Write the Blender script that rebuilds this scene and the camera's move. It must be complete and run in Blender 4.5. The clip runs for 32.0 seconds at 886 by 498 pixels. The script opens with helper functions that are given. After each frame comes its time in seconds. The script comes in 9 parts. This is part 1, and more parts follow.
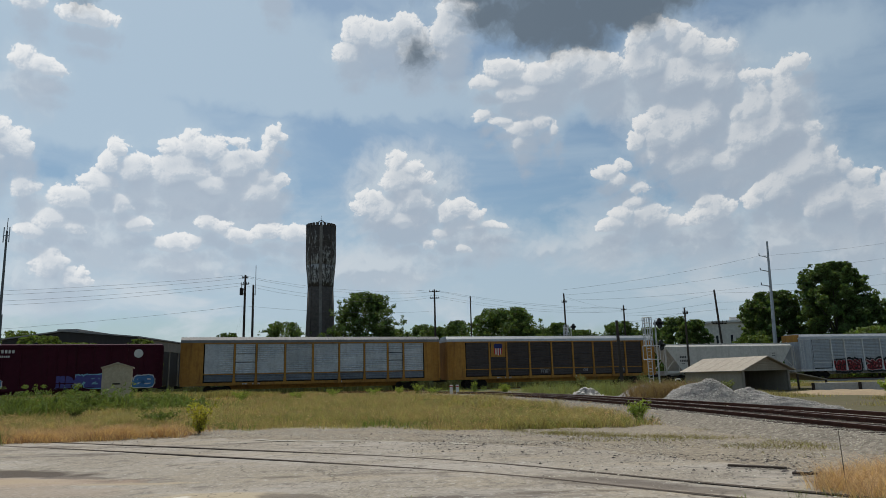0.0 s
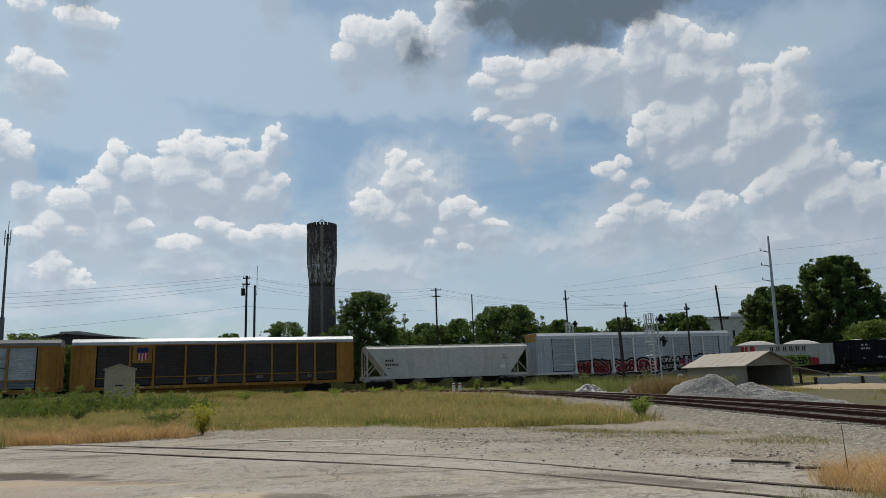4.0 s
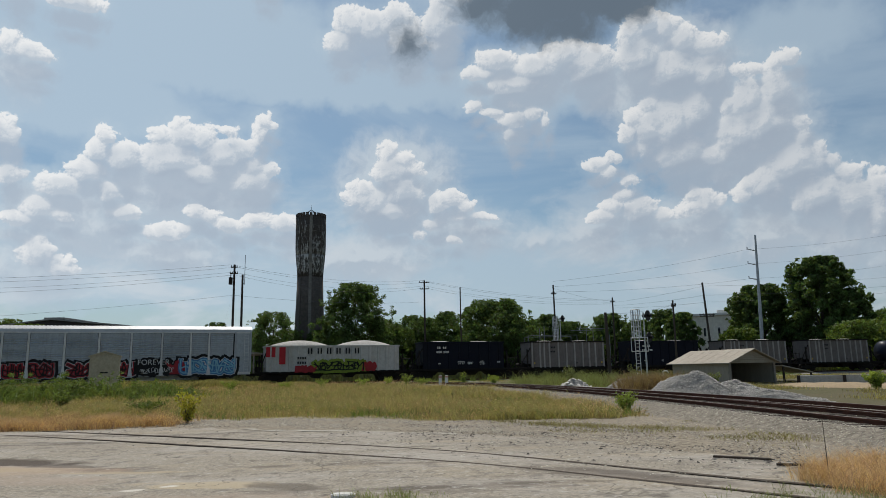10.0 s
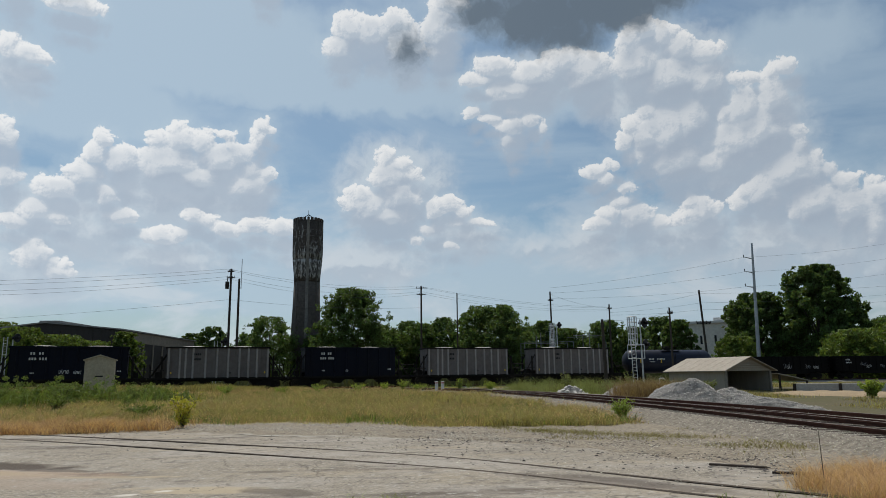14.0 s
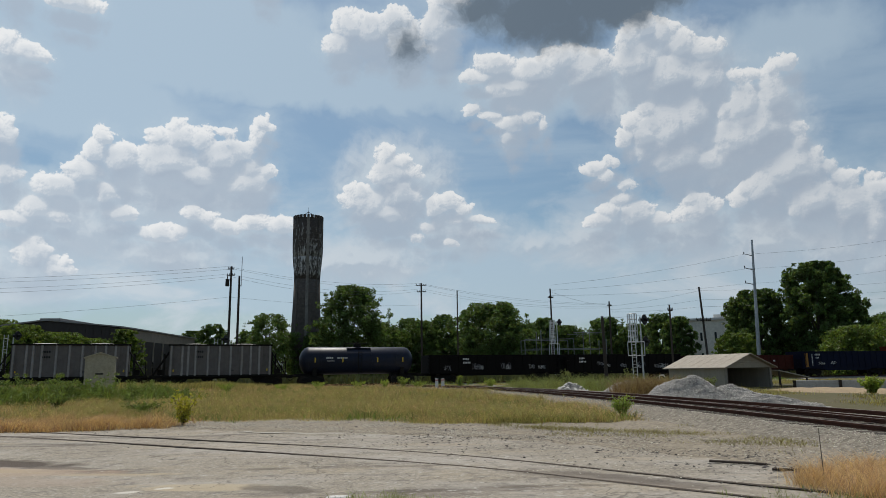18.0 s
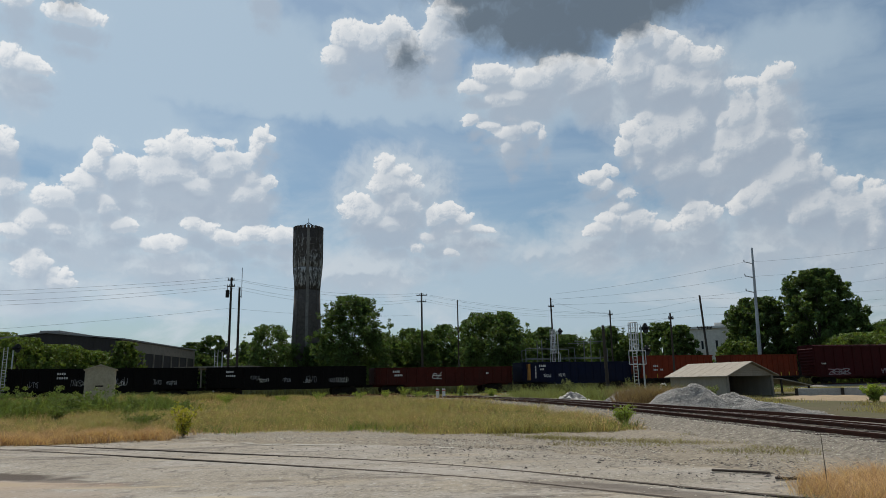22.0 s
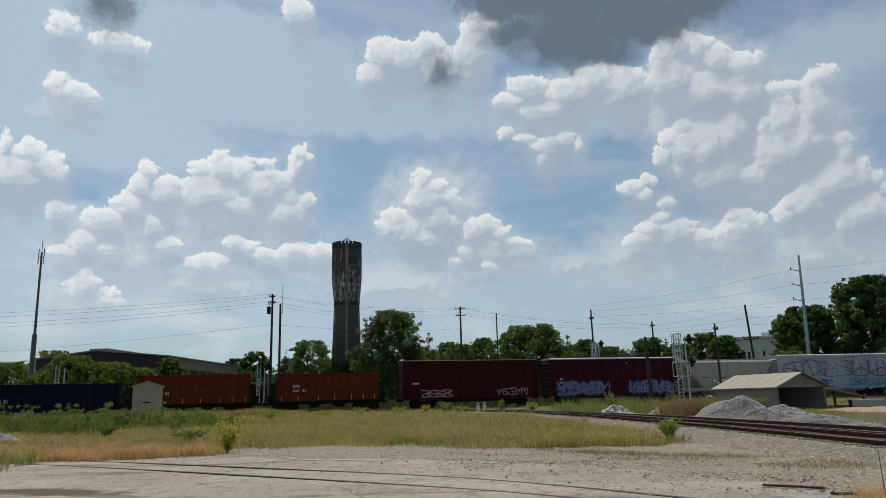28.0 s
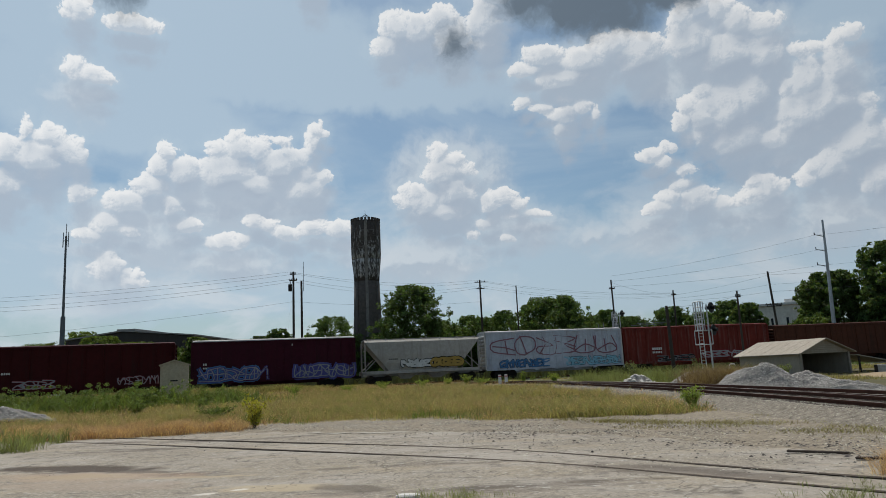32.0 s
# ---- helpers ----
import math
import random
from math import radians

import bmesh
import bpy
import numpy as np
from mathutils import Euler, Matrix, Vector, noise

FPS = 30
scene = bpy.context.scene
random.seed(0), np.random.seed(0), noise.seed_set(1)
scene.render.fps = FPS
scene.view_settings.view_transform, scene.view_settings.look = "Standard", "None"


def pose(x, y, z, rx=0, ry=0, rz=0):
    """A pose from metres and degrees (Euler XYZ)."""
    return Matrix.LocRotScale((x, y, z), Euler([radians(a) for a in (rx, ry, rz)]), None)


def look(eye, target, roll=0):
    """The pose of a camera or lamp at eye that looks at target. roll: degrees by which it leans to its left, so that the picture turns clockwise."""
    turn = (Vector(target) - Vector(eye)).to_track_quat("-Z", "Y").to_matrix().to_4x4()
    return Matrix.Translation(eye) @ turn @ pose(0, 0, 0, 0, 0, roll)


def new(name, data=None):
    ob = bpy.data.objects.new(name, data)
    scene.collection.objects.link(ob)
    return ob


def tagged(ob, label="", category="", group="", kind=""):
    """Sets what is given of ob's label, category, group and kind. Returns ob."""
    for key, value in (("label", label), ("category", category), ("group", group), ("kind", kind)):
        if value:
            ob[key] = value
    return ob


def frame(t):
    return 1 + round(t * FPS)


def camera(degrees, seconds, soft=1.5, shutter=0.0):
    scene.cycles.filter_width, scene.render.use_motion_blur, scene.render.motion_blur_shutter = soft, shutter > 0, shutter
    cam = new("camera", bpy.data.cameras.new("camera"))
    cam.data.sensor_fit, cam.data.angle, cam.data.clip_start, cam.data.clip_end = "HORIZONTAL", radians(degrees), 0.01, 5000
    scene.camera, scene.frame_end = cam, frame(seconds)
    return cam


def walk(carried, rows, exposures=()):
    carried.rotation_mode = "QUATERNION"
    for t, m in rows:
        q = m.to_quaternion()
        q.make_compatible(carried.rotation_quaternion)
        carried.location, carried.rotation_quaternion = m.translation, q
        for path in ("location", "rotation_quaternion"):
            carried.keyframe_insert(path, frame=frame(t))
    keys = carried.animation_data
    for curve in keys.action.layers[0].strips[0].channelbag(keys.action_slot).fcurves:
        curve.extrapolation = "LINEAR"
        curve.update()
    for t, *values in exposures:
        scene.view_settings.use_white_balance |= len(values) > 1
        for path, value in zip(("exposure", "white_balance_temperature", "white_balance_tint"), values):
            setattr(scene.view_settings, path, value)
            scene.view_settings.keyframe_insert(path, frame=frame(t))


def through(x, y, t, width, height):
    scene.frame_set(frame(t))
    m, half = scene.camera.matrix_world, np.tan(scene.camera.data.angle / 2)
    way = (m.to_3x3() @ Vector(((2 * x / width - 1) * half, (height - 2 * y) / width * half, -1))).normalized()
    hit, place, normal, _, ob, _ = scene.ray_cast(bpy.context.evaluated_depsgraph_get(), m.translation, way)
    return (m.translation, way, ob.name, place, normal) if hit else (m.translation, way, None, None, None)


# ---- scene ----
# ---- camera: a phone held by hand, standing at one spot ----
EXPOSURE = 0.0
cam = camera(66.2, 32.0, soft=0.75)
EYE = Vector((0.0, 0.0, 1.72))


def aim(yaw, pitch, roll):
    """Camera pose at the standing spot: degrees to the right, up, and leaning."""
    return Matrix.Translation(EYE) @ pose(0, 0, 0, 0, 0, -yaw) @ pose(0, 0, 0, 90 + pitch) @ pose(0, 0, 0, 0, 0, roll)


walk(cam, [
    (0, aim(0.000, 10.918, -1.406)),
    (0.5, aim(0.005, 10.898, -1.443)),
    (1, aim(-0.014, 10.891, -1.494)),
    (1.5, aim(-0.058, 10.897, -1.561)),
    (2, aim(-0.112, 10.890, -1.636)),
    (2.5, aim(-0.152, 10.857, -1.719)),
    (3, aim(-0.164, 10.810, -1.810)),
    (3.5, aim(-0.145, 10.769, -1.943)),
    (5.5, aim(0.040, 10.846, -1.991)),
    (6, aim(0.145, 10.827, -1.890)),
    (6.5, aim(0.261, 10.739, -1.757)),
    (7, aim(0.378, 10.589, -1.590)),
    (7.5, aim(0.484, 10.421, -1.440)),
    (8, aim(0.566, 10.281, -1.347)),
    (8.5, aim(0.631, 10.198, -1.282)),
    (9, aim(0.706, 10.160, -1.227)),
    (9.5, aim(0.777, 10.139, -1.174)),
    (10, aim(0.827, 10.136, -1.085)),
    (10.5, aim(0.886, 10.173, -0.963)),
    (11, aim(0.959, 10.261, -0.859)),
    (11.5, aim(1.005, 10.374, -0.780)),
    (12, aim(1.016, 10.474, -0.715)),
    (12.5, aim(1.019, 10.542, -0.698)),
    (13, aim(1.032, 10.579, -0.699)),
    (13.5, aim(1.057, 10.602, -0.700)),
    (14, aim(1.078, 10.616, -0.719)),
    (14.5, aim(1.084, 10.629, -0.714)),
    (16.5, aim(0.942, 10.634, -0.907)),
    (17, aim(0.981, 10.552, -0.890)),
    (17.5, aim(1.031, 10.464, -0.853)),
    (18, aim(1.068, 10.384, -0.783)),
    (18.5, aim(1.078, 10.343, -0.710)),
    (19, aim(1.068, 10.367, -0.714)),
    (19.5, aim(1.053, 10.444, -0.798)),
    (20, aim(1.045, 10.532, -0.956)),
    (20.5, aim(1.047, 10.630, -1.155)),
    (21, aim(1.054, 10.775, -1.274)),
    (21.5, aim(1.071, 10.980, -1.259)),
    (22, aim(1.077, 11.210, -1.138)),
    (22.5, aim(1.047, 11.396, -1.008)),
    (23, aim(0.990, 11.503, -1.016)),
    (23.5, aim(0.934, 11.538, -1.217)),
    (24, aim(0.896, 11.533, -1.504)),
    (24.5, aim(0.869, 11.522, -1.723)),
    (25, aim(0.848, 11.518, -1.772)),
    (25.5, aim(0.846, 11.529, -1.717)),
    (27.5, aim(-1.086, 12.221, -1.340)),
    (28, aim(-2.129, 12.421, -1.570)),
    (28.5, aim(-3.094, 12.614, -1.752)),
    (29, aim(-3.824, 12.712, -1.867)),
    (29.5, aim(-4.253, 12.569, -2.003)),
    (30, aim(-4.439, 12.126, -2.217)),
    (30.5, aim(-4.416, 11.487, -2.479)),
    (31, aim(-4.242, 10.876, -2.668)),
    (31.5, aim(-4.018, 10.479, -2.705)),
    (32, aim(-3.802, 10.284, -2.650)),
], exposures=[(0, EXPOSURE), (32, EXPOSURE)])

# ---- sky and sun ----
SUN_AZ, SUN_EL = -12.0, 62.0      # degrees: to the left of straight ahead, above the horizon


def cloud_field(puffs, name, warp, bumpy, blend):
    """A node group over the sky (degrees to the right, degrees up): how deep a place lies inside a heap of puffs, in degrees."""
    g = bpy.data.node_groups.new(name, "ShaderNodeTree")
    g.interface.new_socket("Place", in_out="INPUT", socket_type="NodeSocketVector")
    for out in ("Depth", "Mass"):
        g.interface.new_socket(out, in_out="OUTPUT", socket_type="NodeSocketFloat")
    N, L = g.nodes, g.links
    gi, go = N.new("NodeGroupInput"), N.new("NodeGroupOutput")

    def node(kind, op, *args):
        n = N.new(kind)
        n.operation = op
        for i, v in enumerate(args):
            if isinstance(v, (int, float, tuple)):
                n.inputs[i].default_value = v
            else:
                L.new(v, n.inputs[i])
        return n.outputs["Value"] if op in ("LENGTH", "DOT_PRODUCT") or kind == "ShaderNodeMath" else n.outputs[0]

    def vec(op, *args):
        return node("ShaderNodeVectorMath", op, *args)

    def mth(op, *args):
        return node("ShaderNodeMath", op, *args)

    big = N.new("ShaderNodeTexNoise")
    big.inputs["Scale"].default_value, big.inputs["Detail"].default_value = 0.55, 3.0
    L.new(gi.outputs[0], big.inputs["Vector"])
    p = vec("MULTIPLY_ADD", vec("SUBTRACT", big.outputs["Color"], (0.5, 0.5, 0.5)), (warp, warp * 0.8, 0.0), gi.outputs[0])
    total = None
    for cx, cy, sx, sy in puffs:
        q = vec("MULTIPLY_ADD", p, (1 / sx, 1 / sy, 0.0), (-cx / sx, -cy / sy, 0.0))
        k = math.sqrt(sx * sy)
        v = mth("MULTIPLY_ADD", vec("LENGTH", q), -k, k)
        total = v if total is None else mth("SMOOTH_MAX", total, v, blend)
    total = mth("MAXIMUM", total, -4.0)
    L.new(total, go.inputs[1])
    # cauliflower lumps at several sizes, and a little fraying
    cell = N.new("ShaderNodeTexVoronoi")
    cell.inputs["Scale"].default_value, cell.inputs["Detail"].default_value, cell.inputs["Roughness"].default_value, cell.inputs["Lacunarity"].default_value = 0.62, 3.0, 0.52, 2.3
    L.new(p, cell.inputs["Vector"])
    fray = N.new("ShaderNodeTexNoise")
    fray.inputs["Scale"].default_value, fray.inputs["Detail"].default_value, fray.inputs["Roughness"].default_value = 1.3, 6.0, 0.6
    L.new(p, fray.inputs["Vector"])
    lump = mth("MULTIPLY_ADD", cell.outputs["Distance"], -0.62 * bumpy, 0.92 * bumpy)
    L.new(mth("ADD", total, mth("MULTIPLY_ADD", fray.outputs["Fac"], 1.1 * bumpy, mth("MULTIPLY_ADD", lump, 1.0, -0.55 * bumpy))), go.inputs[0])
    return g


def make_world():
    w = bpy.data.worlds.new("sky")
    scene.world = w
    w.use_nodes = True
    T = w.node_tree
    N, L = T.nodes, T.links
    N.clear()

    def mth(op, *args):
        n = N.new("ShaderNodeMath")
        n.operation = op
        for i, v in enumerate(args):
            if isinstance(v, (int, float)):
                n.inputs[i].default_value = v
            else:
                L.new(v, n.inputs[i])
        return n.outputs[0]

    def ramp(v, a, b, lo=0.0, hi=1.0):
        n = N.new("ShaderNodeMapRange")
        n.interpolation_type = "SMOOTHSTEP"
        for i, x in enumerate((a, b, lo, hi)):
            n.inputs[i + 1].default_value = x
        L.new(v, n.inputs[0])
        return n.outputs[0]

    def mix(f, a, b):
        n = N.new("ShaderNodeMix")
        n.data_type = "RGBA"
        for s, v in ((n.inputs["Factor"], f), (n.inputs["A"], a), (n.inputs["B"], b)):
            if isinstance(v, (int, float)):
                s.default_value = v
            elif isinstance(v, tuple):
                s.default_value = (*v, 1)
            else:
                L.new(v, s)
        return n.outputs["Result"]

    sky = N.new("ShaderNodeTexSky")
    sky.sky_type, sky.sun_disc = "NISHITA", False
    sky.sun_elevation, sky.sun_rotation = radians(SUN_EL), radians(SUN_AZ)
    sky.air_density, sky.dust_density, sky.ozone_density = 1.0, 1.5, 1.0
    scale = N.new("ShaderNodeVectorMath")
    scale.operation = "SCALE"
    scale.inputs["Scale"].default_value = SKY_STRENGTH
    L.new(sky.outputs[0], scale.inputs[0])
    haze = N.new("ShaderNodeVectorMath")
    haze.operation = "MULTIPLY"
    haze.inputs[1].default_value = (0.81, 0.985, 1.01)
    L.new(scale.outputs[0], haze.inputs[0])
    clear = haze.outputs[0]

    tc = N.new("ShaderNodeTexCoord")
    sep = N.new("ShaderNodeSeparateXYZ")
    L.new(tc.outputs["Generated"], sep.inputs[0])
    x, y, z = sep.outputs
    az = mth("MULTIPLY", mth("ARCTAN2", x, y), 57.2958)
    el = mth("MULTIPLY", mth("ARCSINE", mth("MINIMUM", mth("MAXIMUM", z, -0.999), 0.999)), 57.2958)
    pl = N.new("ShaderNodeCombineXYZ")
    L.new(az, pl.inputs[0]), L.new(el, pl.inputs[1])
    place = pl.outputs[0]

    # thin high veil, drawn out sideways
    st = N.new("ShaderNodeVectorMath")
    st.operation = "MULTIPLY"
    st.inputs[1].default_value = (0.045, 0.15, 1.0)
    L.new(place, st.inputs[0])
    veil = N.new("ShaderNodeTexNoise")
    veil.inputs["Scale"].default_value, veil.inputs["Detail"].default_value, veil.inputs["Roughness"].default_value = 1.0, 6.0, 0.55
    veil.inputs["Distortion"].default_value = 0.6
    L.new(st.outputs[0], veil.inputs["Vector"])
    thin = ramp(veil.outputs["Fac"], 0.40, 0.70, 0.05, 0.6)
    low = ramp(el, 0.0, 18.0, 0.45, 0.0)
    def heap(group, dx=0.0, dy=0.0):
        n, o = N.new("ShaderNodeGroup"), N.new("ShaderNodeVectorMath")
        n.node_tree, o.operation = group, "ADD"
        o.inputs[1].default_value = (dx, dy, 0.0)
        L.new(place, o.inputs[0]), L.new(o.outputs[0], n.inputs[0])
        return n.outputs

    wide = ramp(heap(cloud_field(VEILS, "high_veils", 3.0, 0.25, 1.5))["Depth"], -1.5, 2.5, 0.0, 0.8)
    base = mix(mth("MAXIMUM", mth("MAXIMUM", thin, wide), low), clear, VEIL)

    # pale patches in the haze near the horizon
    lo = N.new("ShaderNodeVectorMath")
    lo.operation = "MULTIPLY"
    lo.inputs[1].default_value = (0.10, 0.24, 1.0)
    L.new(place, lo.inputs[0])
    pale = N.new("ShaderNodeTexNoise")
    pale.inputs["Scale"].default_value, pale.inputs["Detail"].default_value, pale.inputs["Roughness"].default_value, pale.inputs["Distortion"].default_value = 1.0, 6.0, 0.58, 0.4
    L.new(lo.outputs[0], pale.inputs["Vector"])
    base = mix(mth("MULTIPLY", ramp(pale.outputs["Fac"], 0.47, 0.66), ramp(el, 19.0, 9.0, 0.0, 0.75)), base, CLOUD_HAZE)
    # hazy bodies behind the heaps, softly lit from above
    hazy = cloud_field(SOFT_BODIES, "soft_bodies", 2.6, 1.0, 1.2)
    there, above = heap(hazy)["Depth"], heap(hazy, -0.2, 0.6)["Depth"]
    swell = mix(ramp(mth("SUBTRACT", there, above), -0.5, 0.8), CLOUD_BODY, CLOUD_HAZE)
    base = mix(ramp(there, -1.0, 2.4, 0.0, 0.85), base, swell)

    # heaped clouds, lit from above; the same field a little higher tells where they shade themselves
    cum = cloud_field(CLOUDS, "heaped_clouds", 0.9, 1.0, 0.3)
    here, high, near, by = heap(cum), heap(cum, -0.35, 1.3), heap(cum, -0.16, 0.34), heap(cum, -0.06, 0.12)
    d = here["Depth"]
    top = ramp(mth("SUBTRACT", here["Mass"], high["Mass"]), -0.8, 1.2)
    round_ = ramp(mth("SUBTRACT", d, near["Depth"]), -0.32, 0.36)
    fine = ramp(mth("SUBTRACT", d, by["Depth"]), -0.14, 0.17)
    cover = mth("MULTIPLY", ramp(mth("DIVIDE", d, ramp(top, 0.2, 0.7, 1.3, 0.2)), 0.0, 1.0), 0.93)
    rim = ramp(d, 1.3, 0.1)
    light = mth("MULTIPLY", mth("MULTIPLY", mth("MULTIPLY_ADD", top, 0.85, 0.15), mth("MULTIPLY_ADD", rim, 0.55, 0.45)), mth("ADD", mth("MULTIPLY_ADD", round_, 0.7, 0.12), mth("MULTIPLY", fine, 0.35)))
    body = mix(ramp(top, 0.05, 0.6), CLOUD_SHADE, CLOUD_BODY)
    lit = mix(light, body, CLOUD_LIT)
    around = mix(ramp(d, -0.9, 0.2, 0.0, 0.35), base, HALO)
    # the shaded bellies hanging below the bright tops
    belly = mth("MULTIPLY", mth("MAXIMUM", ramp(high["Depth"], -0.3, 0.9), ramp(heap(cum, -0.5, 2.5)["Depth"], 0.0, 1.6)), ramp(el, 6.0, 12.0, 0.2, 0.75))
    around = mix(belly, around, CLOUD_SHADE)
    with_heaps = mix(cover, around, lit)

    # the heavy grey undersides near the top, and noise for the added cover overhead
    over = N.new("ShaderNodeTexNoise")
    over.inputs["Scale"].default_value, over.inputs["Detail"].default_value = 1.4, 5.0
    L.new(tc.outputs["Generated"], over.inputs["Vector"])
    # unseen cloud cover added above the view, to dim the fill on camera-facing sides
    deck = mth("MULTIPLY", ramp(over.outputs["Fac"], 0.34, 0.58), ramp(el, 33.0, 46.0))
    hang = mth("MAXIMUM", ramp(heap(cloud_field(DARK_CLOUDS, "dark_clouds", 3.0, 1.3, 1.0))["Depth"], -0.7, 2.0), deck)
    out = mix(mth("MULTIPLY", hang, 0.95), with_heaps, CLOUD_DARK)
    bg, wo = N.new("ShaderNodeBackground"), N.new("ShaderNodeOutputWorld")
    bg.inputs["Strength"].default_value = 1.0
    # the side towards the sun is a little brighter
    glow = N.new("ShaderNodeVectorMath")
    glow.operation = "SCALE"
    L.new(out, glow.inputs[0]), L.new(ramp(az, -40.0, 40.0, 1.05, 0.90), glow.inputs["Scale"])
    L.new(glow.outputs[0], bg.inputs["Color"])
    L.new(bg.outputs[0], wo.inputs["Surface"])
    w.cycles.sampling_method = "MANUAL"
    w.cycles.sample_map_resolution = 512


SKY_STRENGTH = 0.078
HALO, VEIL, CLOUD_HAZE = (0.45, 0.555, 0.645), (0.43, 0.54, 0.64), (0.565, 0.625, 0.68)
CLOUD_LIT, CLOUD_BODY, CLOUD_SHADE, CLOUD_DARK = (0.80, 0.81, 0.815), (0.43, 0.50, 0.58), (0.37, 0.44, 0.53), (0.13, 0.17, 0.215)
# each puff: degrees right, degrees up, half width, half height
LEFT_HEAPS = [
    (-26.4, 18.0, 0.67, 0.67), (-26.9, 16.9, 0.86, 0.83), (-25.1, 16.6, 1.52, 1.27), (-22.7, 18.4, 0.84, 0.9), (-20.9, 18.6, 1.29, 1.13), (-19.3, 18.6, 0.97, 0.96),
    (-21.6, 16.7, 2.62, 1.57), (-17.9, 17.3, 1.78, 1.2), (-16.2, 18.0, 1.27, 0.99), (-14.8, 19.1, 0.69, 0.9), (-14.3, 20.2, 0.47, 0.49), (-17.2, 19.4, 0.81, 0.35),
    (-15.4, 16.6, 1.09, 0.9), (-14.0, 16.4, 0.78, 0.64), (-27.6, 15.3, 1.34, 0.92), (-29.2, 14.0, 1.47, 0.9), (-26.1, 13.9, 0.86, 0.85), (-19.6, 15.8, 2.6, 0.97),
    (-15.4, 15.5, 1.82, 1.0),
]
LOW_LEFT_HEAPS = [
    (-19.6, 13.0, 0.64, 0.62), (-18.6, 12.5, 0.95, 0.54), (-17.0, 11.8, 1.32, 0.59), (-14.8, 12.4, 1.27, 0.64), (-12.5, 12.2, 1.38, 0.74), (-33.2, 17.0, 0.82, 1.01),
    (-32.6, 14.5, 0.89, 0.79), (-30.6, 12.3, 1.14, 0.73), (-29.2, 11.8, 0.95, 0.58), (-31.8, 11.3, 0.97, 0.48), (-30.5, 9.0, 1.13, 1.38), (-28.9, 8.0, 1.02, 0.91),
    (-33.2, 23.5, 0.84, 0.68), (-31.9, 23.3, 0.65, 0.5), (-25.0, 12.3, 1.19, 0.6), (-20.9, 11.3, 0.92, 0.44), (-21.9, 11.0, 1.65, 0.7),
]
TALL_HEAPS = [
    (-3.8, 18.1, 0.89, 0.79), (-2.7, 17.5, 0.99, 0.75), (-1.6, 16.8, 0.79, 0.61), (-3.5, 16.6, 1.77, 1.22), (-5.9, 15.1, 1.16, 0.8), (-6.8, 14.3, 0.72, 0.75),
    (-5.2, 14.1, 1.74, 1.32), (-2.7, 15.0, 1.66, 1.42), (-1.3, 14.9, 0.64, 0.85), (-3.5, 13.3, 2.19, 0.95), (1.4, 14.3, 1.18, 0.66), (0.5, 13.8, 1.08, 0.85),
    (2.7, 13.7, 0.73, 0.57), (0.0, 12.2, 0.83, 0.52), (-1.3, 11.4, 0.87, 0.43), (2.2, 12.7, 0.78, 0.29), (4.1, 12.8, 0.92, 0.28), (1.5, 10.9, 0.78, 0.33),
]
HIGH_PUFFS = [
    (7.3, 21.8, 0.8, 0.5), (5.6, 21.3, 1.0, 0.46), (3.9, 21.9, 0.7, 0.37), (7.1, 20.6, 1.19, 0.73), (8.9, 21.2, 0.84, 0.59), (9.9, 20.3, 0.44, 0.59),
    (7.0, 19.5, 0.74, 0.74), (14.6, 16.6, 0.66, 0.46), (-7.0, 28.4, 1.52, 1.28), (-8.0, 26.9, 1.4, 0.95), (-5.0, 28.2, 1.94, 1.38), (-3.0, 29.0, 1.44, 1.11),
    (-2.2, 27.3, 2.15, 1.66), (1.0, 28.4, 1.55, 2.16), (0.7, 26.7, 1.23, 0.88), (1.7, 30.4, 1.87, 0.84),
]
HIGH_RIGHT_HEAPS = [
    (6.2, 25.4, 1.72, 0.89), (4.4, 24.5, 1.52, 0.54), (12.2, 25.5, 1.97, 0.96), (9.4, 24.7, 2.39, 1.15), (14.2, 24.4, 2.22, 1.66), (7.4, 23.5, 3.0, 0.81),
    (19.1, 27.1, 1.3, 0.92), (20.5, 26.4, 1.1, 0.91), (17.7, 26.3, 1.04, 1.27), (21.7, 25.3, 1.35, 1.17), (23.4, 24.6, 1.4, 0.83), (18.4, 24.6, 2.04, 1.62),
    (20.8, 23.2, 2.61, 1.92), (23.5, 22.5, 1.73, 1.52),
]
RIGHT_HEAPS = [
    (19.1, 20.8, 0.91, 0.79), (17.7, 19.9, 1.01, 0.71), (17.0, 18.8, 0.92, 0.9), (18.8, 19.0, 1.72, 1.51), (18.0, 17.5, 1.18, 0.81), (20.5, 19.0, 2.22, 2.63),
    (22.2, 19.8, 1.66, 2.16), (21.0, 16.8, 2.19, 1.77), (15.8, 16.9, 0.6, 0.36), (14.1, 16.6, 0.85, 0.55), (15.0, 15.8, 0.84, 0.64), (16.7, 15.1, 0.82, 0.59),
    (29.5, 22.6, 0.67, 0.48), (28.4, 22.2, 0.68, 0.53), (27.1, 22.3, 0.66, 0.53), (26.0, 22.3, 0.75, 0.54), (24.9, 20.0, 0.76, 0.93), (26.4, 20.1, 1.56, 1.76),
    (28.2, 20.3, 1.28, 1.81), (27.3, 18.2, 2.25, 2.35), (25.5, 17.6, 1.9, 1.96),
]
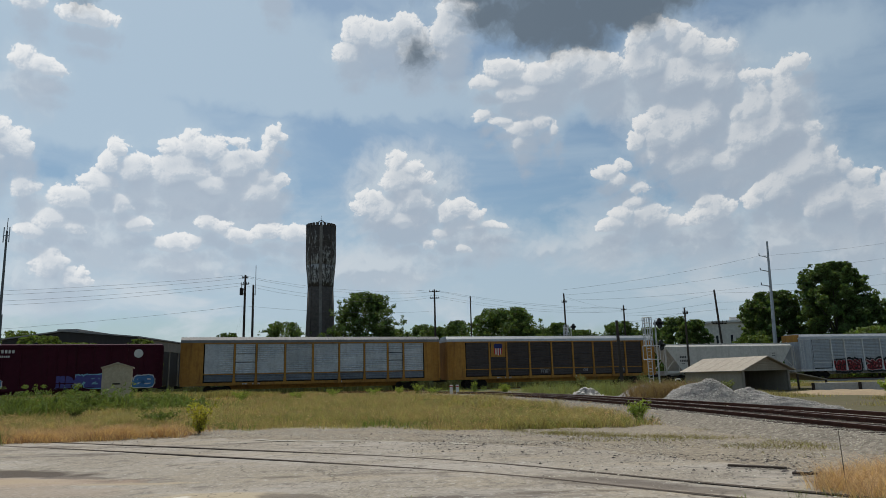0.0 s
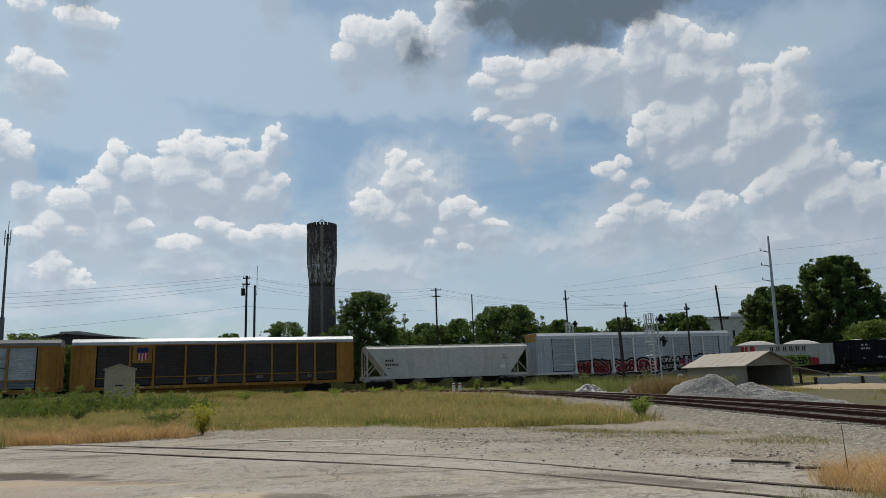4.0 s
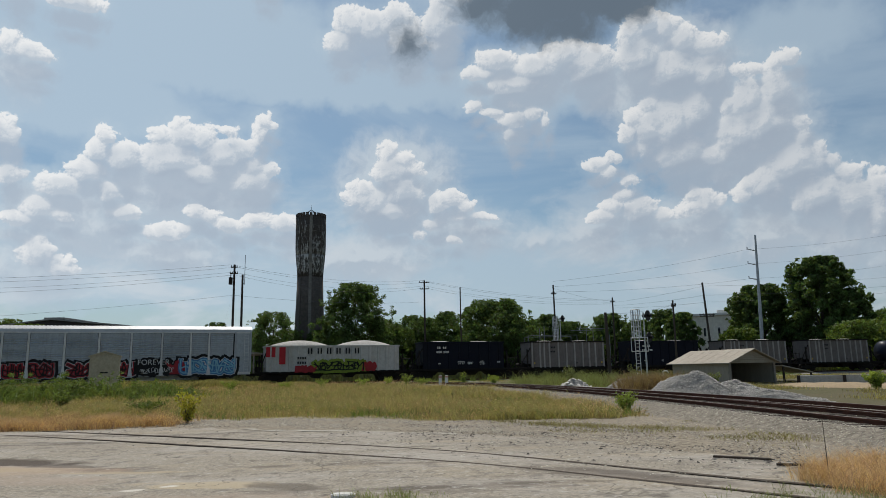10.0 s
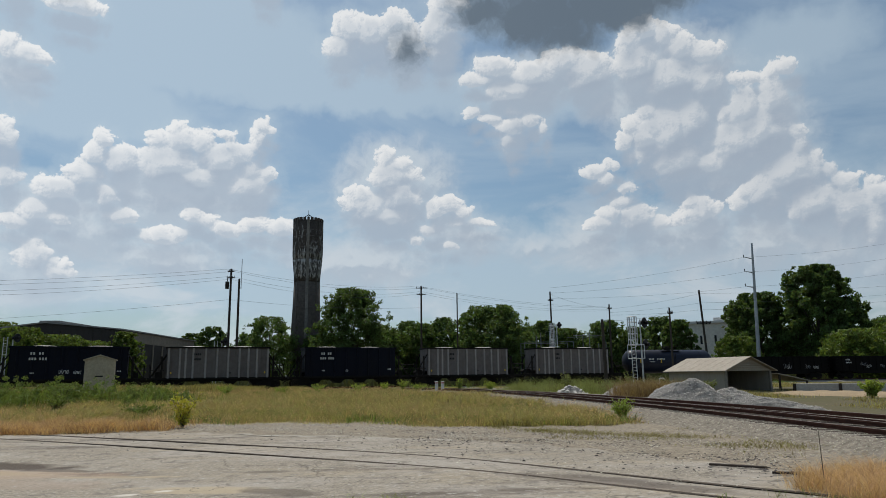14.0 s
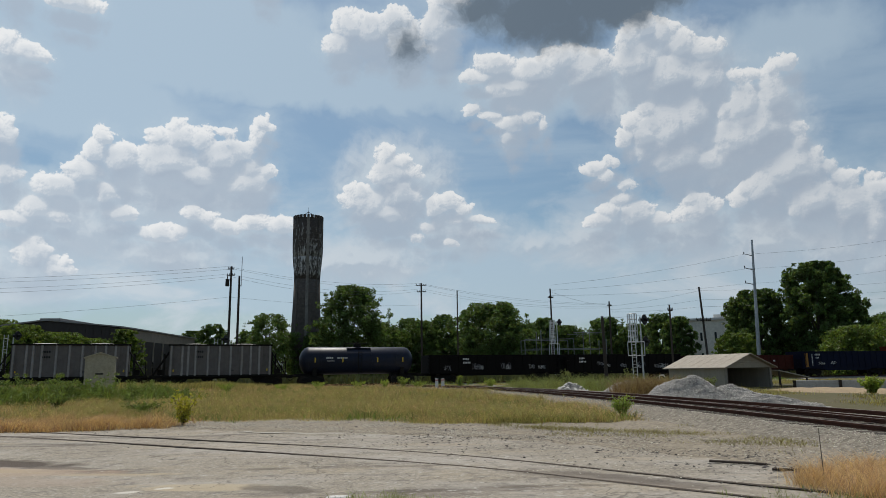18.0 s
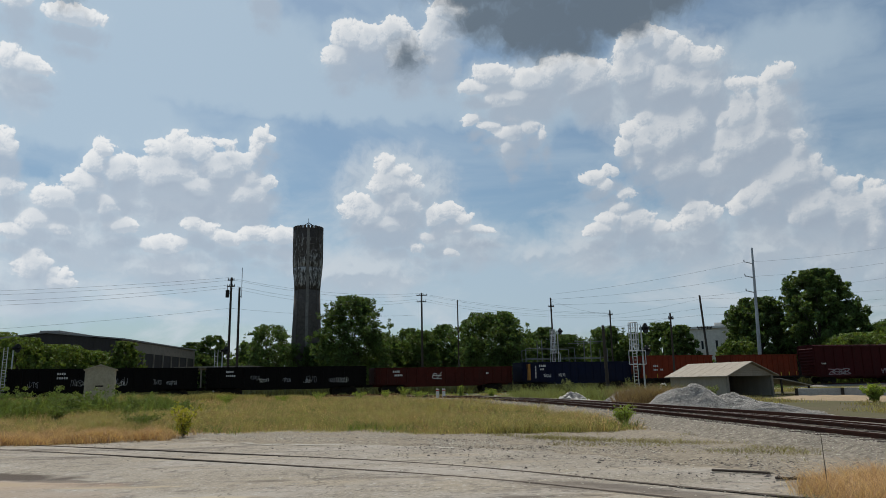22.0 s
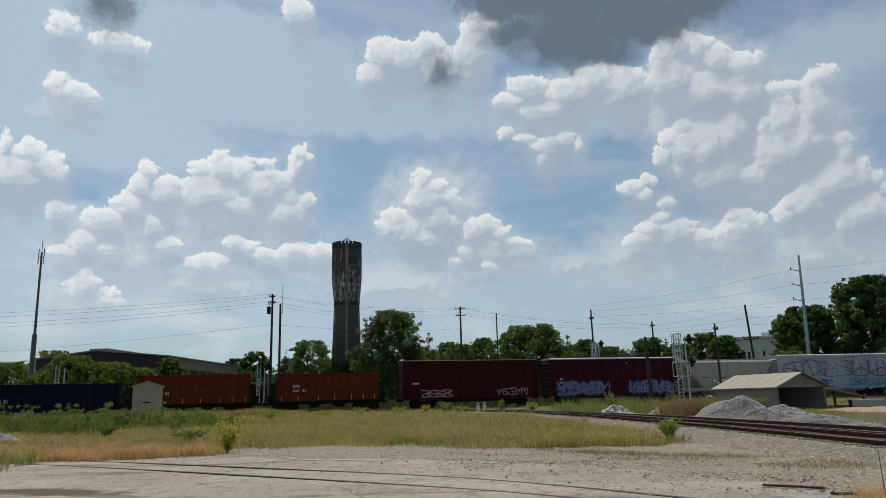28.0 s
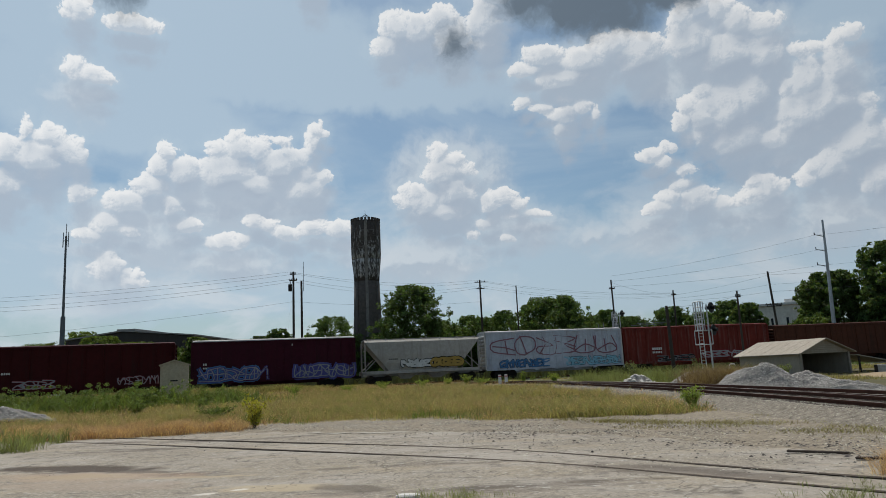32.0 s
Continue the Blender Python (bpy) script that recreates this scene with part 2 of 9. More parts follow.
FAR_RIGHT_HEAPS = [
    (29.6, 17.7, 0.77, 0.66), (29.9, 16.5, 0.76, 0.91), (30.8, 15.6, 0.67, 0.66), (31.6, 14.6, 0.66, 0.57), (29.1, 14.8, 2.31, 1.92), (23.2, 16.3, 1.7, 0.96),
    (32.5, 13.5, 0.86, 0.89), (25.8, 13.7, 0.73, 0.86), (25.5, 12.9, 0.81, 0.87), (27.1, 13.8, 1.59, 1.62), (21.9, 13.4, 0.69, 0.58), (21.1, 12.2, 0.78, 0.8),
    (22.5, 12.6, 1.27, 1.24), (16.3, 13.9, 1.28, 0.69), (15.3, 13.1, 1.1, 0.69), (14.4, 12.3, 1.2, 0.56), (17.2, 12.6, 1.44, 1.19), (19.3, 11.9, 0.79, 0.45),
    (30.4, 12.3, 2.23, 1.91), (32.7, 11.5, 1.63, 1.86), (34.5, 12.4, 0.96, 1.11), (34.1, 10.2, 1.16, 2.24),
]
OUTER_LEFT_HEAPS = [
    (-36.5, 18.6, 0.4, 0.72), (-34.8, 18.3, 1.06, 0.74), (-33.5, 17.5, 1.0, 1.0), (-32.8, 16.9, 0.54, 0.75), (-37.3, 16.9, 1.28, 0.96), (-35.5, 16.6, 1.66, 1.43),
    (-33.4, 27.5, 1.13, 1.02), (-29.6, 27.2, 1.93, 0.65), (-32.8, 23.1, 1.04, 0.73), (-31.6, 22.9, 0.9, 0.41), (-15.0, 31.3, 1.22, 1.09), (-37.8, 14.6, 1.39, 1.2),
]
SOFT_BODIES = [
    (-3.0, 15.9, 5.38, 4.23), (2.8, 11.6, 4.36, 2.14), (9.1, 10.5, 2.85, 1.04), (13.3, 10.7, 3.24, 1.86), (21.4, 10.7, 3.84, 2.68), (26.7, 9.8, 3.54, 2.57),
    (31.5, 8.9, 3.23, 2.46), (34.2, 7.4, 2.03, 2.38), (-20.2, 14.2, 7.25, 3.54), (-28.4, 11.3, 5.56, 3.32), (-30.3, 7.9, 3.52, 2.44), (-32.7, 21.7, 2.12, 1.92),
    (20.5, 22.3, 6.28, 5.15), (26.6, 17.1, 4.86, 5.5), (9.6, 24.3, 5.94, 2.22), (-5.9, 9.3, 6.16, 1.89), (-21.2, 9.3, 4.97, 1.76),
]
VEILS = [
    (-25.4, 26.7, 19.5, 5.0), (-31.8, 21.9, 11.2, 4.3), (-21.8, 26.0, 17.3, 3.4), (-29.0, 20.3, 11.6, 3.4), (-8.9, 23.6, 18.3, 2.2),
    (-28.3, 9.9, 17.4, 5.3), (-4.1, 8.2, 26.4, 4.0), (19.2, 8.1, 18.9, 5.0), (10.2, 23.1, 13.2, 2.5), (30.0, 24.0, 7.0, 3.0),
]
CLOUDS = LEFT_HEAPS + LOW_LEFT_HEAPS + TALL_HEAPS + HIGH_PUFFS + HIGH_RIGHT_HEAPS + RIGHT_HEAPS + FAR_RIGHT_HEAPS + OUTER_LEFT_HEAPS
DARK_CLOUDS = [
    (-1.9, 26.9, 1.5, 1.5), (9.9, 29.3, 5.5, 2.4), (16.3, 29.3, 5.7, 2.2), (21.1, 30.0, 4.1, 1.6), (12.3, 27.4, 3.6, 1.4), (4.8, 30.0, 2.8, 1.9),
    (12.0, 33.0, 14.0, 3.0), (-30.4, 29.6, 2.2, 1.6),
]

make_world()

lamp = bpy.data.lights.new("sun", "SUN")
lamp.energy, lamp.angle, lamp.color = 3.4, radians(0.5), (1.0, 0.95, 0.87)
sun = new("sun", lamp)
sun.matrix_world = look((0, 0, 60), (-math.sin(radians(SUN_AZ)) * math.cos(radians(SUN_EL)), -math.cos(radians(SUN_AZ)) * math.cos(radians(SUN_EL)), 60 - math.sin(radians(SUN_EL))))

# ---- materials ----
def surface(name, color, rough=0.8, metal=0.0, second=None, scale=0.6, amount=0.5, grain=18.0, grain_amount=0.25,
            bump=0.3, bump_scale=None, streak=0.0, streak_color=(0.1, 0.07, 0.05), vary=0.0, island=0.0, stretch=(1, 1, 1), world=False, streak_scale=1.3, gloss=None):
    """A painted or natural surface: a base colour, patches of a second one, fine grain, relief, and rain streaks."""
    m = bpy.data.materials.new(name)
    m.use_nodes = True
    N, L = m.node_tree.nodes, m.node_tree.links
    bsdf = N["Principled BSDF"]
    bsdf.inputs["Roughness"].default_value, bsdf.inputs["Metallic"].default_value = rough, metal
    bsdf.inputs["Specular IOR Level"].default_value = gloss if gloss is not None else 0.5 if metal > 0.25 else 0.2
    if world:
        src = N.new("ShaderNodeNewGeometry").outputs["Position"]
    else:
        src = N.new("ShaderNodeTexCoord").outputs["Object"]
    mp = N.new("ShaderNodeMapping")
    mp.inputs["Scale"].default_value = stretch
    L.new(src, mp.inputs[0])

    def tex(sc, detail, rg=0.6):
        n = N.new("ShaderNodeTexNoise")
        n.inputs["Scale"].default_value, n.inputs["Detail"].default_value, n.inputs["Roughness"].default_value = sc, detail, rg
        L.new(mp.outputs[0], n.inputs["Vector"])
        return n.outputs["Fac"]

    def ramp(v, a, b, hi=1.0):
        n = N.new("ShaderNodeMapRange")
        for i, x in enumerate((a, b, 0.0, hi)):
            n.inputs[i + 1].default_value = x
        L.new(v, n.inputs[0])
        return n.outputs[0]

    def mix(f, a, b, mode="MIX"):
        n = N.new("ShaderNodeMix")
        n.data_type, n.blend_type = "RGBA", mode
        for s, v in ((n.inputs["Factor"], f), (n.inputs["A"], a), (n.inputs["B"], b)):
            if isinstance(v, (int, float)):
                s.default_value = v
            elif isinstance(v, tuple):
                s.default_value = (*v, 1)
            else:
                L.new(v, s)
        return n.outputs["Result"]

    second = second or tuple(c * 0.6 for c in color)
    col = mix(ramp(tex(scale, 6), 0.40, 0.60, amount), color, second)
    col = mix(ramp(tex(scale * 6, 5), 0.42, 0.62, amount * 0.6), col, tuple(c * 0.72 for c in second))
    fine = tex(grain, 3, 0.7)
    col = mix(grain_amount, col, mix(ramp(fine, 0.3, 0.7), tuple(c * 0.45 for c in color), tuple(min(1, c * 1.5) for c in color)))
    if streak:
        sm = N.new("ShaderNodeMapping")
        sm.inputs["Scale"].default_value = (2.2, 2.2, 0.16)
        L.new(src, sm.inputs[0])
        sn = N.new("ShaderNodeTexNoise")
        sn.inputs["Scale"].default_value, sn.inputs["Detail"].default_value, sn.inputs["Roughness"].default_value = streak_scale, 6, 0.65
        L.new(sm.outputs[0], sn.inputs["Vector"])
        col = mix(ramp(sn.outputs["Fac"], 0.5, 0.72, streak), col, streak_color)
    if vary or island:
        hsv = N.new("ShaderNodeHueSaturation")
        L.new(col, hsv.inputs["Color"])
        if island:
            rnd = N.new("ShaderNodeNewGeometry").outputs["Random Per Island"]
        else:
            rnd = N.new("ShaderNodeObjectInfo").outputs["Random"]
        k = vary or island
        for sock, a, b in (("Value", 1 - k, 1 + k), ("Hue", 0.5 - 0.05 * k, 0.5 + 0.05 * k)):
            n = N.new("ShaderNodeMapRange")
            n.inputs[3].default_value, n.inputs[4].default_value = a, b
            L.new(rnd, n.inputs[0])
            L.new(n.outputs[0], hsv.inputs[sock])
        col = hsv.outputs[0]
    L.new(col, bsdf.inputs["Base Color"])
    if bump:
        b = N.new("ShaderNodeBump")
        b.inputs["Strength"].default_value, b.inputs["Distance"].default_value = bump, 0.03
        L.new(tex(bump_scale, 4) if bump_scale else fine, b.inputs["Height"])
        L.new(b.outputs[0], bsdf.inputs["Normal"])
    return m


def leafy(name, color, second, through=0.35, island=0.35):
    """Leaves or grass: light passes through them."""
    m = surface(name, color, rough=0.6, second=second, scale=0.25, amount=0.8, grain=3.0, bump=0, island=island, world=True)
    N, L = m.node_tree.nodes, m.node_tree.links
    bsdf, out = N["Principled BSDF"], N["Material Output"]
    tr, mx = N.new("ShaderNodeBsdfTranslucent"), N.new("ShaderNodeMixShader")
    src = bsdf.inputs["Base Color"].links[0].from_socket
    br = N.new("ShaderNodeMix")
    br.data_type, br.blend_type = "RGBA", "MULTIPLY"
    br.inputs["Factor"].default_value = 1.0
    L.new(src, br.inputs["A"])
    br.inputs["B"].default_value = (1.5, 1.45, 0.7, 1)
    L.new(br.outputs["Result"], tr.inputs["Color"])
    mx.inputs[0].default_value = through
    L.new(bsdf.outputs[0], mx.inputs[1]), L.new(tr.outputs[0], mx.inputs[2])
    L.new(mx.outputs[0], out.inputs["Surface"])
    return m


def yard_concrete():
    """Old cast concrete: grey, with sandy drifts, oily stains and fine wandering cracks."""
    m = surface("yard_concrete", (0.305, 0.267, 0.214), 0.92, second=(0.235, 0.206, 0.165), scale=0.35, amount=0.8, grain=16, grain_amount=0.6, bump=0.7, world=True)
    N, L = m.node_tree.nodes, m.node_tree.links
    bsdf = N["Principled BSDF"]
    col = bsdf.inputs["Base Color"].links[0].from_socket
    pos = N.new("ShaderNodeNewGeometry").outputs["Position"]

    def layer(col, color, scale, lo, hi, top, stretch=(1, 1, 1), offset=(0, 0, 0), detail=5):
        mp = N.new("ShaderNodeMapping")
        mp.inputs["Scale"].default_value, mp.inputs["Location"].default_value = stretch, offset
        n, r, x = N.new("ShaderNodeTexNoise"), N.new("ShaderNodeMapRange"), N.new("ShaderNodeMix")
        n.inputs["Scale"].default_value, n.inputs["Detail"].default_value, n.inputs["Roughness"].default_value = scale, detail, 0.62
        for i, v in enumerate((lo, hi, 0.0, top)):
            r.inputs[i + 1].default_value = v
        x.data_type = "RGBA"
        x.inputs["B"].default_value = (*color, 1)
        L.new(pos, mp.inputs[0]), L.new(mp.outputs[0], n.inputs["Vector"]), L.new(n.outputs["Fac"], r.inputs[0])
        L.new(r.outputs[0], x.inputs["Factor"]), L.new(col, x.inputs["A"])
        return x.outputs["Result"]
    col = layer(col, (0.36, 0.325, 0.282), 0.25, 0.46, 0.60, 0.75, (1, 1.6, 1), (3, 0, 0))
    col = layer(col, (0.35, 0.29, 0.205), 0.30, 0.52, 0.66, 0.6, (0.6, 2.0, 1), (7, 3, 0))
    col = layer(col, (0.10, 0.08, 0.065), 0.25, 0.58, 0.66, 0.8, (0.6, 2.2, 1), (1, 8, 0))
    col = layer(col, (0.13, 0.115, 0.10), 2.2, 0.53, 0.66, 0.6, (1, 1, 1), (4, 2, 0), 8)
    # grit
    col = layer(col, (0.46, 0.44, 0.40), 7.0, 0.56, 0.70, 0.75, (1, 1, 1), (2, 5, 0), 7)
    col = layer(col, (0.09, 0.08, 0.07), 9.0, 0.60, 0.70, 0.8, (1, 1, 1), (6, 1, 0), 7)

    def spot(col, color, cx, cy, rx, ry, turn, top, rag=1.1):
        """A stain or a drift of sand with a ragged outline."""
        mp, n, ad, ln, r, x = N.new("ShaderNodeMapping"), N.new("ShaderNodeTexNoise"), N.new("ShaderNodeVectorMath"), N.new("ShaderNodeVectorMath"), N.new("ShaderNodeMapRange"), N.new("ShaderNodeMix")
        mp.vector_type = "TEXTURE"
        mp.inputs["Location"].default_value, mp.inputs["Rotation"].default_value, mp.inputs["Scale"].default_value = (cx, cy, 0), (0, 0, radians(turn)), (rx, ry, 50)
        n.inputs["Scale"].default_value, n.inputs["Detail"].default_value = 1.6, 8.0
        ad.operation, ln.operation = "MULTIPLY_ADD", "LENGTH"
        ad.inputs[1].default_value = (rag, rag, 0)
        L.new(pos, mp.inputs[0]), L.new(pos, n.inputs["Vector"])
        cen = N.new("ShaderNodeVectorMath")
        cen.operation = "SUBTRACT"
        cen.inputs[1].default_value = (0.5, 0.5, 0.5)
        L.new(n.outputs["Color"], cen.inputs[0]), L.new(cen.outputs[0], ad.inputs[0]), L.new(mp.outputs[0], ad.inputs[2]), L.new(ad.outputs[0], ln.inputs[0])
        for i, v in enumerate((1.05, 0.65, 0.0, top)):
            r.inputs[i + 1].default_value = v
        x.data_type = "RGBA"
        x.inputs["B"].default_value = (*color, 1)
        L.new(ln.outputs["Value"], r.inputs[0]), L.new(r.outputs[0], x.inputs["Factor"]), L.new(col, x.inputs["A"])
        return x.outputs["Result"]
    col = spot(col, (0.38, 0.28, 0.20), -8.0, 13.4, 2.6, 0.7, -8, 0.55, 1.3)
    col = spot(col, (0.07, 0.052, 0.04), -9.3, 14.8, 2.5, 0.6, -14, 0.9, 1.3)
    col = spot(col, (0.07, 0.055, 0.045), -7.3, 13.9, 1.0, 0.22, -10, 0.6)
    col = spot(col, (0.38, 0.30, 0.20), -8.4, 13.5, 1.3, 0.36, -5, 0.65, 1.5)
    col = spot(col, (0.42, 0.345, 0.235), -3.6, 11.3, 1.3, 0.36, -8, 0.75, 1.5)
    col = spot(col, (0.39, 0.32, 0.22), -5.6, 12.9, 1.2, 0.16, 0, 0.7, 1.8)
    col = spot(col, (0.12, 0.10, 0.08), -2.3, 11.0, 0.8, 0.35, -30, 0.7, 1.6)
    col = spot(col, (0.12, 0.10, 0.08), -3.1, 13.3, 0.5, 0.18, 0, 0.6, 1.6)
    col = spot(col, (0.60, 0.56, 0.49), -4.75, 10.95, 0.36, 0.14, 20, 0.85, 2.6)
    col = spot(col, (0.60, 0.56, 0.49), -4.2, 11.3, 0.2, 0.10, 10, 0.85, 2.6)
    col = spot(col, (0.14, 0.115, 0.09), 2.6, 11.6, 1.7, 0.5, -38, 0.6, 1.4)
    col = spot(col, (0.33, 0.255, 0.20), -4.5, 9.6, 4.0, 1.0, 0, 0.5)
    col = spot(col, (0.33, 0.26, 0.205), -7.5, 12.2, 2.6, 0.6, -10, 0.5)
    col = spot(col, (0.12, 0.10, 0.085), 3.4, 11.2, 2.2, 0.35, -45, 0.6, 1.5)
    warp, off, vor, edge, x = N.new("ShaderNodeTexNoise"), N.new("ShaderNodeMix"), N.new("ShaderNodeTexVoronoi"), N.new("ShaderNodeMapRange"), N.new("ShaderNodeMix")
    warp.inputs["Scale"].default_value, warp.inputs["Detail"].default_value = 0.9, 5.0
    off.data_type = "VECTOR"
    off.inputs["Factor"].default_value = 0.12
    L.new(pos, warp.inputs["Vector"]), L.new(pos, off.inputs["A"])
    ad = N.new("ShaderNodeVectorMath")
    ad.operation = "MULTIPLY_ADD"
    ad.inputs[1].default_value = (3.2, 3.2, 0)
    L.new(warp.outputs["Color"], ad.inputs[0]), L.new(pos, ad.inputs[2])
    vor.feature = "DISTANCE_TO_EDGE"
    vor.inputs["Scale"].default_value = 0.21
    L.new(ad.outputs[0], vor.inputs["Vector"])
    for i, v in enumerate((0.0005, 0.007, 0.6, 0.0)):
        edge.inputs[i + 1].default_value = v
    L.new(vor.outputs["Distance"], edge.inputs[0])
    x.data_type = "RGBA"
    x.inputs["B"].default_value = (0.085, 0.072, 0.058, 1)
    L.new(edge.outputs[0], x.inputs["Factor"]), L.new(col, x.inputs["A"])
    L.new(x.outputs["Result"], bsdf.inputs["Base Color"])
    return m


yard_m = yard_concrete()
concrete = surface("old_concrete", (0.27, 0.255, 0.23), 0.9, second=(0.2, 0.18, 0.15), scale=0.6, amount=0.7, grain=9, grain_amount=0.3, bump=0.4)
soil = surface("soil", (0.115, 0.095, 0.055), 0.95, second=(0.09, 0.088, 0.035), scale=0.3, amount=0.8, grain=6, bump=0.6, world=True)
gravel_m = surface("gravel", (0.225, 0.197, 0.158), 0.95, second=(0.155, 0.127, 0.096), scale=1.6, amount=0.7, grain=7, grain_amount=0.9, bump=1.0, world=True)
verge_m = surface("gravelly_dirt", (0.25, 0.212, 0.16), 0.95, second=(0.185, 0.147, 0.105), scale=1.2, amount=0.8, grain=8, grain_amount=0.9, bump=1.0, world=True)
stone_m = surface("stones", (0.315, 0.287, 0.245), 0.9, grain=8, bump=0, island=0.75)
heap_m = surface("crushed_stone_heap", (0.265, 0.252, 0.235), 0.95, second=(0.19, 0.178, 0.16), scale=2.0, amount=0.5, grain=9, grain_amount=0.9, bump=1.0, world=True)
heap_stone = surface("heap_stones", (0.33, 0.315, 0.295), 0.9, grain=8, bump=0, island=0.75)
pale_rock = surface("pale_broken_rock", (0.58, 0.56, 0.53), 0.9, grain=5, bump=0.3, island=0.2)
wall_m = surface("pale_cast_concrete", (0.44, 0.42, 0.39), 0.9, second=(0.35, 0.33, 0.30), scale=0.6, amount=0.7, grain=9, grain_amount=0.3, bump=0.3, streak=0.3, streak_color=(0.22, 0.2, 0.18))
dark_stone = surface("dark_stones", (0.075, 0.065, 0.06), 0.9, grain=8, bump=0, island=0.5)
sand_m = surface("sandy_dirt", (0.36, 0.27, 0.17), 0.95, second=(0.27, 0.21, 0.14), scale=0.8, grain=14, bump=0.4, world=True)
rim_m = surface("pale_worn_concrete", (0.41, 0.38, 0.325), 0.9, second=(0.28, 0.25, 0.205), scale=1.5, amount=0.7, grain=14, grain_amount=0.4, bump=0.3, world=True)
stain_m = surface("dark_stain", (0.06, 0.05, 0.04), 0.9, second=(0.13, 0.105, 0.08), scale=0.9, grain=12, bump=0.3, world=True)
rust = surface("rusty_rail", (0.075, 0.030, 0.020), 0.85, 0.0, second=(0.035, 0.018, 0.014), scale=1.5, grain=20, world=True)
ballast_dark = surface("line_ballast", (0.27, 0.25, 0.22), 0.95, second=(0.17, 0.155, 0.135), scale=0.5, amount=0.9, grain=9, grain_amount=0.6, bump=1.0, world=True)
apron_m = surface("pale_crushed_stone", (0.36, 0.335, 0.30), 0.95, second=(0.25, 0.23, 0.20), scale=0.5, amount=0.8, grain=4, grain_amount=0.6, bump=0.8, world=True)
sunk_rail_m = surface("dusty_sunk_rail", (0.13, 0.10, 0.08), 0.8, 0.1, second=(0.06, 0.042, 0.032), scale=1.2, amount=0.8, grain=20, world=True)
rail_top_m = surface("worn_rail_top", (0.22, 0.17, 0.14), 0.5, 0.6, second=(0.10, 0.06, 0.045), scale=0.8, grain=20, bump=0.1, world=True)
tie_m = surface("creosoted_timber", (0.07, 0.055, 0.045), 0.9, grain=10, vary=0.4, stretch=(1, 6, 6))
grass_m = leafy("meadow_grass", (0.375, 0.315, 0.155), (0.275, 0.25, 0.105), 0.33, 0.5)
olive_m = leafy("olive_grass", (0.25, 0.215, 0.105), (0.17, 0.16, 0.065), 0.3, 0.5)
weed_m = leafy("green_weeds", (0.17, 0.215, 0.065), (0.11, 0.155, 0.042), 0.35, 0.45)
dry_m = leafy("dry_grass", (0.60, 0.40, 0.23), (0.46, 0.295, 0.165), 0.22, 0.5)
blond_m = leafy("blond_dry_grass", (0.66, 0.45, 0.27), (0.52, 0.34, 0.19), 0.22, 0.4)
plume_m = leafy("plumed_weeds", (0.24, 0.26, 0.12), (0.16, 0.19, 0.075), 0.35, 0.45)
fresh_m = leafy("fresh_weeds", (0.25, 0.31, 0.08), (0.17, 0.23, 0.055), 0.5, 0.4)
leaf_m = leafy("tree_leaves", (0.10, 0.148, 0.050), (0.066, 0.106, 0.036), 0.42, 0.6)
leaf_light = leafy("light_tree_leaves", (0.135, 0.185, 0.045), (0.09, 0.13, 0.03), 0.35, 0.5)
yellow_leaf = leafy("yellow_leaves", (0.42, 0.38, 0.06), (0.27, 0.28, 0.05), 0.4, 0.35)
brown_weed = leafy("brown_brush", (0.25, 0.175, 0.11), (0.17, 0.125, 0.075), 0.3, 0.45)
brush_m = leafy("dark_brush", (0.10, 0.11, 0.045), (0.07, 0.075, 0.032), 0.15, 0.4)
bark = surface("bark", (0.085, 0.07, 0.055), 0.95, grain=12, bump=0.8, stretch=(1, 1, 0.3))
pole_m = surface("weathered_pole", (0.06, 0.048, 0.04), 0.9, grain=10, bump=0.4, stretch=(4, 4, 0.4), vary=0.3)
steel_pole = surface("galvanised_steel", (0.42, 0.44, 0.46), 0.5, 0.5, grain=6, grain_amount=0.15, bump=0.05)
dull_steel = surface("weathered_steel", (0.22, 0.23, 0.24), 0.6, 0.3, grain=6, grain_amount=0.2, bump=0.05)
wire_m = surface("wire", (0.10, 0.10, 0.105), 0.6, 0.2, bump=0, grain_amount=0.05)
signal_white = surface("silver_signal_paint", (0.60, 0.62, 0.63), 0.5, 0.2, grain=6, bump=0.05)
black_m = surface("black_paint", (0.012, 0.012, 0.013), 0.55, grain=15, bump=0.1)
under_m = surface("running_gear_grime_and_inner_shade", (0.015, 0.013, 0.011), 0.9, grain=8, bump=0.3)
wheel_m = surface("wheel_steel", (0.03, 0.024, 0.02), 0.7, 0.2, grain=10, bump=0.1)
white_m = surface("white_paint", (0.72, 0.71, 0.68), 0.6, second=(0.5, 0.47, 0.42), amount=0.4, grain=8, bump=0.05)
tower_m = surface("weathered_tower_concrete", (0.112, 0.094, 0.082), 0.9, second=(0.08, 0.066, 0.056), scale=0.12, amount=0.8, grain=1.5, grain_amount=0.4, bump=0.5, streak=0.45, streak_color=(0.16, 0.145, 0.13), streak_scale=0.45)
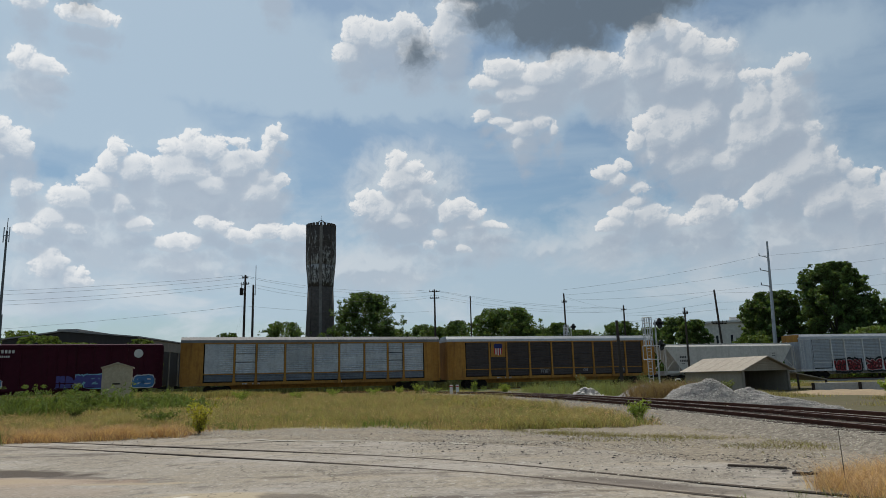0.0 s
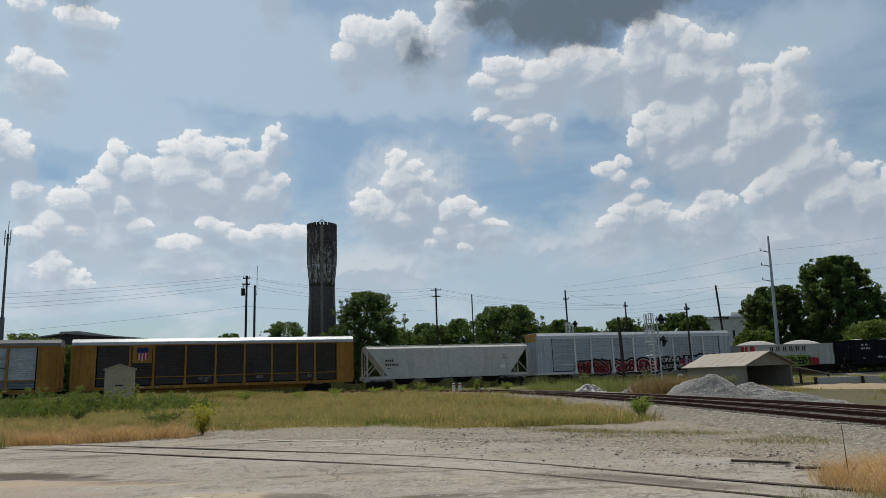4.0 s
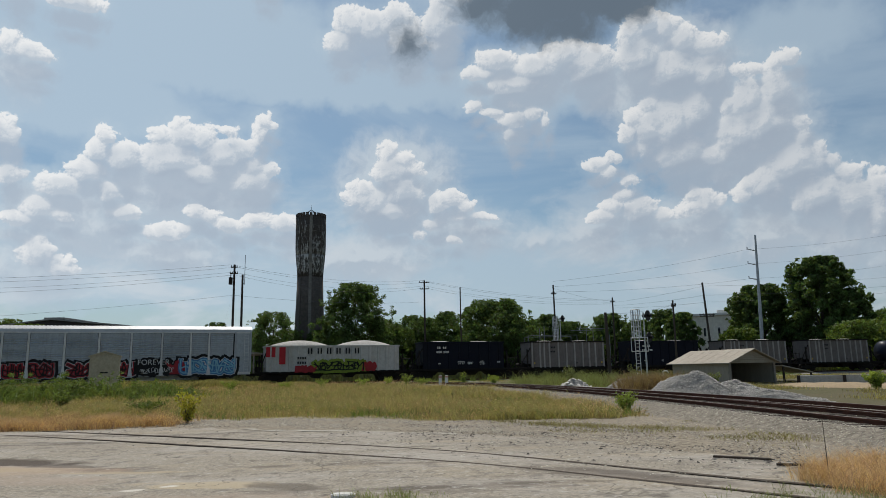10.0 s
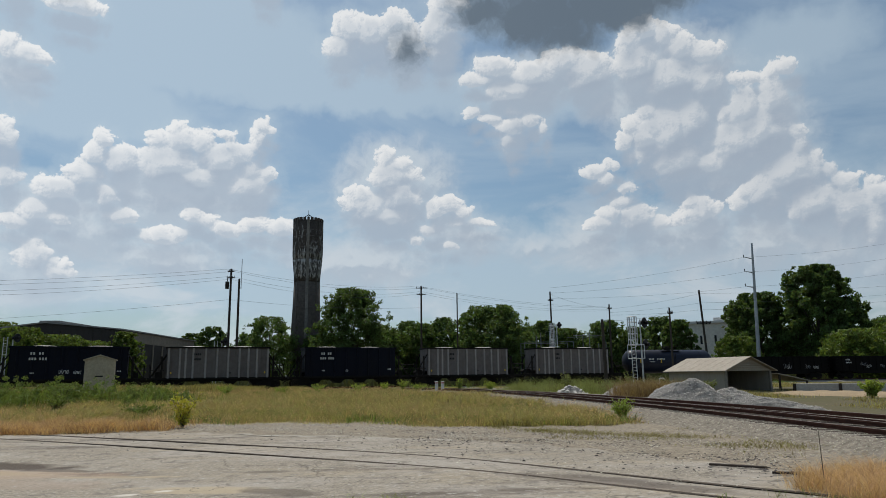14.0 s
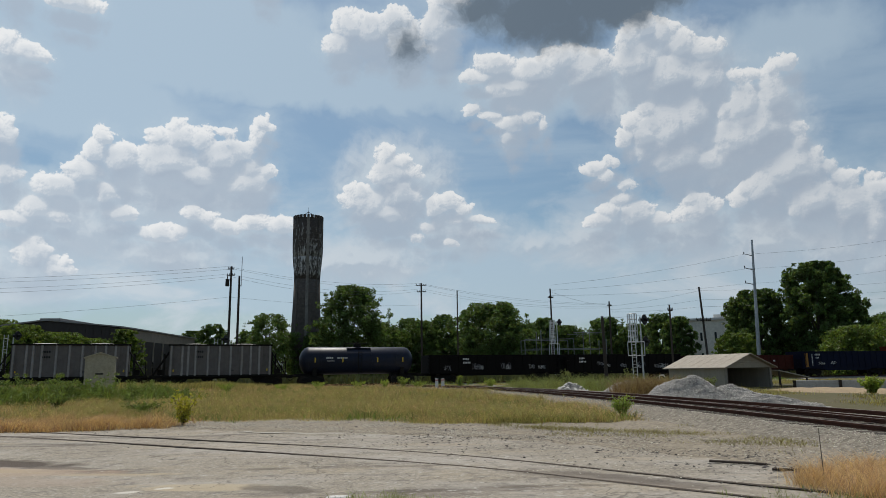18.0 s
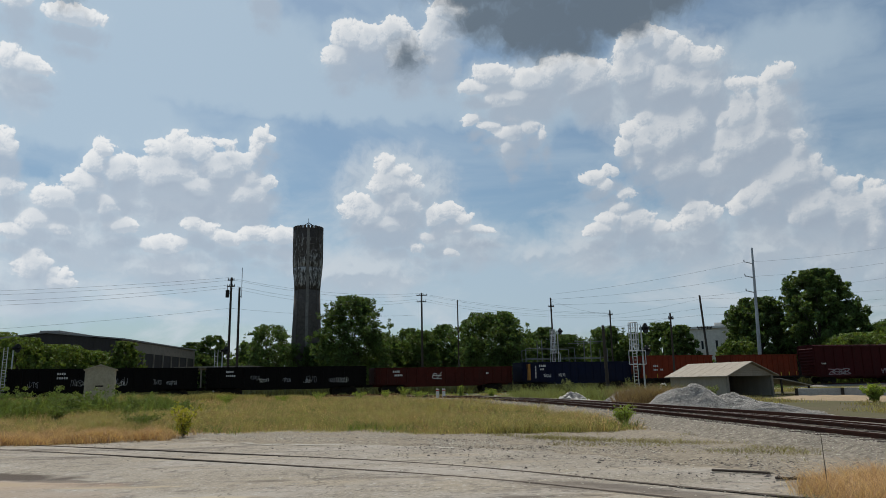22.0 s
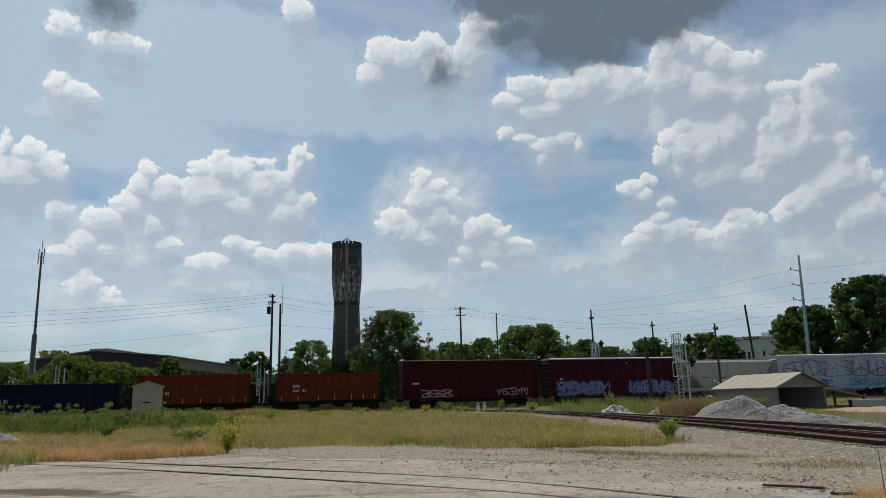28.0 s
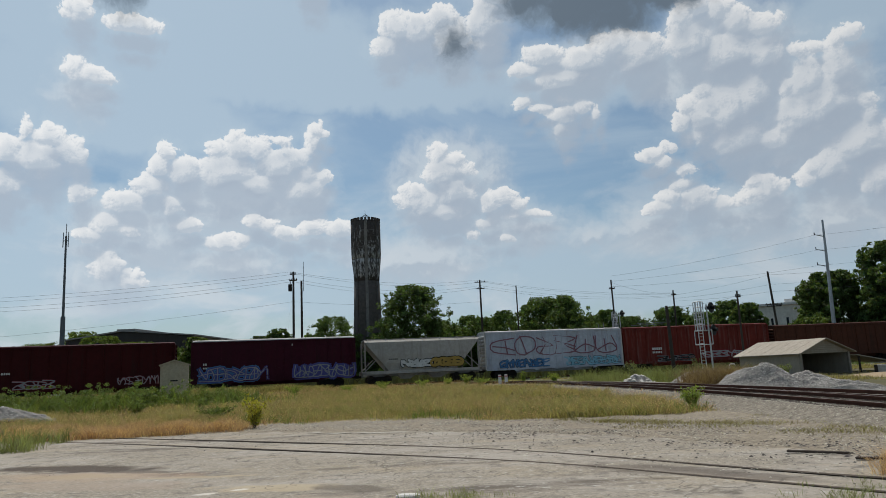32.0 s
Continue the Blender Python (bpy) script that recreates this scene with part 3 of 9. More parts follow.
def flaking_skin():
    """Brown tower paint shedding in long white flakes, most of all round the flare of the tank."""
    m = surface("flaking_tower_paint", (0.085, 0.07, 0.06), 0.9, second=(0.055, 0.047, 0.042), scale=0.3, amount=0.8, grain=2.6, grain_amount=0.4, bump=0.5)
    N, L = m.node_tree.nodes, m.node_tree.links
    bsdf = N["Principled BSDF"]
    col = bsdf.inputs["Base Color"].links[0].from_socket
    tc, sep = N.new("ShaderNodeTexCoord"), N.new("ShaderNodeSeparateXYZ")
    L.new(tc.outputs["Object"], sep.inputs[0])
    band = N.new("ShaderNodeValToRGB")
    band.color_ramp.elements[0].position, band.color_ramp.elements[0].color = 0.0, (0.42, 0.42, 0.42, 1)
    band.color_ramp.elements[1].position, band.color_ramp.elements[1].color = 1.0, (0.33, 0.33, 0.33, 1)
    for at, v in ((0.10, 0.52), (0.36, 0.535), (0.55, 0.48), (0.85, 0.42)):
        band.color_ramp.elements.new(at).color = (v, v, v, 1)
    low = N.new("ShaderNodeMapRange")
    low.inputs[1].default_value, low.inputs[2].default_value = 27.2, 44.3
    L.new(sep.outputs[2], low.inputs[0]), L.new(low.outputs[0], band.inputs[0])
    for size, tall, share, tone in ((1.5, 0.30, 1.0, (0.44, 0.43, 0.41)), (3.4, 0.22, 0.85, (0.55, 0.54, 0.52))):
        mp, n, ad, r, x = N.new("ShaderNodeMapping"), N.new("ShaderNodeTexNoise"), N.new("ShaderNodeMath"), N.new("ShaderNodeMapRange"), N.new("ShaderNodeMix")
        mp.inputs["Scale"].default_value = (size, size, size * tall)
        n.inputs["Scale"].default_value, n.inputs["Detail"].default_value, n.inputs["Roughness"].default_value = 1.0, 4.0, 0.6
        ad.operation = "ADD"
        r.inputs[1].default_value, r.inputs[2].default_value, r.inputs[4].default_value = 1.02, 1.14, share
        x.data_type = "RGBA"
        x.inputs["B"].default_value = (*tone, 1)
        L.new(tc.outputs["Object"], mp.inputs[0]), L.new(mp.outputs[0], n.inputs["Vector"])
        L.new(n.outputs["Fac"], ad.inputs[0]), L.new(band.outputs[0], ad.inputs[1]), L.new(ad.outputs[0], r.inputs[0])
        L.new(r.outputs[0], x.inputs["Factor"]), L.new(col, x.inputs["A"])
        col = x.outputs["Result"]
    L.new(col, bsdf.inputs["Base Color"])
    return m


tower_head_m = flaking_skin()
tower_hoop_m = surface("pale_hoop_traces", (0.22, 0.205, 0.19), 0.9, second=(0.08, 0.07, 0.06), scale=0.7, amount=0.9, grain=3, bump=0.3)
tower_rib_m = surface("pale_rib_concrete", (0.27, 0.25, 0.225), 0.9, second=(0.12, 0.105, 0.09), scale=0.4, amount=0.7, grain=3, bump=0.4)
shed_wall = surface("weathered_shed_boards", (0.34, 0.305, 0.25), 0.9, second=(0.26, 0.23, 0.185), scale=0.5, grain=6, bump=0.4, stretch=(6, 6, 0.5))
shed_roof = surface("tan_metal_roof", (0.35, 0.305, 0.245), 0.65, 0.0, second=(0.30, 0.255, 0.20), scale=0.4, amount=0.7, grain=5, bump=0.15)
box_m = surface("beige_metal_cabinet", (0.46, 0.39, 0.28), 0.6, second=(0.37, 0.31, 0.22), scale=0.7, grain=6, bump=0.1)
wh_wall = surface("brown_metal_siding", (0.05, 0.046, 0.046), 0.7, 0.1, second=(0.055, 0.045, 0.04), scale=0.08, grain=2, bump=0.1, stretch=(1, 1, 0.2))
wh_roof = surface("grey_metal_roofing", (0.30, 0.29, 0.28), 0.6, 0.2, grain=1.5, bump=0.1)
wh_trim = surface("tan_trim", (0.27, 0.24, 0.20), 0.8, grain=3, bump=0.1)
plaster_m = surface("pale_plaster", (0.74, 0.70, 0.62), 0.9, second=(0.6, 0.56, 0.49), scale=0.15, grain=2, bump=0.2)
glass_dark = surface("dark_window", (0.02, 0.022, 0.026), 0.1, bump=0, grain_amount=0.05)

badge_blue, badge_red = surface("badge_blue", (0.02, 0.03, 0.14), 0.5, bump=0), surface("badge_red", (0.42, 0.02, 0.03), 0.5, bump=0)


# ---- mesh tools ----
def solid(bm, x0, x1, y0, y1, z0, z1, m=None):
    """A box, by its limits."""
    v = [bm.verts.new((m @ Vector(c)) if m else c) for c in ((x0, y0, z0), (x1, y0, z0), (x1, y1, z0), (x0, y1, z0), (x0, y0, z1), (x1, y0, z1), (x1, y1, z1), (x0, y1, z1))]
    for f in ((3, 2, 1, 0), (4, 5, 6, 7), (0, 1, 5, 4), (1, 2, 6, 5), (2, 3, 7, 6), (3, 0, 4, 7)):
        bm.faces.new([v[i] for i in f])
    return v


def chamfered(bm, x0, x1, y0, y1, z0, z1, c=0.03):
    """A box with its upright and upper edges taken off."""
    ring = [(x0 + c, y0), (x1 - c, y0), (x1, y0 + c), (x1, y1 - c), (x1 - c, y1), (x0 + c, y1), (x0, y1 - c), (x0, y0 + c)]
    cx, cy = (x0 + x1) / 2, (y0 + y1) / 2
    inner = [(cx + (x - cx) * (1 - 2 * c / (x1 - x0)), cy + (y - cy) * (1 - 2 * c / (y1 - y0))) for x, y in ring]
    loft(bm, [[(x, y, z0) for x, y in ring], [(x, y, z1 - c) for x, y in ring], [(x, y, z1) for x, y in inner]])


def loft(bm, rings, caps=True, closed=True):
    rows = [[bm.verts.new(p) for p in r] for r in rings]
    n = len(rows[0])
    for a, b in zip(rows, rows[1:]):
        for i in range(n if closed else n - 1):
            j = (i + 1) % n
            bm.faces.new((a[i], a[j], b[j], b[i]))
    if caps and closed:
        bm.faces.new(rows[0][::-1]), bm.faces.new(rows[-1])
    return rows


def tube(bm, p0, p1, r0, r1=None, n=8):
    """A round bar from p0 to p1."""
    p0, p1, r1 = Vector(p0), Vector(p1), r0 if r1 is None else r1
    q = (p1 - p0).to_track_quat("Z", "Y")
    ring = [Vector((math.cos(2 * math.pi * i / n), math.sin(2 * math.pi * i / n), 0)) for i in range(n)]
    loft(bm, [[p0 + q @ (v * r0) for v in ring], [p1 + q @ (v * r1) for v in ring]])


def extrude_profile(bm, profile, x0, x1):
    """A profile of (y, z) points drawn out along x."""
    loft(bm, [[(x0, y, z) for y, z in profile], [(x1, y, z) for y, z in profile]])


def mesh_of(bm, name, material, smooth=False):
    bmesh.ops.recalc_face_normals(bm, faces=bm.faces)
    me = bpy.data.meshes.new(name)
    bm.to_mesh(me)
    bm.free()
    me.materials.append(material)
    if smooth:
        me.shade_smooth()
    return me


def part(name, bm, material, parent, label="", at=None, smooth=False):
    """One mesh object under a thing or a part; bm may be a ready mesh that alike parts share."""
    me = bm if isinstance(bm, bpy.types.Mesh) else mesh_of(bm, name, material, smooth)
    ob = new(name, me)
    ob.parent = parent
    if at is not None:
        ob.matrix_basis = at
    if label:
        ob["label"] = label
    return ob


def thing(name, label, category, group="", at=None, kind=""):
    """An Empty at a thing's base, to carry its parts."""
    ob = tagged(new(name), label, category, group, kind)
    ob.empty_display_size = 0.3
    if at is not None:
        ob.matrix_basis = at
    return ob


def sheet(name, verts, faces, material, label="", category="", kind="stuff", smooth=False):
    """One object from arrays of points and of triangles or quads."""
    me = bpy.data.meshes.new(name)
    verts, faces = np.asarray(verts, dtype=np.float32), np.asarray(faces, dtype=np.int32)
    k = faces.shape[1]
    me.vertices.add(len(verts)), me.loops.add(faces.size), me.polygons.add(len(faces))
    me.vertices.foreach_set("co", verts.ravel())
    me.loops.foreach_set("vertex_index", faces.ravel())
    me.polygons.foreach_set("loop_start", np.arange(0, faces.size, k, dtype=np.int32))
    me.update(calc_edges=True)
    me.materials.append(material)
    if smooth:
        me.shade_smooth()
    return tagged(new(name, me), label, category, "", kind)


def drift(x, y, size, seed):
    """A smooth random field between 0 and 1."""
    r = np.random.RandomState(seed)
    v = 0
    for k in range(7):
        a, f = r.uniform(0, 6.28), r.uniform(0.6, 1.6) / size
        v = v + np.sin((x * math.cos(a) + y * math.sin(a)) * 6.28 * f + r.uniform(0, 6.28))
    return np.clip(0.5 + v / 5.5, 0, 1)


# ---- the plan ----
RAIL_Z = 0.725                     # top of the main line's rails


def line(q):
    """The main line's centre at q metres along it, and its heading in radians. It bends to the left."""
    psi, c = 0.32268, -0.001481
    x, y = (math.sin(psi + c * q) - math.sin(psi)) / c, 78.356 + (math.cos(psi) - math.cos(psi + c * q)) / c
    h = psi + c * q
    return x - 1.55 * math.sin(h), y + 1.55 * math.cos(h), h


def siding(q):
    """The nearer track's centre, q metres from its near end: it runs off towards the main line."""
    pts = ((11.4, 6.0), (10.55, 17.0), (9.35, 28.0), (7.3, 40.0), (3.9, 52.5), (-2.0, 66.0))
    q = max(0.0, min(q, 4.999))
    i = int(q)
    f = q - i
    p = [Vector(pts[max(0, min(len(pts) - 1, k))]) for k in range(i - 1, i + 3)]
    v = 0.5 * (2 * p[1] + (p[2] - p[0]) * f + (2 * p[0] - 5 * p[1] + 4 * p[2] - p[3]) * f * f + (3 * p[1] - p[0] - 3 * p[2] + p[3]) * f ** 3)
    return v.x, v.y


def ground_z(x, y):
    """Height of the ground: the yard is level, and the field climbs a little towards the main line."""
    def ss(a, b, v):
        f = np.clip((v - a) / (b - a), 0, 1)
        return f * f * (3 - 2 * f)
    d = y - 0.22 * x
    z = 0.42 * ss(26, 62, d) + 0.05 * np.sin(x * 0.31 + 1.0) * np.cos(y * 0.27) * ss(24, 34, d)
    return z

# ---- the ground, reaching the horizon ----
def build_ground():
    xs = np.concatenate([-np.geomspace(3000, 60, 14), np.arange(-56, 60, 1.0), np.geomspace(60, 3000, 14)])
    ys = np.concatenate([-np.geomspace(3000, 30, 10), np.arange(-26, 100, 1.0), np.geomspace(101, 4000, 16)])
    X, Y = np.meshgrid(xs, ys)
    Z = ground_z(X, Y) - 0.02
    n, m = len(xs), len(ys)
    idx = np.arange(n * m).reshape(m, n)
    f = np.stack([idx[:-1, :-1], idx[:-1, 1:], idx[1:, 1:], idx[1:, :-1]], -1).reshape(-1, 4)
    sheet("ground", np.stack([X, Y, Z], -1).reshape(-1, 3), f, soil, "brown soil and short grass of a rail yard", "ground", "structure", True)


def pad_far_edge(x):
    """How far the concrete reaches at x."""
    return np.interp(x, (-40, -12, -9.5, -7.2, -5.56, -0.59, 3.23, 5.45, 7.5, 10), (23.5, 23.4, 24.3, 23.6, 22.7, 20.6, 17.9, 14.4, 11.0, 6.5)) + 0.12 * np.sin(x * 1.7) + 0.08 * np.sin(x * 4.1 + 1)


GRASS_X = (-40, -12, -10.2, -9.7, -8, -4.6, -2.8, -1.1, 0.2, 2.3, 4.0, 5.0, 6.5, 8.0)
GRASS_Y = (24.2, 24.4, 25.2, 26.9, 26.7, 26.5, 26.0, 25.1, 23.4, 22.5, 22.2, 22.0, 22.8, 25.0)


def grass_edge(x):
    """Where the meadow begins at x."""
    return np.interp(x, GRASS_X, GRASS_Y) + 0.3 * np.sin(x * 1.9) + 0.25 * np.sin(x * 4.7 + 2)


def build_pad():
    """The old concrete yard, cast against the ground with a ragged far edge."""
    xs = np.arange(-44, 10.01, 0.3)
    rows = []
    for k in range(41):
        f = k / 40
        rows.append([(x, -20 + (pad_far_edge(x) + 20) * f, 0.012 + 0.012 * math.sin(x * 0.5 + f * 9) * (1 if k < 40 else 0) - (0.01 if k == 40 else 0)) for x in xs])
    v = np.array(rows).reshape(-1, 3)
    n, m = len(xs), 41
    idx = np.arange(n * m).reshape(m, n)
    f = np.stack([idx[:-1, :-1], idx[:-1, 1:], idx[1:, 1:], idx[1:, :-1]], -1).reshape(-1, 4)
    sheet("pavement", v, f, yard_m, "cracked pale concrete yard with sand and oil stains", "pavement", "structure", True)
    # the worn pale rim of the slab
    xs = np.arange(-6.2, 0.6, 0.15)
    w = 0.10 + 0.09 * np.sin(xs * 2.3) * np.sin(xs * 0.9 + 1) + 0.05 * np.sin(xs * 6.1)
    e = pad_far_edge(xs) - 1.0
    v = np.stack([np.stack([xs, e - np.maximum(w, 0.01), 0 * xs + 0.03], -1), np.stack([xs, e + np.maximum(w, 0.01), 0 * xs + 0.032], -1)], 1).reshape(-1, 3)
    i = 2 * np.arange(len(xs) - 1)
    sheet("pavement_rim", v, np.stack([i, i + 2, i + 3, i + 1], -1), rim_m, "worn pale rim of the concrete", "pavement", "structure")


def stones(name, places, sizes, material, label, seed):
    """Loose stones, each a small tumbled lump."""
    rnd = np.random.RandomState(seed)
    n = len(places)
    base = np.array([(1, 0, -0.4), (0, 1, -0.4), (-1, 0, -0.4), (0, -1, -0.4), (0.1, 0.1, 1)], float)
    tri = np.array([(0, 1, 4), (1, 2, 4), (2, 3, 4), (3, 0, 4)])
    v = base[None] * rnd.uniform(0.6, 1.2, (n, 5, 1)) * (np.asarray(sizes)[:, None, None]) * rnd.uniform(0.6, 1.2, (n, 1, 3)) * np.array([1, 1, 0.42])
    a = rnd.uniform(0, 6.28, n)
    c, s = np.cos(a)[:, None], np.sin(a)[:, None]
    v = np.stack([v[..., 0] * c - v[..., 1] * s, v[..., 0] * s + v[..., 1] * c, v[..., 2]], -1) + np.asarray(places)[:, None, :]
    f = (tri[None] + 5 * np.arange(n)[:, None, None]).reshape(-1, 3)
    return sheet(name, v.reshape(-1, 3), f, material, label, "stones")


def blades(name, places, height, material, label, seed, per=4, width=0.025, lean=0.35, spread=0.1, category="grass", droop=0.5):
    """Tufts of grass: each blade is a bent, pointed strip."""
    rnd = np.random.RandomState(seed)
    places, height = np.repeat(np.asarray(places), per, 0), np.repeat(np.asarray(height), per)
    n = len(places)
    h = height * rnd.uniform(0.55, 1.15, n)
    a, b = rnd.uniform(0, 6.28, n), rnd.uniform(0, 6.28, n)
    root = places + np.stack([rnd.normal(0, spread, n), rnd.normal(0, spread, n), np.zeros(n)], -1)
    l = lean * h * rnd.uniform(0.2, 1.4, n)
    d = np.stack([np.cos(a) * l, np.sin(a) * l], -1)
    w = np.stack([np.cos(b), np.sin(b)], -1) * (width * rnd.uniform(0.6, 1.4, n))[:, None]
    z = np.zeros((n, 1))
    p0, p1 = root - np.hstack([w, z]), root + np.hstack([w, z])
    mid = root + np.hstack([d * 0.35, (h * 0.6)[:, None]])
    p2, p3 = mid - np.hstack([w * 0.8, z]), mid + np.hstack([w * 0.8, z])
    tip = root + np.hstack([d, (h * (1 - 0.12 * droop))[:, None]])
    v = np.stack([p0, p1, p2, p3, tip], 1).reshape(-1, 3)
    k = 5 * np.arange(n)[:, None]
    f = np.concatenate([k + np.array([0, 1, 3]), k + np.array([0, 3, 2]), k + np.array([2, 3, 4])])
    return sheet(name, v, f, material, label, category)


def on_ground(x, y, dz=0.0):
    return np.stack([x, y, ground_z(x, y) + dz], -1)


def rail_run(pts, z, name, parent, gauge_half=0.755):
    """Two rails with foot, web and worn head along a run of (x, y, heading) points."""
    prof = ((-0.075, -0.17), (0.075, -0.17), (0.075, -0.155), (0.012, -0.13), (0.012, -0.05), (0.036, -0.04), (0.036, -0.003), (-0.036, -0.003), (-0.036, -0.04), (-0.012, -0.05), (-0.012, -0.13), (-0.075, -0.155))
    for side in (-1, 1):
        bm, top = bmesh.new(), bmesh.new()
        rings, strip = [], []
        for x, y, h, zz in pts:
            nx, ny = -math.sin(h), math.cos(h)
            cx, cy = x + nx * gauge_half * side, y + ny * gauge_half * side
            rings.append([(cx + nx * a, cy + ny * a, zz + z + b) for a, b in prof])
            strip.append([(cx + nx * a, cy + ny * a, zz + z + b) for a, b in ((-0.028, -0.003), (0.028, -0.003), (0.026, 0.002), (-0.026, 0.002))])
        loft(bm, rings)
        loft(top, strip)
        r = part("rail", bm, rust, parent)
        part("rail_head", top, rail_top_m, r, "shiny worn running surface")


def build_tracks():
    # main line
    t = thing("railway_track", "curving main line on a grey ballast bed", "railway track", kind="structure")
    pts = [(*line(q), 0.0) for q in range(-345, 400, 6)]
    rail_run(pts, RAIL_Z, "rail", t)
    bm = bmesh.new()
    rows = []
    for x, y, h, _ in pts:
        nx, ny = -math.sin(h), math.cos(h)
        rows.append([(x + nx * a, y + ny * a, b) for a, b in ((-4.2, 0.30), (-1.7, RAIL_Z - 0.15), (1.7, RAIL_Z - 0.15), (4.4, 0.2))])
    loft(bm, rows, caps=False, closed=False)
    part("ballast", bm, ballast_dark, t, "dusty grey crushed stone")
    bm = bmesh.new()
    solid(bm, -0.11, 0.11, -1.3, 1.3, -0.09, 0.09)
    tie = mesh_of(bm, "tie", tie_m)
    for k in range(230):
        x, y, h = line(-62 + k * 0.55)
        part("tie", tie, None, t, at=pose(x, y, RAIL_Z - 0.2, 0, 0, math.degrees(h)))
    # nearer track
    t = thing("railway_track", "rusty side track running off across the yard", "railway track", kind="structure")
    pts = []
    for k in range(61):
        q = k / 12
        x, y = siding(q)
        x2, y2 = siding(min(q + 0.02, 4.999))
        x1, y1 = siding(max(q - 0.02, 0))
        pts.append((x, y, math.atan2(y2 - y1, x2 - x1), 0.12 + 0.25 * max(0, min(1, (y - 16) / 40))))
    rail_run(pts, 0.33, "rail", t)
    fork = [(x + math.sin(h) * (0.5 + 1.5 * min(1, max(0, (50 - y) / 30))), y - math.cos(h) * (0.5 + 1.5 * min(1, max(0, (50 - y) / 30))), h, zz) for x, y, h, zz in pts if y < 50]
    rail_run(fork, 0.33, "rail", t)
    bm = bmesh.new()
    rows = []
    for x, y, h, zz in pts:
        nx, ny = -math.sin(h), math.cos(h)
        rows.append([(x + nx * a, y + ny * a, b) for a, b in ((-5.2, 0.03), (-3.9, zz + 0.2), (1.4, zz + 0.20), (2.4, -0.03))])
    loft(bm, rows, caps=False, closed=False)
    part("ballast", bm, gravel_m, t, "grey crushed stone")
    for k in range(110):
        q = k / 22
        x, y = siding(q)
        i = min(60, int(q * 12))
        part("tie", tie, None, t, at=pose(x, y, pts[i][3] + 0.33 - 0.2, 0, 0, math.degrees(pts[i][2]) + random.uniform(-1.5, 1.5)))
    # rails set flush into the concrete
    t = thing("railway_track", "old rails sunk into the concrete, with a dirt-filled groove", "railway track", kind="structure")
    near = ((-24.0, 27.2), (-14.07, 22.05), (-7.19, 18.15), (-0.1, 13.62), (2.97, 10.9), (6.2, 7.6), (9.0, 4.2))
    far = ((-24.0, 28.9), (-13.84, 23.5), (-6.4, 19.35), (-0.11, 15.4), (4.22, 11.15), (7.3, 8.1), (10.2, 4.8))
    for run in (near, far):
        bm, gr = bmesh.new(), bmesh.new()
        rows, grow = [], []
        for k in range((len(run) - 1) * 16 + 1):
            q = min(k / 16, len(run) - 1.0001)
            i, f = int(q), q - int(q)
            p = [Vector(run[max(0, min(len(run) - 1, j))]) for j in range(i - 1, i + 3)]
            v = 0.5 * (2 * p[1] + (p[2] - p[0]) * f + (2 * p[0] - 5 * p[1] + 4 * p[2] - p[3]) * f * f + (3 * p[1] - p[0] - 3 * p[2] + p[3]) * f ** 3)
            d = (p[2] - p[1]).normalized()
            n = Vector((-d.y, d.x))
            rows.append([(v.x + n.x * a, v.y + n.y * a, b) for a, b in ((-0.03, -0.05), (-0.024, 0.031), (0.020, 0.034), (0.03, -0.05))])
            w = 0.028 + 0.012 * math.sin(k * 1.7) + 0.010 * math.sin(k * 0.6) + 0.006 * math.sin(k * 3.1)
            grow.append([(v.x + n.x * a, v.y + n.y * a, b) for a, b in ((-w - 0.026, 0.024), (-0.018, 0.029), (w * 0.8 + 0.022, 0.024))])
        loft(bm, rows)
        loft(gr, grow, caps=False, closed=False)
        part("rail", bm, sunk_rail_m, t)
        part("groove", gr, stain_m, t, "dark dirt along the rail")


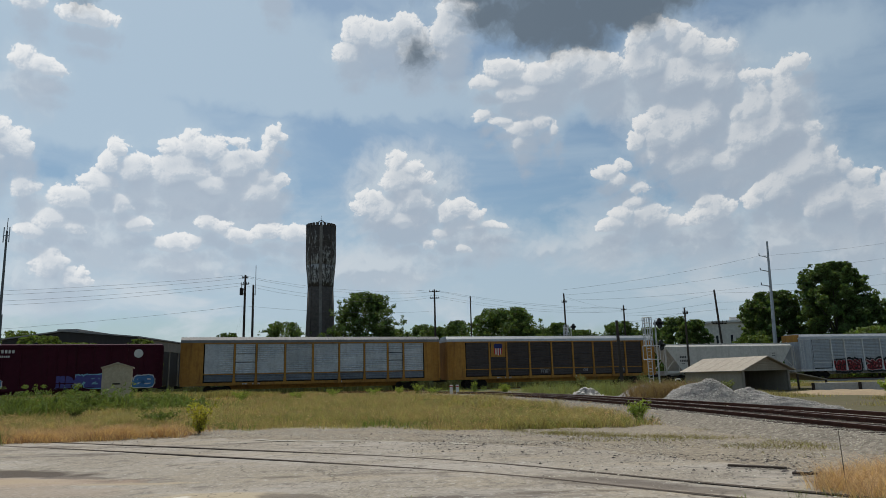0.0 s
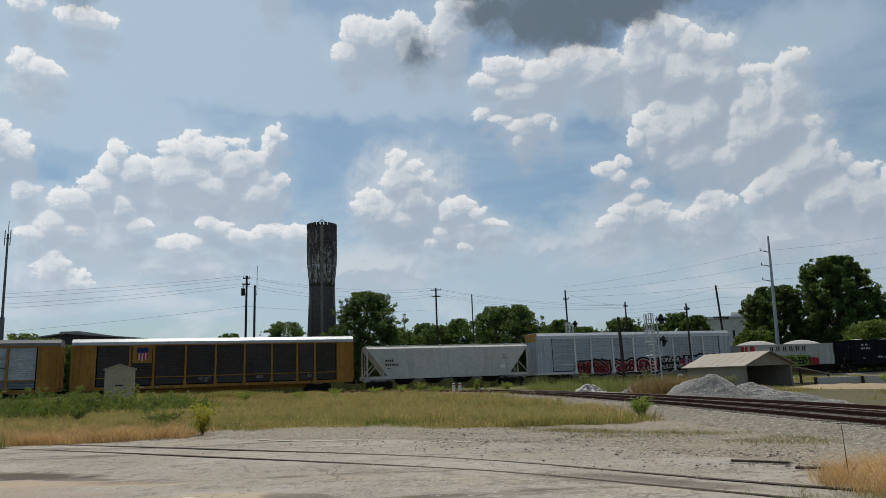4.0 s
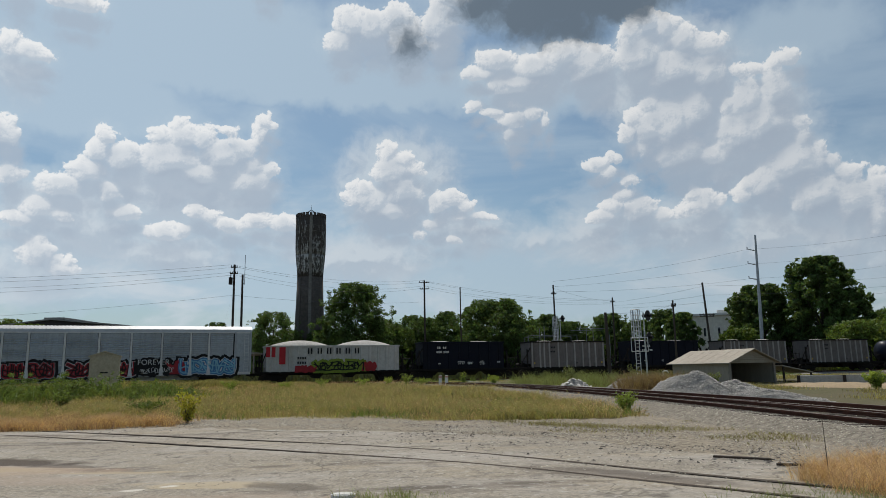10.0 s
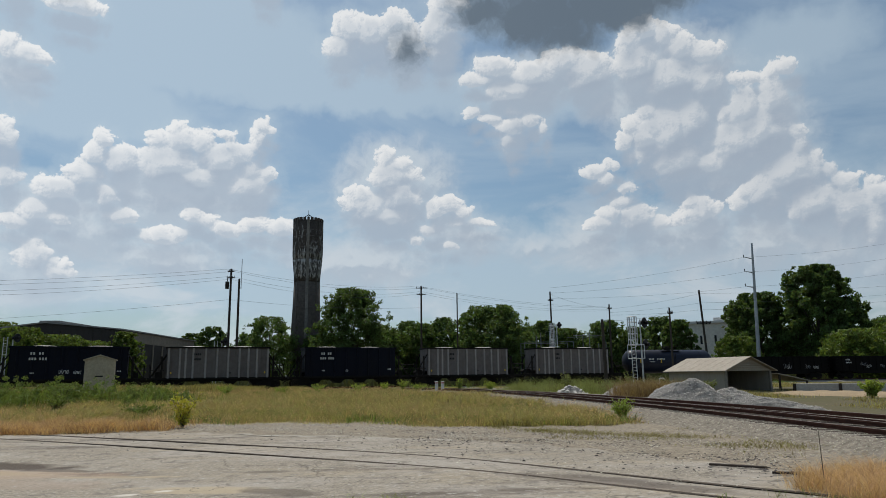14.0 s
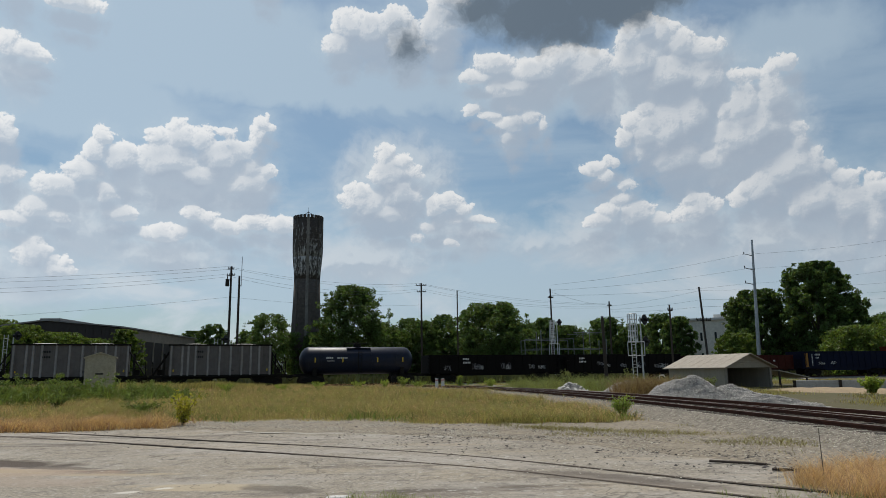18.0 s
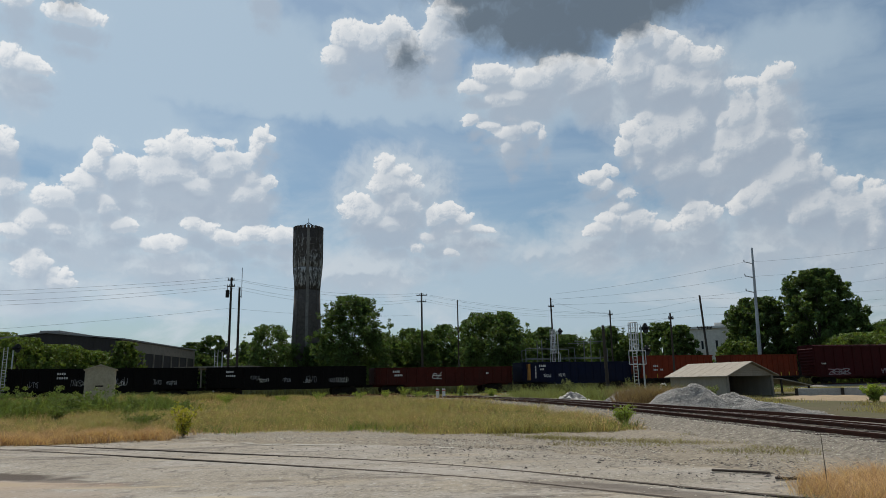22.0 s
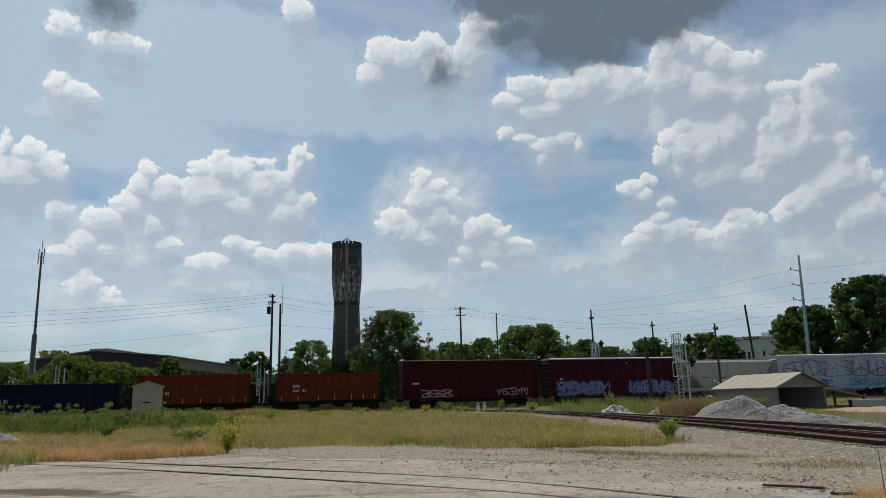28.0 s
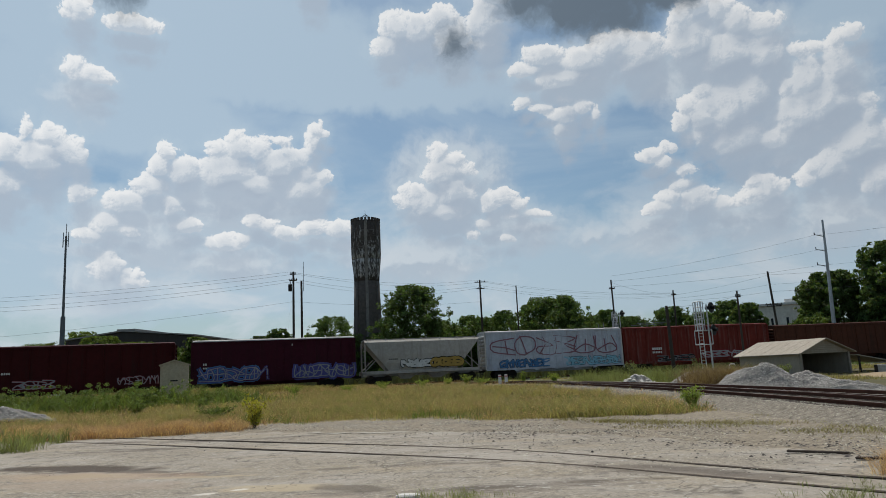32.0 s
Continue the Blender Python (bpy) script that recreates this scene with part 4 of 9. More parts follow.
def build_ground_cover():
    rnd = np.random.RandomState(5)
    # loose stones along the edge and over the slab
    x = rnd.uniform(-11, 8, 42000)
    lo, hi = pad_far_edge(x), np.minimum(grass_edge(x), pad_far_edge(x) + 6)
    y = lo - 0.3 + (hi + 0.8 - lo) * rnd.uniform(0, 1, len(x))
    k = drift(x, y, 1.7, 3) * 0.7 + drift(x, y, 5.0, 4) * 0.4 > rnd.uniform(0.25, 0.95, len(x))
    x, y = x[k], y[k]
    stones("gravel", np.stack([x, y, 0.035 + 0 * x], -1), rnd.uniform(0.006, 0.018, len(x)) * rnd.choice([1, 1, 1.8], len(x)), stone_m, "grey crushed stones along the edge of the yard", 1)
    x = rnd.uniform(-3.5, 10.5, 52000)
    y = rnd.uniform(9.5, 22, 52000)
    k = ((y - 11 + 0.9 * (x - 4)) > rnd.normal(2.0, 2.2, 52000)) & (drift(x, y, 2.2, 8) * 0.7 + drift(x, y, 0.9, 9) * 0.4 > rnd.uniform(0.25, 1.0, 52000))
    x, y = x[k], y[k]
    stones("gravel", np.stack([x, y, 0 * x + 0.032], -1), 0.006 + 0.024 * rnd.uniform(0, 1, len(x)) ** 2.2, stone_m, "grey crushed stones scattered on dirt", 2)
    x = np.concatenate([rnd.uniform(-11, 9.5, 1500), rnd.uniform(-1, 9.5, 4500)])
    y = pad_far_edge(x) + np.concatenate([rnd.normal(-0.6, 2.2, 1500), rnd.normal(0.6, 2.4, 4500)])
    k = (drift(x, y, 3.0, 18) > rnd.uniform(0.1, 0.9, len(x))) & (y > 9)
    x, y = x[k], y[k]
    stones("dark_stones", np.stack([x, y, 0 * x + 0.035], -1), 0.011 + 0.046 * rnd.uniform(0, 1, len(x)) ** 3, dark_stone, "dark lumps scattered on the concrete", 3)
    # ballast by the side track
    x, y, z = [], [], []
    for k in range(42000):
        q = 0.3 + 3.9 * rnd.uniform(0, 1) ** 1.5
        a, b = siding(q)
        o = rnd.normal(1.4, 0.5) if k % 3 else rnd.uniform(-4.8, 2.8)
        zz = 0.12 + 0.25 * max(0, min(1, (b - 16) / 40))
        hgt = float(np.interp(o, (-5.2, -3.9, 1.4, 2.3, 3.5), (0.03, zz + 0.2, zz + 0.2, 0.0, 0.0)))
        x.append(a - o), y.append(b + rnd.normal(0, 0.3)), z.append(hgt + 0.01)
    x, y, z = np.array(x), np.array(y), np.array(z)
    stones("gravel", np.stack([x, y, z], -1), rnd.uniform(0.012, 0.028, len(x)), stone_m, "grey ballast stones beside the side track", 4)

    # meadow between the yard and the main line
    def meadow(n, seed):
        r = np.random.RandomState(seed)
        x, y = r.uniform(-46, 12, n), 24 + 48 * r.uniform(0, 1, n) ** 1.25
        sx = np.interp(y, (6, 17, 28, 40, 52.5, 66), (11.4, 10.55, 9.35, 7.3, 3.9, -2)) - 1.4
        top = 75.0 + 0.345 * x - 0.0004 * x * x
        k = (y > grass_edge(x)) & ~((x < -9.6 - 0.25 * (y - 24)) & (y < 27.5 + np.sin(x)) & (r.uniform(0, 1, n) > 0.12)) & (x < sx + r.normal(0, 0.4, n)) & (y < top - 1.0 - 6.5 * np.clip((x + 4) / 5, 0, 1))
        return x[k], y[k], r
    x, y, r = meadow(80000, 11)
    patch = 0.6 * drift(x, y, 9.0, 41) + 0.4 * drift(x, y, 2.6, 42)
    edge = np.clip((y - grass_edge(x)) / 4 + 0.25, 0.3, 1)
    h = (0.20 + 0.36 * patch) * edge * np.interp(y - 0.3 * x, (44, 62), (1.0, 0.55))
    k = r.uniform(0, 1, len(x)) < 0.35 + 0.75 * patch
    near = k & (y < 36)
    blades("meadow_grass", on_ground(x[near], y[near]), h[near], grass_m, "tall yellow-green meadow grass", 12, per=9, width=0.006, lean=0.9, spread=0.24)
    far = k & (y >= 36)
    blades("meadow_grass", on_ground(x[far], y[far]), h[far] * 1.05, grass_m, "yellow-green meadow grass running to the line", 17, per=4, width=0.013, lean=0.8, spread=0.26)
    x2, y2, r = meadow(18000, 13)
    k = drift(x2, y2, 4.5, 43) * 0.7 + drift(x2, y2, 1.5, 44) * 0.4 > r.uniform(0.5, 0.85, len(x2))
    blades("green_grass", on_ground(x2[k], y2[k]), 0.22 + 0.24 * r.uniform(0, 1, k.sum()), weed_m, "patches of greener weeds in the meadow", 14, per=8, width=0.010, lean=0.9, spread=0.25)
    x3, y3, r = meadow(20000, 15)
    k = drift(x3, y3, 6.0, 45) * 0.6 + drift(x3, y3, 2.0, 46) * 0.4 > r.uniform(0.35, 0.75, len(x3))
    blades("straw_grass", on_ground(x3[k], y3[k]), (0.30 + 0.25 * r.uniform(0, 1, k.sum())) * np.clip((y3[k] - grass_edge(x3[k])) / 4 + 0.25, 0.4, 1), dry_m, "straw-coloured seed heads among the meadow grass", 16, per=4, width=0.006, lean=0.7, spread=0.25)
    # seed heads
    x4, y4, r = meadow(42000, 19)
    k = drift(x4, y4, 4.0, 47) > r.uniform(0.1, 0.9, len(x4))
    c4 = on_ground(x4[k], y4[k], 0.0) + np.stack([np.zeros(k.sum()), np.zeros(k.sum()), (0.18 + 0.3 * r.uniform(0, 1, k.sum())) * np.clip((y4[k] - grass_edge(x4[k])) / 4 + 0.3, 0.35, 1)], -1)
    v, f = leaf_cloud(r, c4, np.full(len(c4), 0.10), 90000, 0.024)
    sheet("seed_heads", v, f, dry_m, "small straw-coloured seed heads in the meadow", "grass")
    # thicker growth along the foot of the main line
    r = np.random.RandomState(31)
    x = r.uniform(-60, 42, 15000)
    y = 75.0 + 0.345 * x - 0.0004 * x * x - r.uniform(-0.6, 5.5, 15000)
    k = (np.abs(x - np.interp(y, (40, 52.5, 66, 80), (7.3, 3.9, -2.0, -10))) > 2.0) & (np.sin(x * 0.7) * np.cos(x * 0.23 + 1) > -0.75) & ((x < -5) | (r.uniform(0, 1, 15000) > 0.72))
    left = np.clip((-x - 8) / 14, 0, 1)
    blades("meadow_grass", on_ground(x[k], y[k]), (0.20 + 0.67 * left + 0.12 * np.sin(x * 1.3) * np.sin(x * 0.37))[k], grass_m, "rank grass along the foot of the main line", 32, per=7, width=0.016, lean=0.4, spread=0.22)
    # crushed stone spread below the line near the switch
    qs, os = np.arange(-6, 46, 0.8), np.linspace(-1.6, -9.4, 14)
    rim = []
    for q in qs:
        a, b, hd = line(q)
        for i, o in enumerate(os):
            wob = 0.9 * math.sin(q * 0.7) + 0.6 * math.sin(q * 1.9 + 1) if i == len(os) - 1 else 0.0
            px, py = a - math.sin(hd) * (o + wob), b + math.cos(hd) * (o + wob)
            fall = 0.03 + 0.10 * max(0.0, 1 - i / 5)
            rim.append((px, py, float(ground_z(np.array(px), np.array(py))) + (fall if 0 < i < len(os) - 1 else -0.03)))
    idx = np.arange(len(rim)).reshape(len(qs), len(os))
    sheet("gravel_apron", rim, np.stack([idx[:-1, 1:], idx[:-1, :-1], idx[1:, :-1], idx[1:, 1:]], -1).reshape(-1, 4), apron_m, "pale crushed stone spread below the main line", "gravel", "structure", True)
    q, o = r.uniform(-5, 45, 2600), r.uniform(-9.0, -2.5, 2600)
    at = np.array([(line(u)[0] - math.sin(line(u)[2]) * v, line(u)[1] + math.cos(line(u)[2]) * v) for u, v in zip(q, o)])
    stones("gravel", on_ground(at[:, 0], at[:, 1], 0.07), 0.03 + 0.09 * r.uniform(0, 1, 2600) ** 3, pale_rock, "pale broken stones below the main line", 6)
    k = drift(at[:, 0], at[:, 1], 3.5, 77) > r.uniform(0.55, 0.9, 2600)
    blades("sparse_grass", on_ground(at[k, 0], at[k, 1], 0.03), 0.15 + 0.5 * drift(at[k, 0], at[k, 1], 1.8, 78) ** 2, weed_m, "scattered green weeds on crushed stone", 34, per=9, width=0.016, lean=0.6, spread=0.2)
    # brush beyond the main line
    x = r.uniform(-110, 130, 7000)
    y = 92.0 + 0.30 * x - 0.0010 * x * x + r.uniform(0, 16, 7000)
    blades("brush", on_ground(x, y), 0.9 + 0.7 * r.uniform(0, 1, 7000), brush_m, "low dark brush beyond the main line", 33, per=5, width=0.08, lean=0.5, spread=0.5, category="brush")
    # gravelly verge between the slab and the side track
    c = 0.2
    gx, gy = np.meshgrid(np.arange(-11, 11, c), np.arange(6, 31, c))
    gx, gy = gx.ravel(), gy.ravel()
    sx = np.interp(gy, (6, 17, 28, 40), (11.4, 10.55, 9.35, 7.3)) - 1.7
    rag = 0.3 * np.sin(gx * 3.1 + 1) * np.sin(gy * 2.3) + 0.2 * np.sin(gx * 7.3)
    k = (gy > pad_far_edge(gx) - 1.5 + rag) & (gx < sx) & (gy < np.maximum(grass_edge(gx), 15) + 1.2)

    def verge_z(x, y):
        rag = 0.3 * np.sin(x * 3.1 + 1) * np.sin(y * 2.3) + 0.2 * np.sin(x * 7.3)
        return -0.03 + 0.056 * np.clip((y - (pad_far_edge(x) - 1.3 + rag)) / 1.2, 0, 1) + 0.012 * np.sin(x * 1.9) * np.cos(y * 1.4)
    v = np.stack([np.stack([gx[k] + a, gy[k] + b, verge_z(gx[k] + a, gy[k] + b)], -1) for a, b in ((0, 0), (c, 0), (c, c), (0, c))], 1).reshape(-1, 3)
    sheet("gravel_verge", v, np.arange(len(v)).reshape(-1, 4), verge_m, "brownish gravel and dirt beside the slab", "gravel", "structure", True)
    # dry strip at the yard's edge
    r = np.random.RandomState(21)
    x = r.uniform(-32, -8.6, 12000)
    y = 22.9 + np.abs(r.normal(0, 2.5, len(x)))
    k = (y > pad_far_edge(x) - 0.3) & (x < -9.4 + r.normal(0, 0.8, len(x)) - 0.25 * (y - 24)) & (drift(x, y, 1.8, 51) > r.uniform(0.0, 0.6, len(x)))
    blades("dry_grass", on_ground(x[k], y[k]), 0.16 + 0.30 * drift(x[k], y[k], 2.4, 52), dry_m, "dry orange-brown grass along the yard", 22, per=10, width=0.006, lean=1.0, spread=0.18)
    x = r.uniform(4.8, 9.4, 1700)
    y = r.uniform(8.0, 12.2, 1700)
    k = ((x - 7.25) / 1.9) ** 2 + ((y - 10.0) / 1.6) ** 2 < 1
    blades("dry_grass", np.stack([x[k], y[k], 0 * x[k]], -1), 0.24 + 0.20 * r.uniform(0, 1, k.sum()), blond_m, "tuft of long dry golden grass on the concrete", 23, per=20, width=0.0026, lean=1.15, spread=0.1)
    # tall weeds round the cabinet
    x = r.uniform(-44, -7, 9000)
    y = r.uniform(33, 47, 9000)
    d = drift(x, y, 5.0, 61)
    k = (np.abs(y - 41.5 - 0.15 * (x + 25)) < 4.4 * d + 1.2) & (x < -17 + r.normal(0, 1.8, 9000))
    blades("tall_weeds", on_ground(x[k], y[k]), 0.45 + 0.75 * drift(x[k], y[k], 2.2, 62) ** 1.5 + 0.15 * r.uniform(0, 1, k.sum()), weed_m, "dense tall green weeds below the embankment", 24, per=6, width=0.016, lean=0.9, spread=0.3, category="weeds")
    # the same growth, its broad leaves
    n = 900
    x, y = r.uniform(-44, -9.5, n), r.uniform(36, 46, n)
    d = drift(x, y, 5.0, 61)
    k = (np.abs(y - 41.5 - 0.15 * (x + 25)) < 4.2 * d + 0.8) & (x < -17 + r.normal(0, 1.4, n))
    x, y = x[k], y[k]
    tall = 0.4 + 1.2 * drift(x, y, 2.2, 62) ** 1.3
    cs, rs = [], []
    for a, b, hh in zip(x, y, tall):
        for j in range(4):
            cs.append((a + r.normal(0, 0.22), b + r.normal(0, 0.22), float(ground_z(a, b)) + hh * (0.3 + 0.25 * j)))
            rs.append(0.30 - 0.05 * j)
    v, f = leaf_cloud(r, np.array(cs), np.array(rs), 90000, 0.07)
    sheet("leafy_weeds", v, f, weed_m, "rank leafy green weeds round the metal cabinet", "weeds")
    x, y = r.uniform(-18.5, -13, 420), r.uniform(18, 24, 420)
    k = (x < -13.5 - 0.3 * (y - 20) + 0.4 * np.sin(y * 2)) & (drift(x, y, 1.5, 68) > r.uniform(0.3, 0.8, 420))
    blades("rank_grass", np.stack([x[k], y[k], 0 * x[k]], -1), 0.2 + 0.5 * drift(x[k], y[k], 0.9, 69) ** 1.5, plume_m, "light green weeds growing over the concrete edge", 29, per=22, width=0.007, lean=0.9, spread=0.16)
    x, y = np.concatenate([r.normal(-0.7, 0.3, 30), r.normal(5.0, 0.6, 60)]), np.concatenate([r.normal(9.75, 0.12, 30), r.normal(8.9, 0.4, 60)])
    blades("sparse_grass", np.stack([x, y, 0.02 + 0 * x], -1), 0.05 + 0.12 * r.uniform(0, 1, 90), plume_m, "thin grass growing from cracks in the concrete", 30, per=16, width=0.003, lean=1.2, spread=0.07)
    # plumed weeds round the black pole and between the heaps
    x, y = r.uniform(5.5, 19, 2600), r.uniform(48, 60, 2600)
    k = (drift(x, y, 2.0, 63) > r.uniform(0.52, 0.8, 2600)) & (x > 3.9 + (52.5 - y) * 0.27 + 2.4)
    blades("tall_weeds", on_ground(x[k], y[k]), 0.30 + 0.95 * drift(x[k], y[k], 1.4, 64) ** 1.8, plume_m, "tall plumed weeds beyond the side track", 27, per=20, width=0.009, lean=0.6, spread=0.24, category="weeds")
    x, y = r.uniform(10.6, 14.6, 900), r.uniform(36.5, 43.0, 900)
    k = ((x - 12.6) / 1.9) ** 2 + ((y - 39.8) / 2.8) ** 2 < r.uniform(0.4, 1.0, 900)
    blades("brown_brush", on_ground(x[k], y[k]), 0.95 + 0.55 * r.uniform(0, 1, k.sum()), brown_weed, "dry brown brush between stone heaps", 28, per=16, width=0.010, lean=0.9, spread=0.3, category="brush")
    # sparse tufts on the gravel beside the side track
    x, y = r.uniform(2.0, 9.6, 9000), r.uniform(13.5, 29, 9000)
    tongue = np.exp(-((y - np.interp(x, (2, 4.4, 6, 7.5, 9), (22.5, 20.0, 18.6, 17.0, 15.5))) / 1.5) ** 2)
    k = (0.75 * drift(x, y, 1.8, 65) * np.maximum(tongue, 0.75) + 0.28 * tongue > r.uniform(0.5, 1.0, 9000)) & (y > pad_far_edge(x) + 0.5)
    blades("sparse_grass", np.stack([x[k], y[k], 0.04 + 0 * x[k]], -1), 0.03 + 0.07 * r.uniform(0, 1, k.sum()) + 0.05 * tongue[k], olive_m, "sparse olive grass growing through gravel", 25, per=12, width=0.004, lean=1.4, spread=0.22)
    # beyond the side track, towards the sheds
    x, y = r.uniform(6, 46, 14000), r.uniform(30, 78, 14000)
    sx = np.interp(y, (6, 17, 28, 40, 52.5, 66), (11.4, 10.55, 9.35, 7.3, 3.9, -2)) + 2.2
    k = (x > sx) & (y < 65 + 0.33 * x) & (np.sin(x * 0.6 + 1) * np.cos(y * 0.4) > -0.1) & ~((np.abs(x - 15) < 5.5) & (y < 38)) & ~((x > 23.5) & (y > 41) & (y < 62) & (r.uniform(0, 1, 14000) > 0.08))
    blades("meadow_grass", on_ground(x[k], y[k]), 0.08 + 0.24 * drift(x[k], y[k], 2.0, 71), grass_m, "rough yellow-green grass beyond the side track", 26, per=7, width=0.011, lean=0.5, spread=0.22)


build_ground()
build_pad()

# ---- trees ----
def leaf_cloud(rnd, centres, radii, n, size):
    """Corners of many small bent leaf sprays scattered in the outer part of clumps."""
    k = rnd.choice(len(centres), n, p=radii ** 2 / (radii ** 2).sum())
    d = rnd.normal(0, 1, (n, 3))
    d /= np.linalg.norm(d, axis=1)[:, None]
    p = centres[k] + d * (radii[k] * rnd.uniform(0.45, 1.08, n) ** 0.6)[:, None] * np.array([1, 1, 0.8])
    u = rnd.normal(0, 1, (n, 3))
    u /= np.linalg.norm(u, axis=1)[:, None]
    w = np.cross(u, d + 0.6 * rnd.normal(0, 1, (n, 3)))
    w /= np.linalg.norm(w, axis=1)[:, None] + 1e-6
    s = (size * rnd.uniform(0.5, 1.3, n))[:, None]
    v = np.stack([p - u * s - w * s * 0.35, p - u * s * 0.6 + w * s * 0.6, p + u * s], 1)
    return v.reshape(-1, 3), np.arange(3 * n).reshape(n, 3)


def tree(x, y, top, half, seed, material=None, leaves=3400, label="broad dark green tree in full leaf", bare=False, low=0.12, size=0.34, category="tree", name="tree"):
    rnd = np.random.RandomState(seed)
    z0 = float(ground_z(np.array(x), np.array(y)))
    h = top - z0
    ob = thing(name, label, category, "trees behind the line" if category == "tree" else "bushes behind the line", pose(x, y, z0))
    bm = bmesh.new()
    r0 = 0.018 * h + 0.08
    tube(bm, (0, 0, -0.2), (rnd.normal(0, 0.02) * h, 0, h * 0.35), r0, r0 * 0.7, 9)
    tips = []
    for k in range(9):
        a = k * 2.4 + rnd.uniform(-0.4, 0.4)
        zs = h * rnd.uniform(0.16, 0.40)
        ze = h * rnd.uniform(0.42, 0.86)
        rr = half * rnd.uniform(0.4, 0.8) * (1.0 if ze < h * 0.7 else 0.6)
        tip = Vector((math.cos(a) * rr, math.sin(a) * rr, ze))
        mid = Vector((tip.x * 0.4, tip.y * 0.4, zs + (ze - zs) * 0.6))
        tube(bm, (0, 0, zs), mid, r0 * 0.45, r0 * 0.3, 6)
        tube(bm, mid, tip, r0 * 0.3, r0 * 0.1, 5)
        tips.append(tip)
    part("trunk", bm, bark, ob)
    # an uneven crown of small clumps, thicker towards its skin, with gaps between them
    ph = rnd.uniform(0, 6.28, 6)
    cs, rs = [], []
    for k in range(int(130 + half * 16)):
        a = k * 2.39996 + rnd.uniform(-0.5, 0.5)
        f = low + (0.97 - low) * ((k * 0.7548777) % 1.0)
        g = (f - 0.45) / (0.56 if f > 0.45 else 0.9)
        wide = half * 0.94 * math.sqrt(max(0.03, 1 - g * g)) * (1 + 0.20 * math.sin(2 * a + ph[0] + 5 * f) + 0.15 * math.sin(3 * a + ph[1] - 9 * f) + 0.10 * math.sin(5 * a + ph[2] + 14 * f))
        r = half * rnd.uniform(0.08, 0.19)
        out = rnd.uniform(0.25, 1.0) ** 0.5
        cs.append((math.cos(a) * wide * out * 0.93, math.sin(a) * wide * out * 0.93, min(h * f, h - r * 0.8)))
        rs.append(r)
    for t in tips:
        cs.append(tuple(t)), rs.append(half * 0.16)
    # sprays standing out of the outline
    for k in range(90):
        a, f = rnd.uniform(0, 6.28), 0.2 + 0.8 * math.sqrt(rnd.uniform(0, 1))
        g = (f - 0.45) / 0.56
        wide = half * math.sqrt(max(0.03, 1 - g * g)) * rnd.uniform(0.92, 1.22)
        cs.append((math.cos(a) * wide, math.sin(a) * wide, h * min(f * rnd.uniform(0.98, 1.04), 1.0))), rs.append(half * rnd.uniform(0.045, 0.085))
    v, f = leaf_cloud(rnd, np.array(cs), np.array(rs), leaves, size)
    v[:, 2] = np.maximum(v[:, 2], 0.05)
    v[:, 2] = np.where(v[:, 2] > h, h - (v[:, 2] - h) * 0.5, v[:, 2])
    me = bpy.data.meshes.new("crown")
    me.from_pydata(v.tolist(), [], f.tolist())
    me.materials.append(material or leaf_m)
    part("crown", me, None, ob)
    return ob


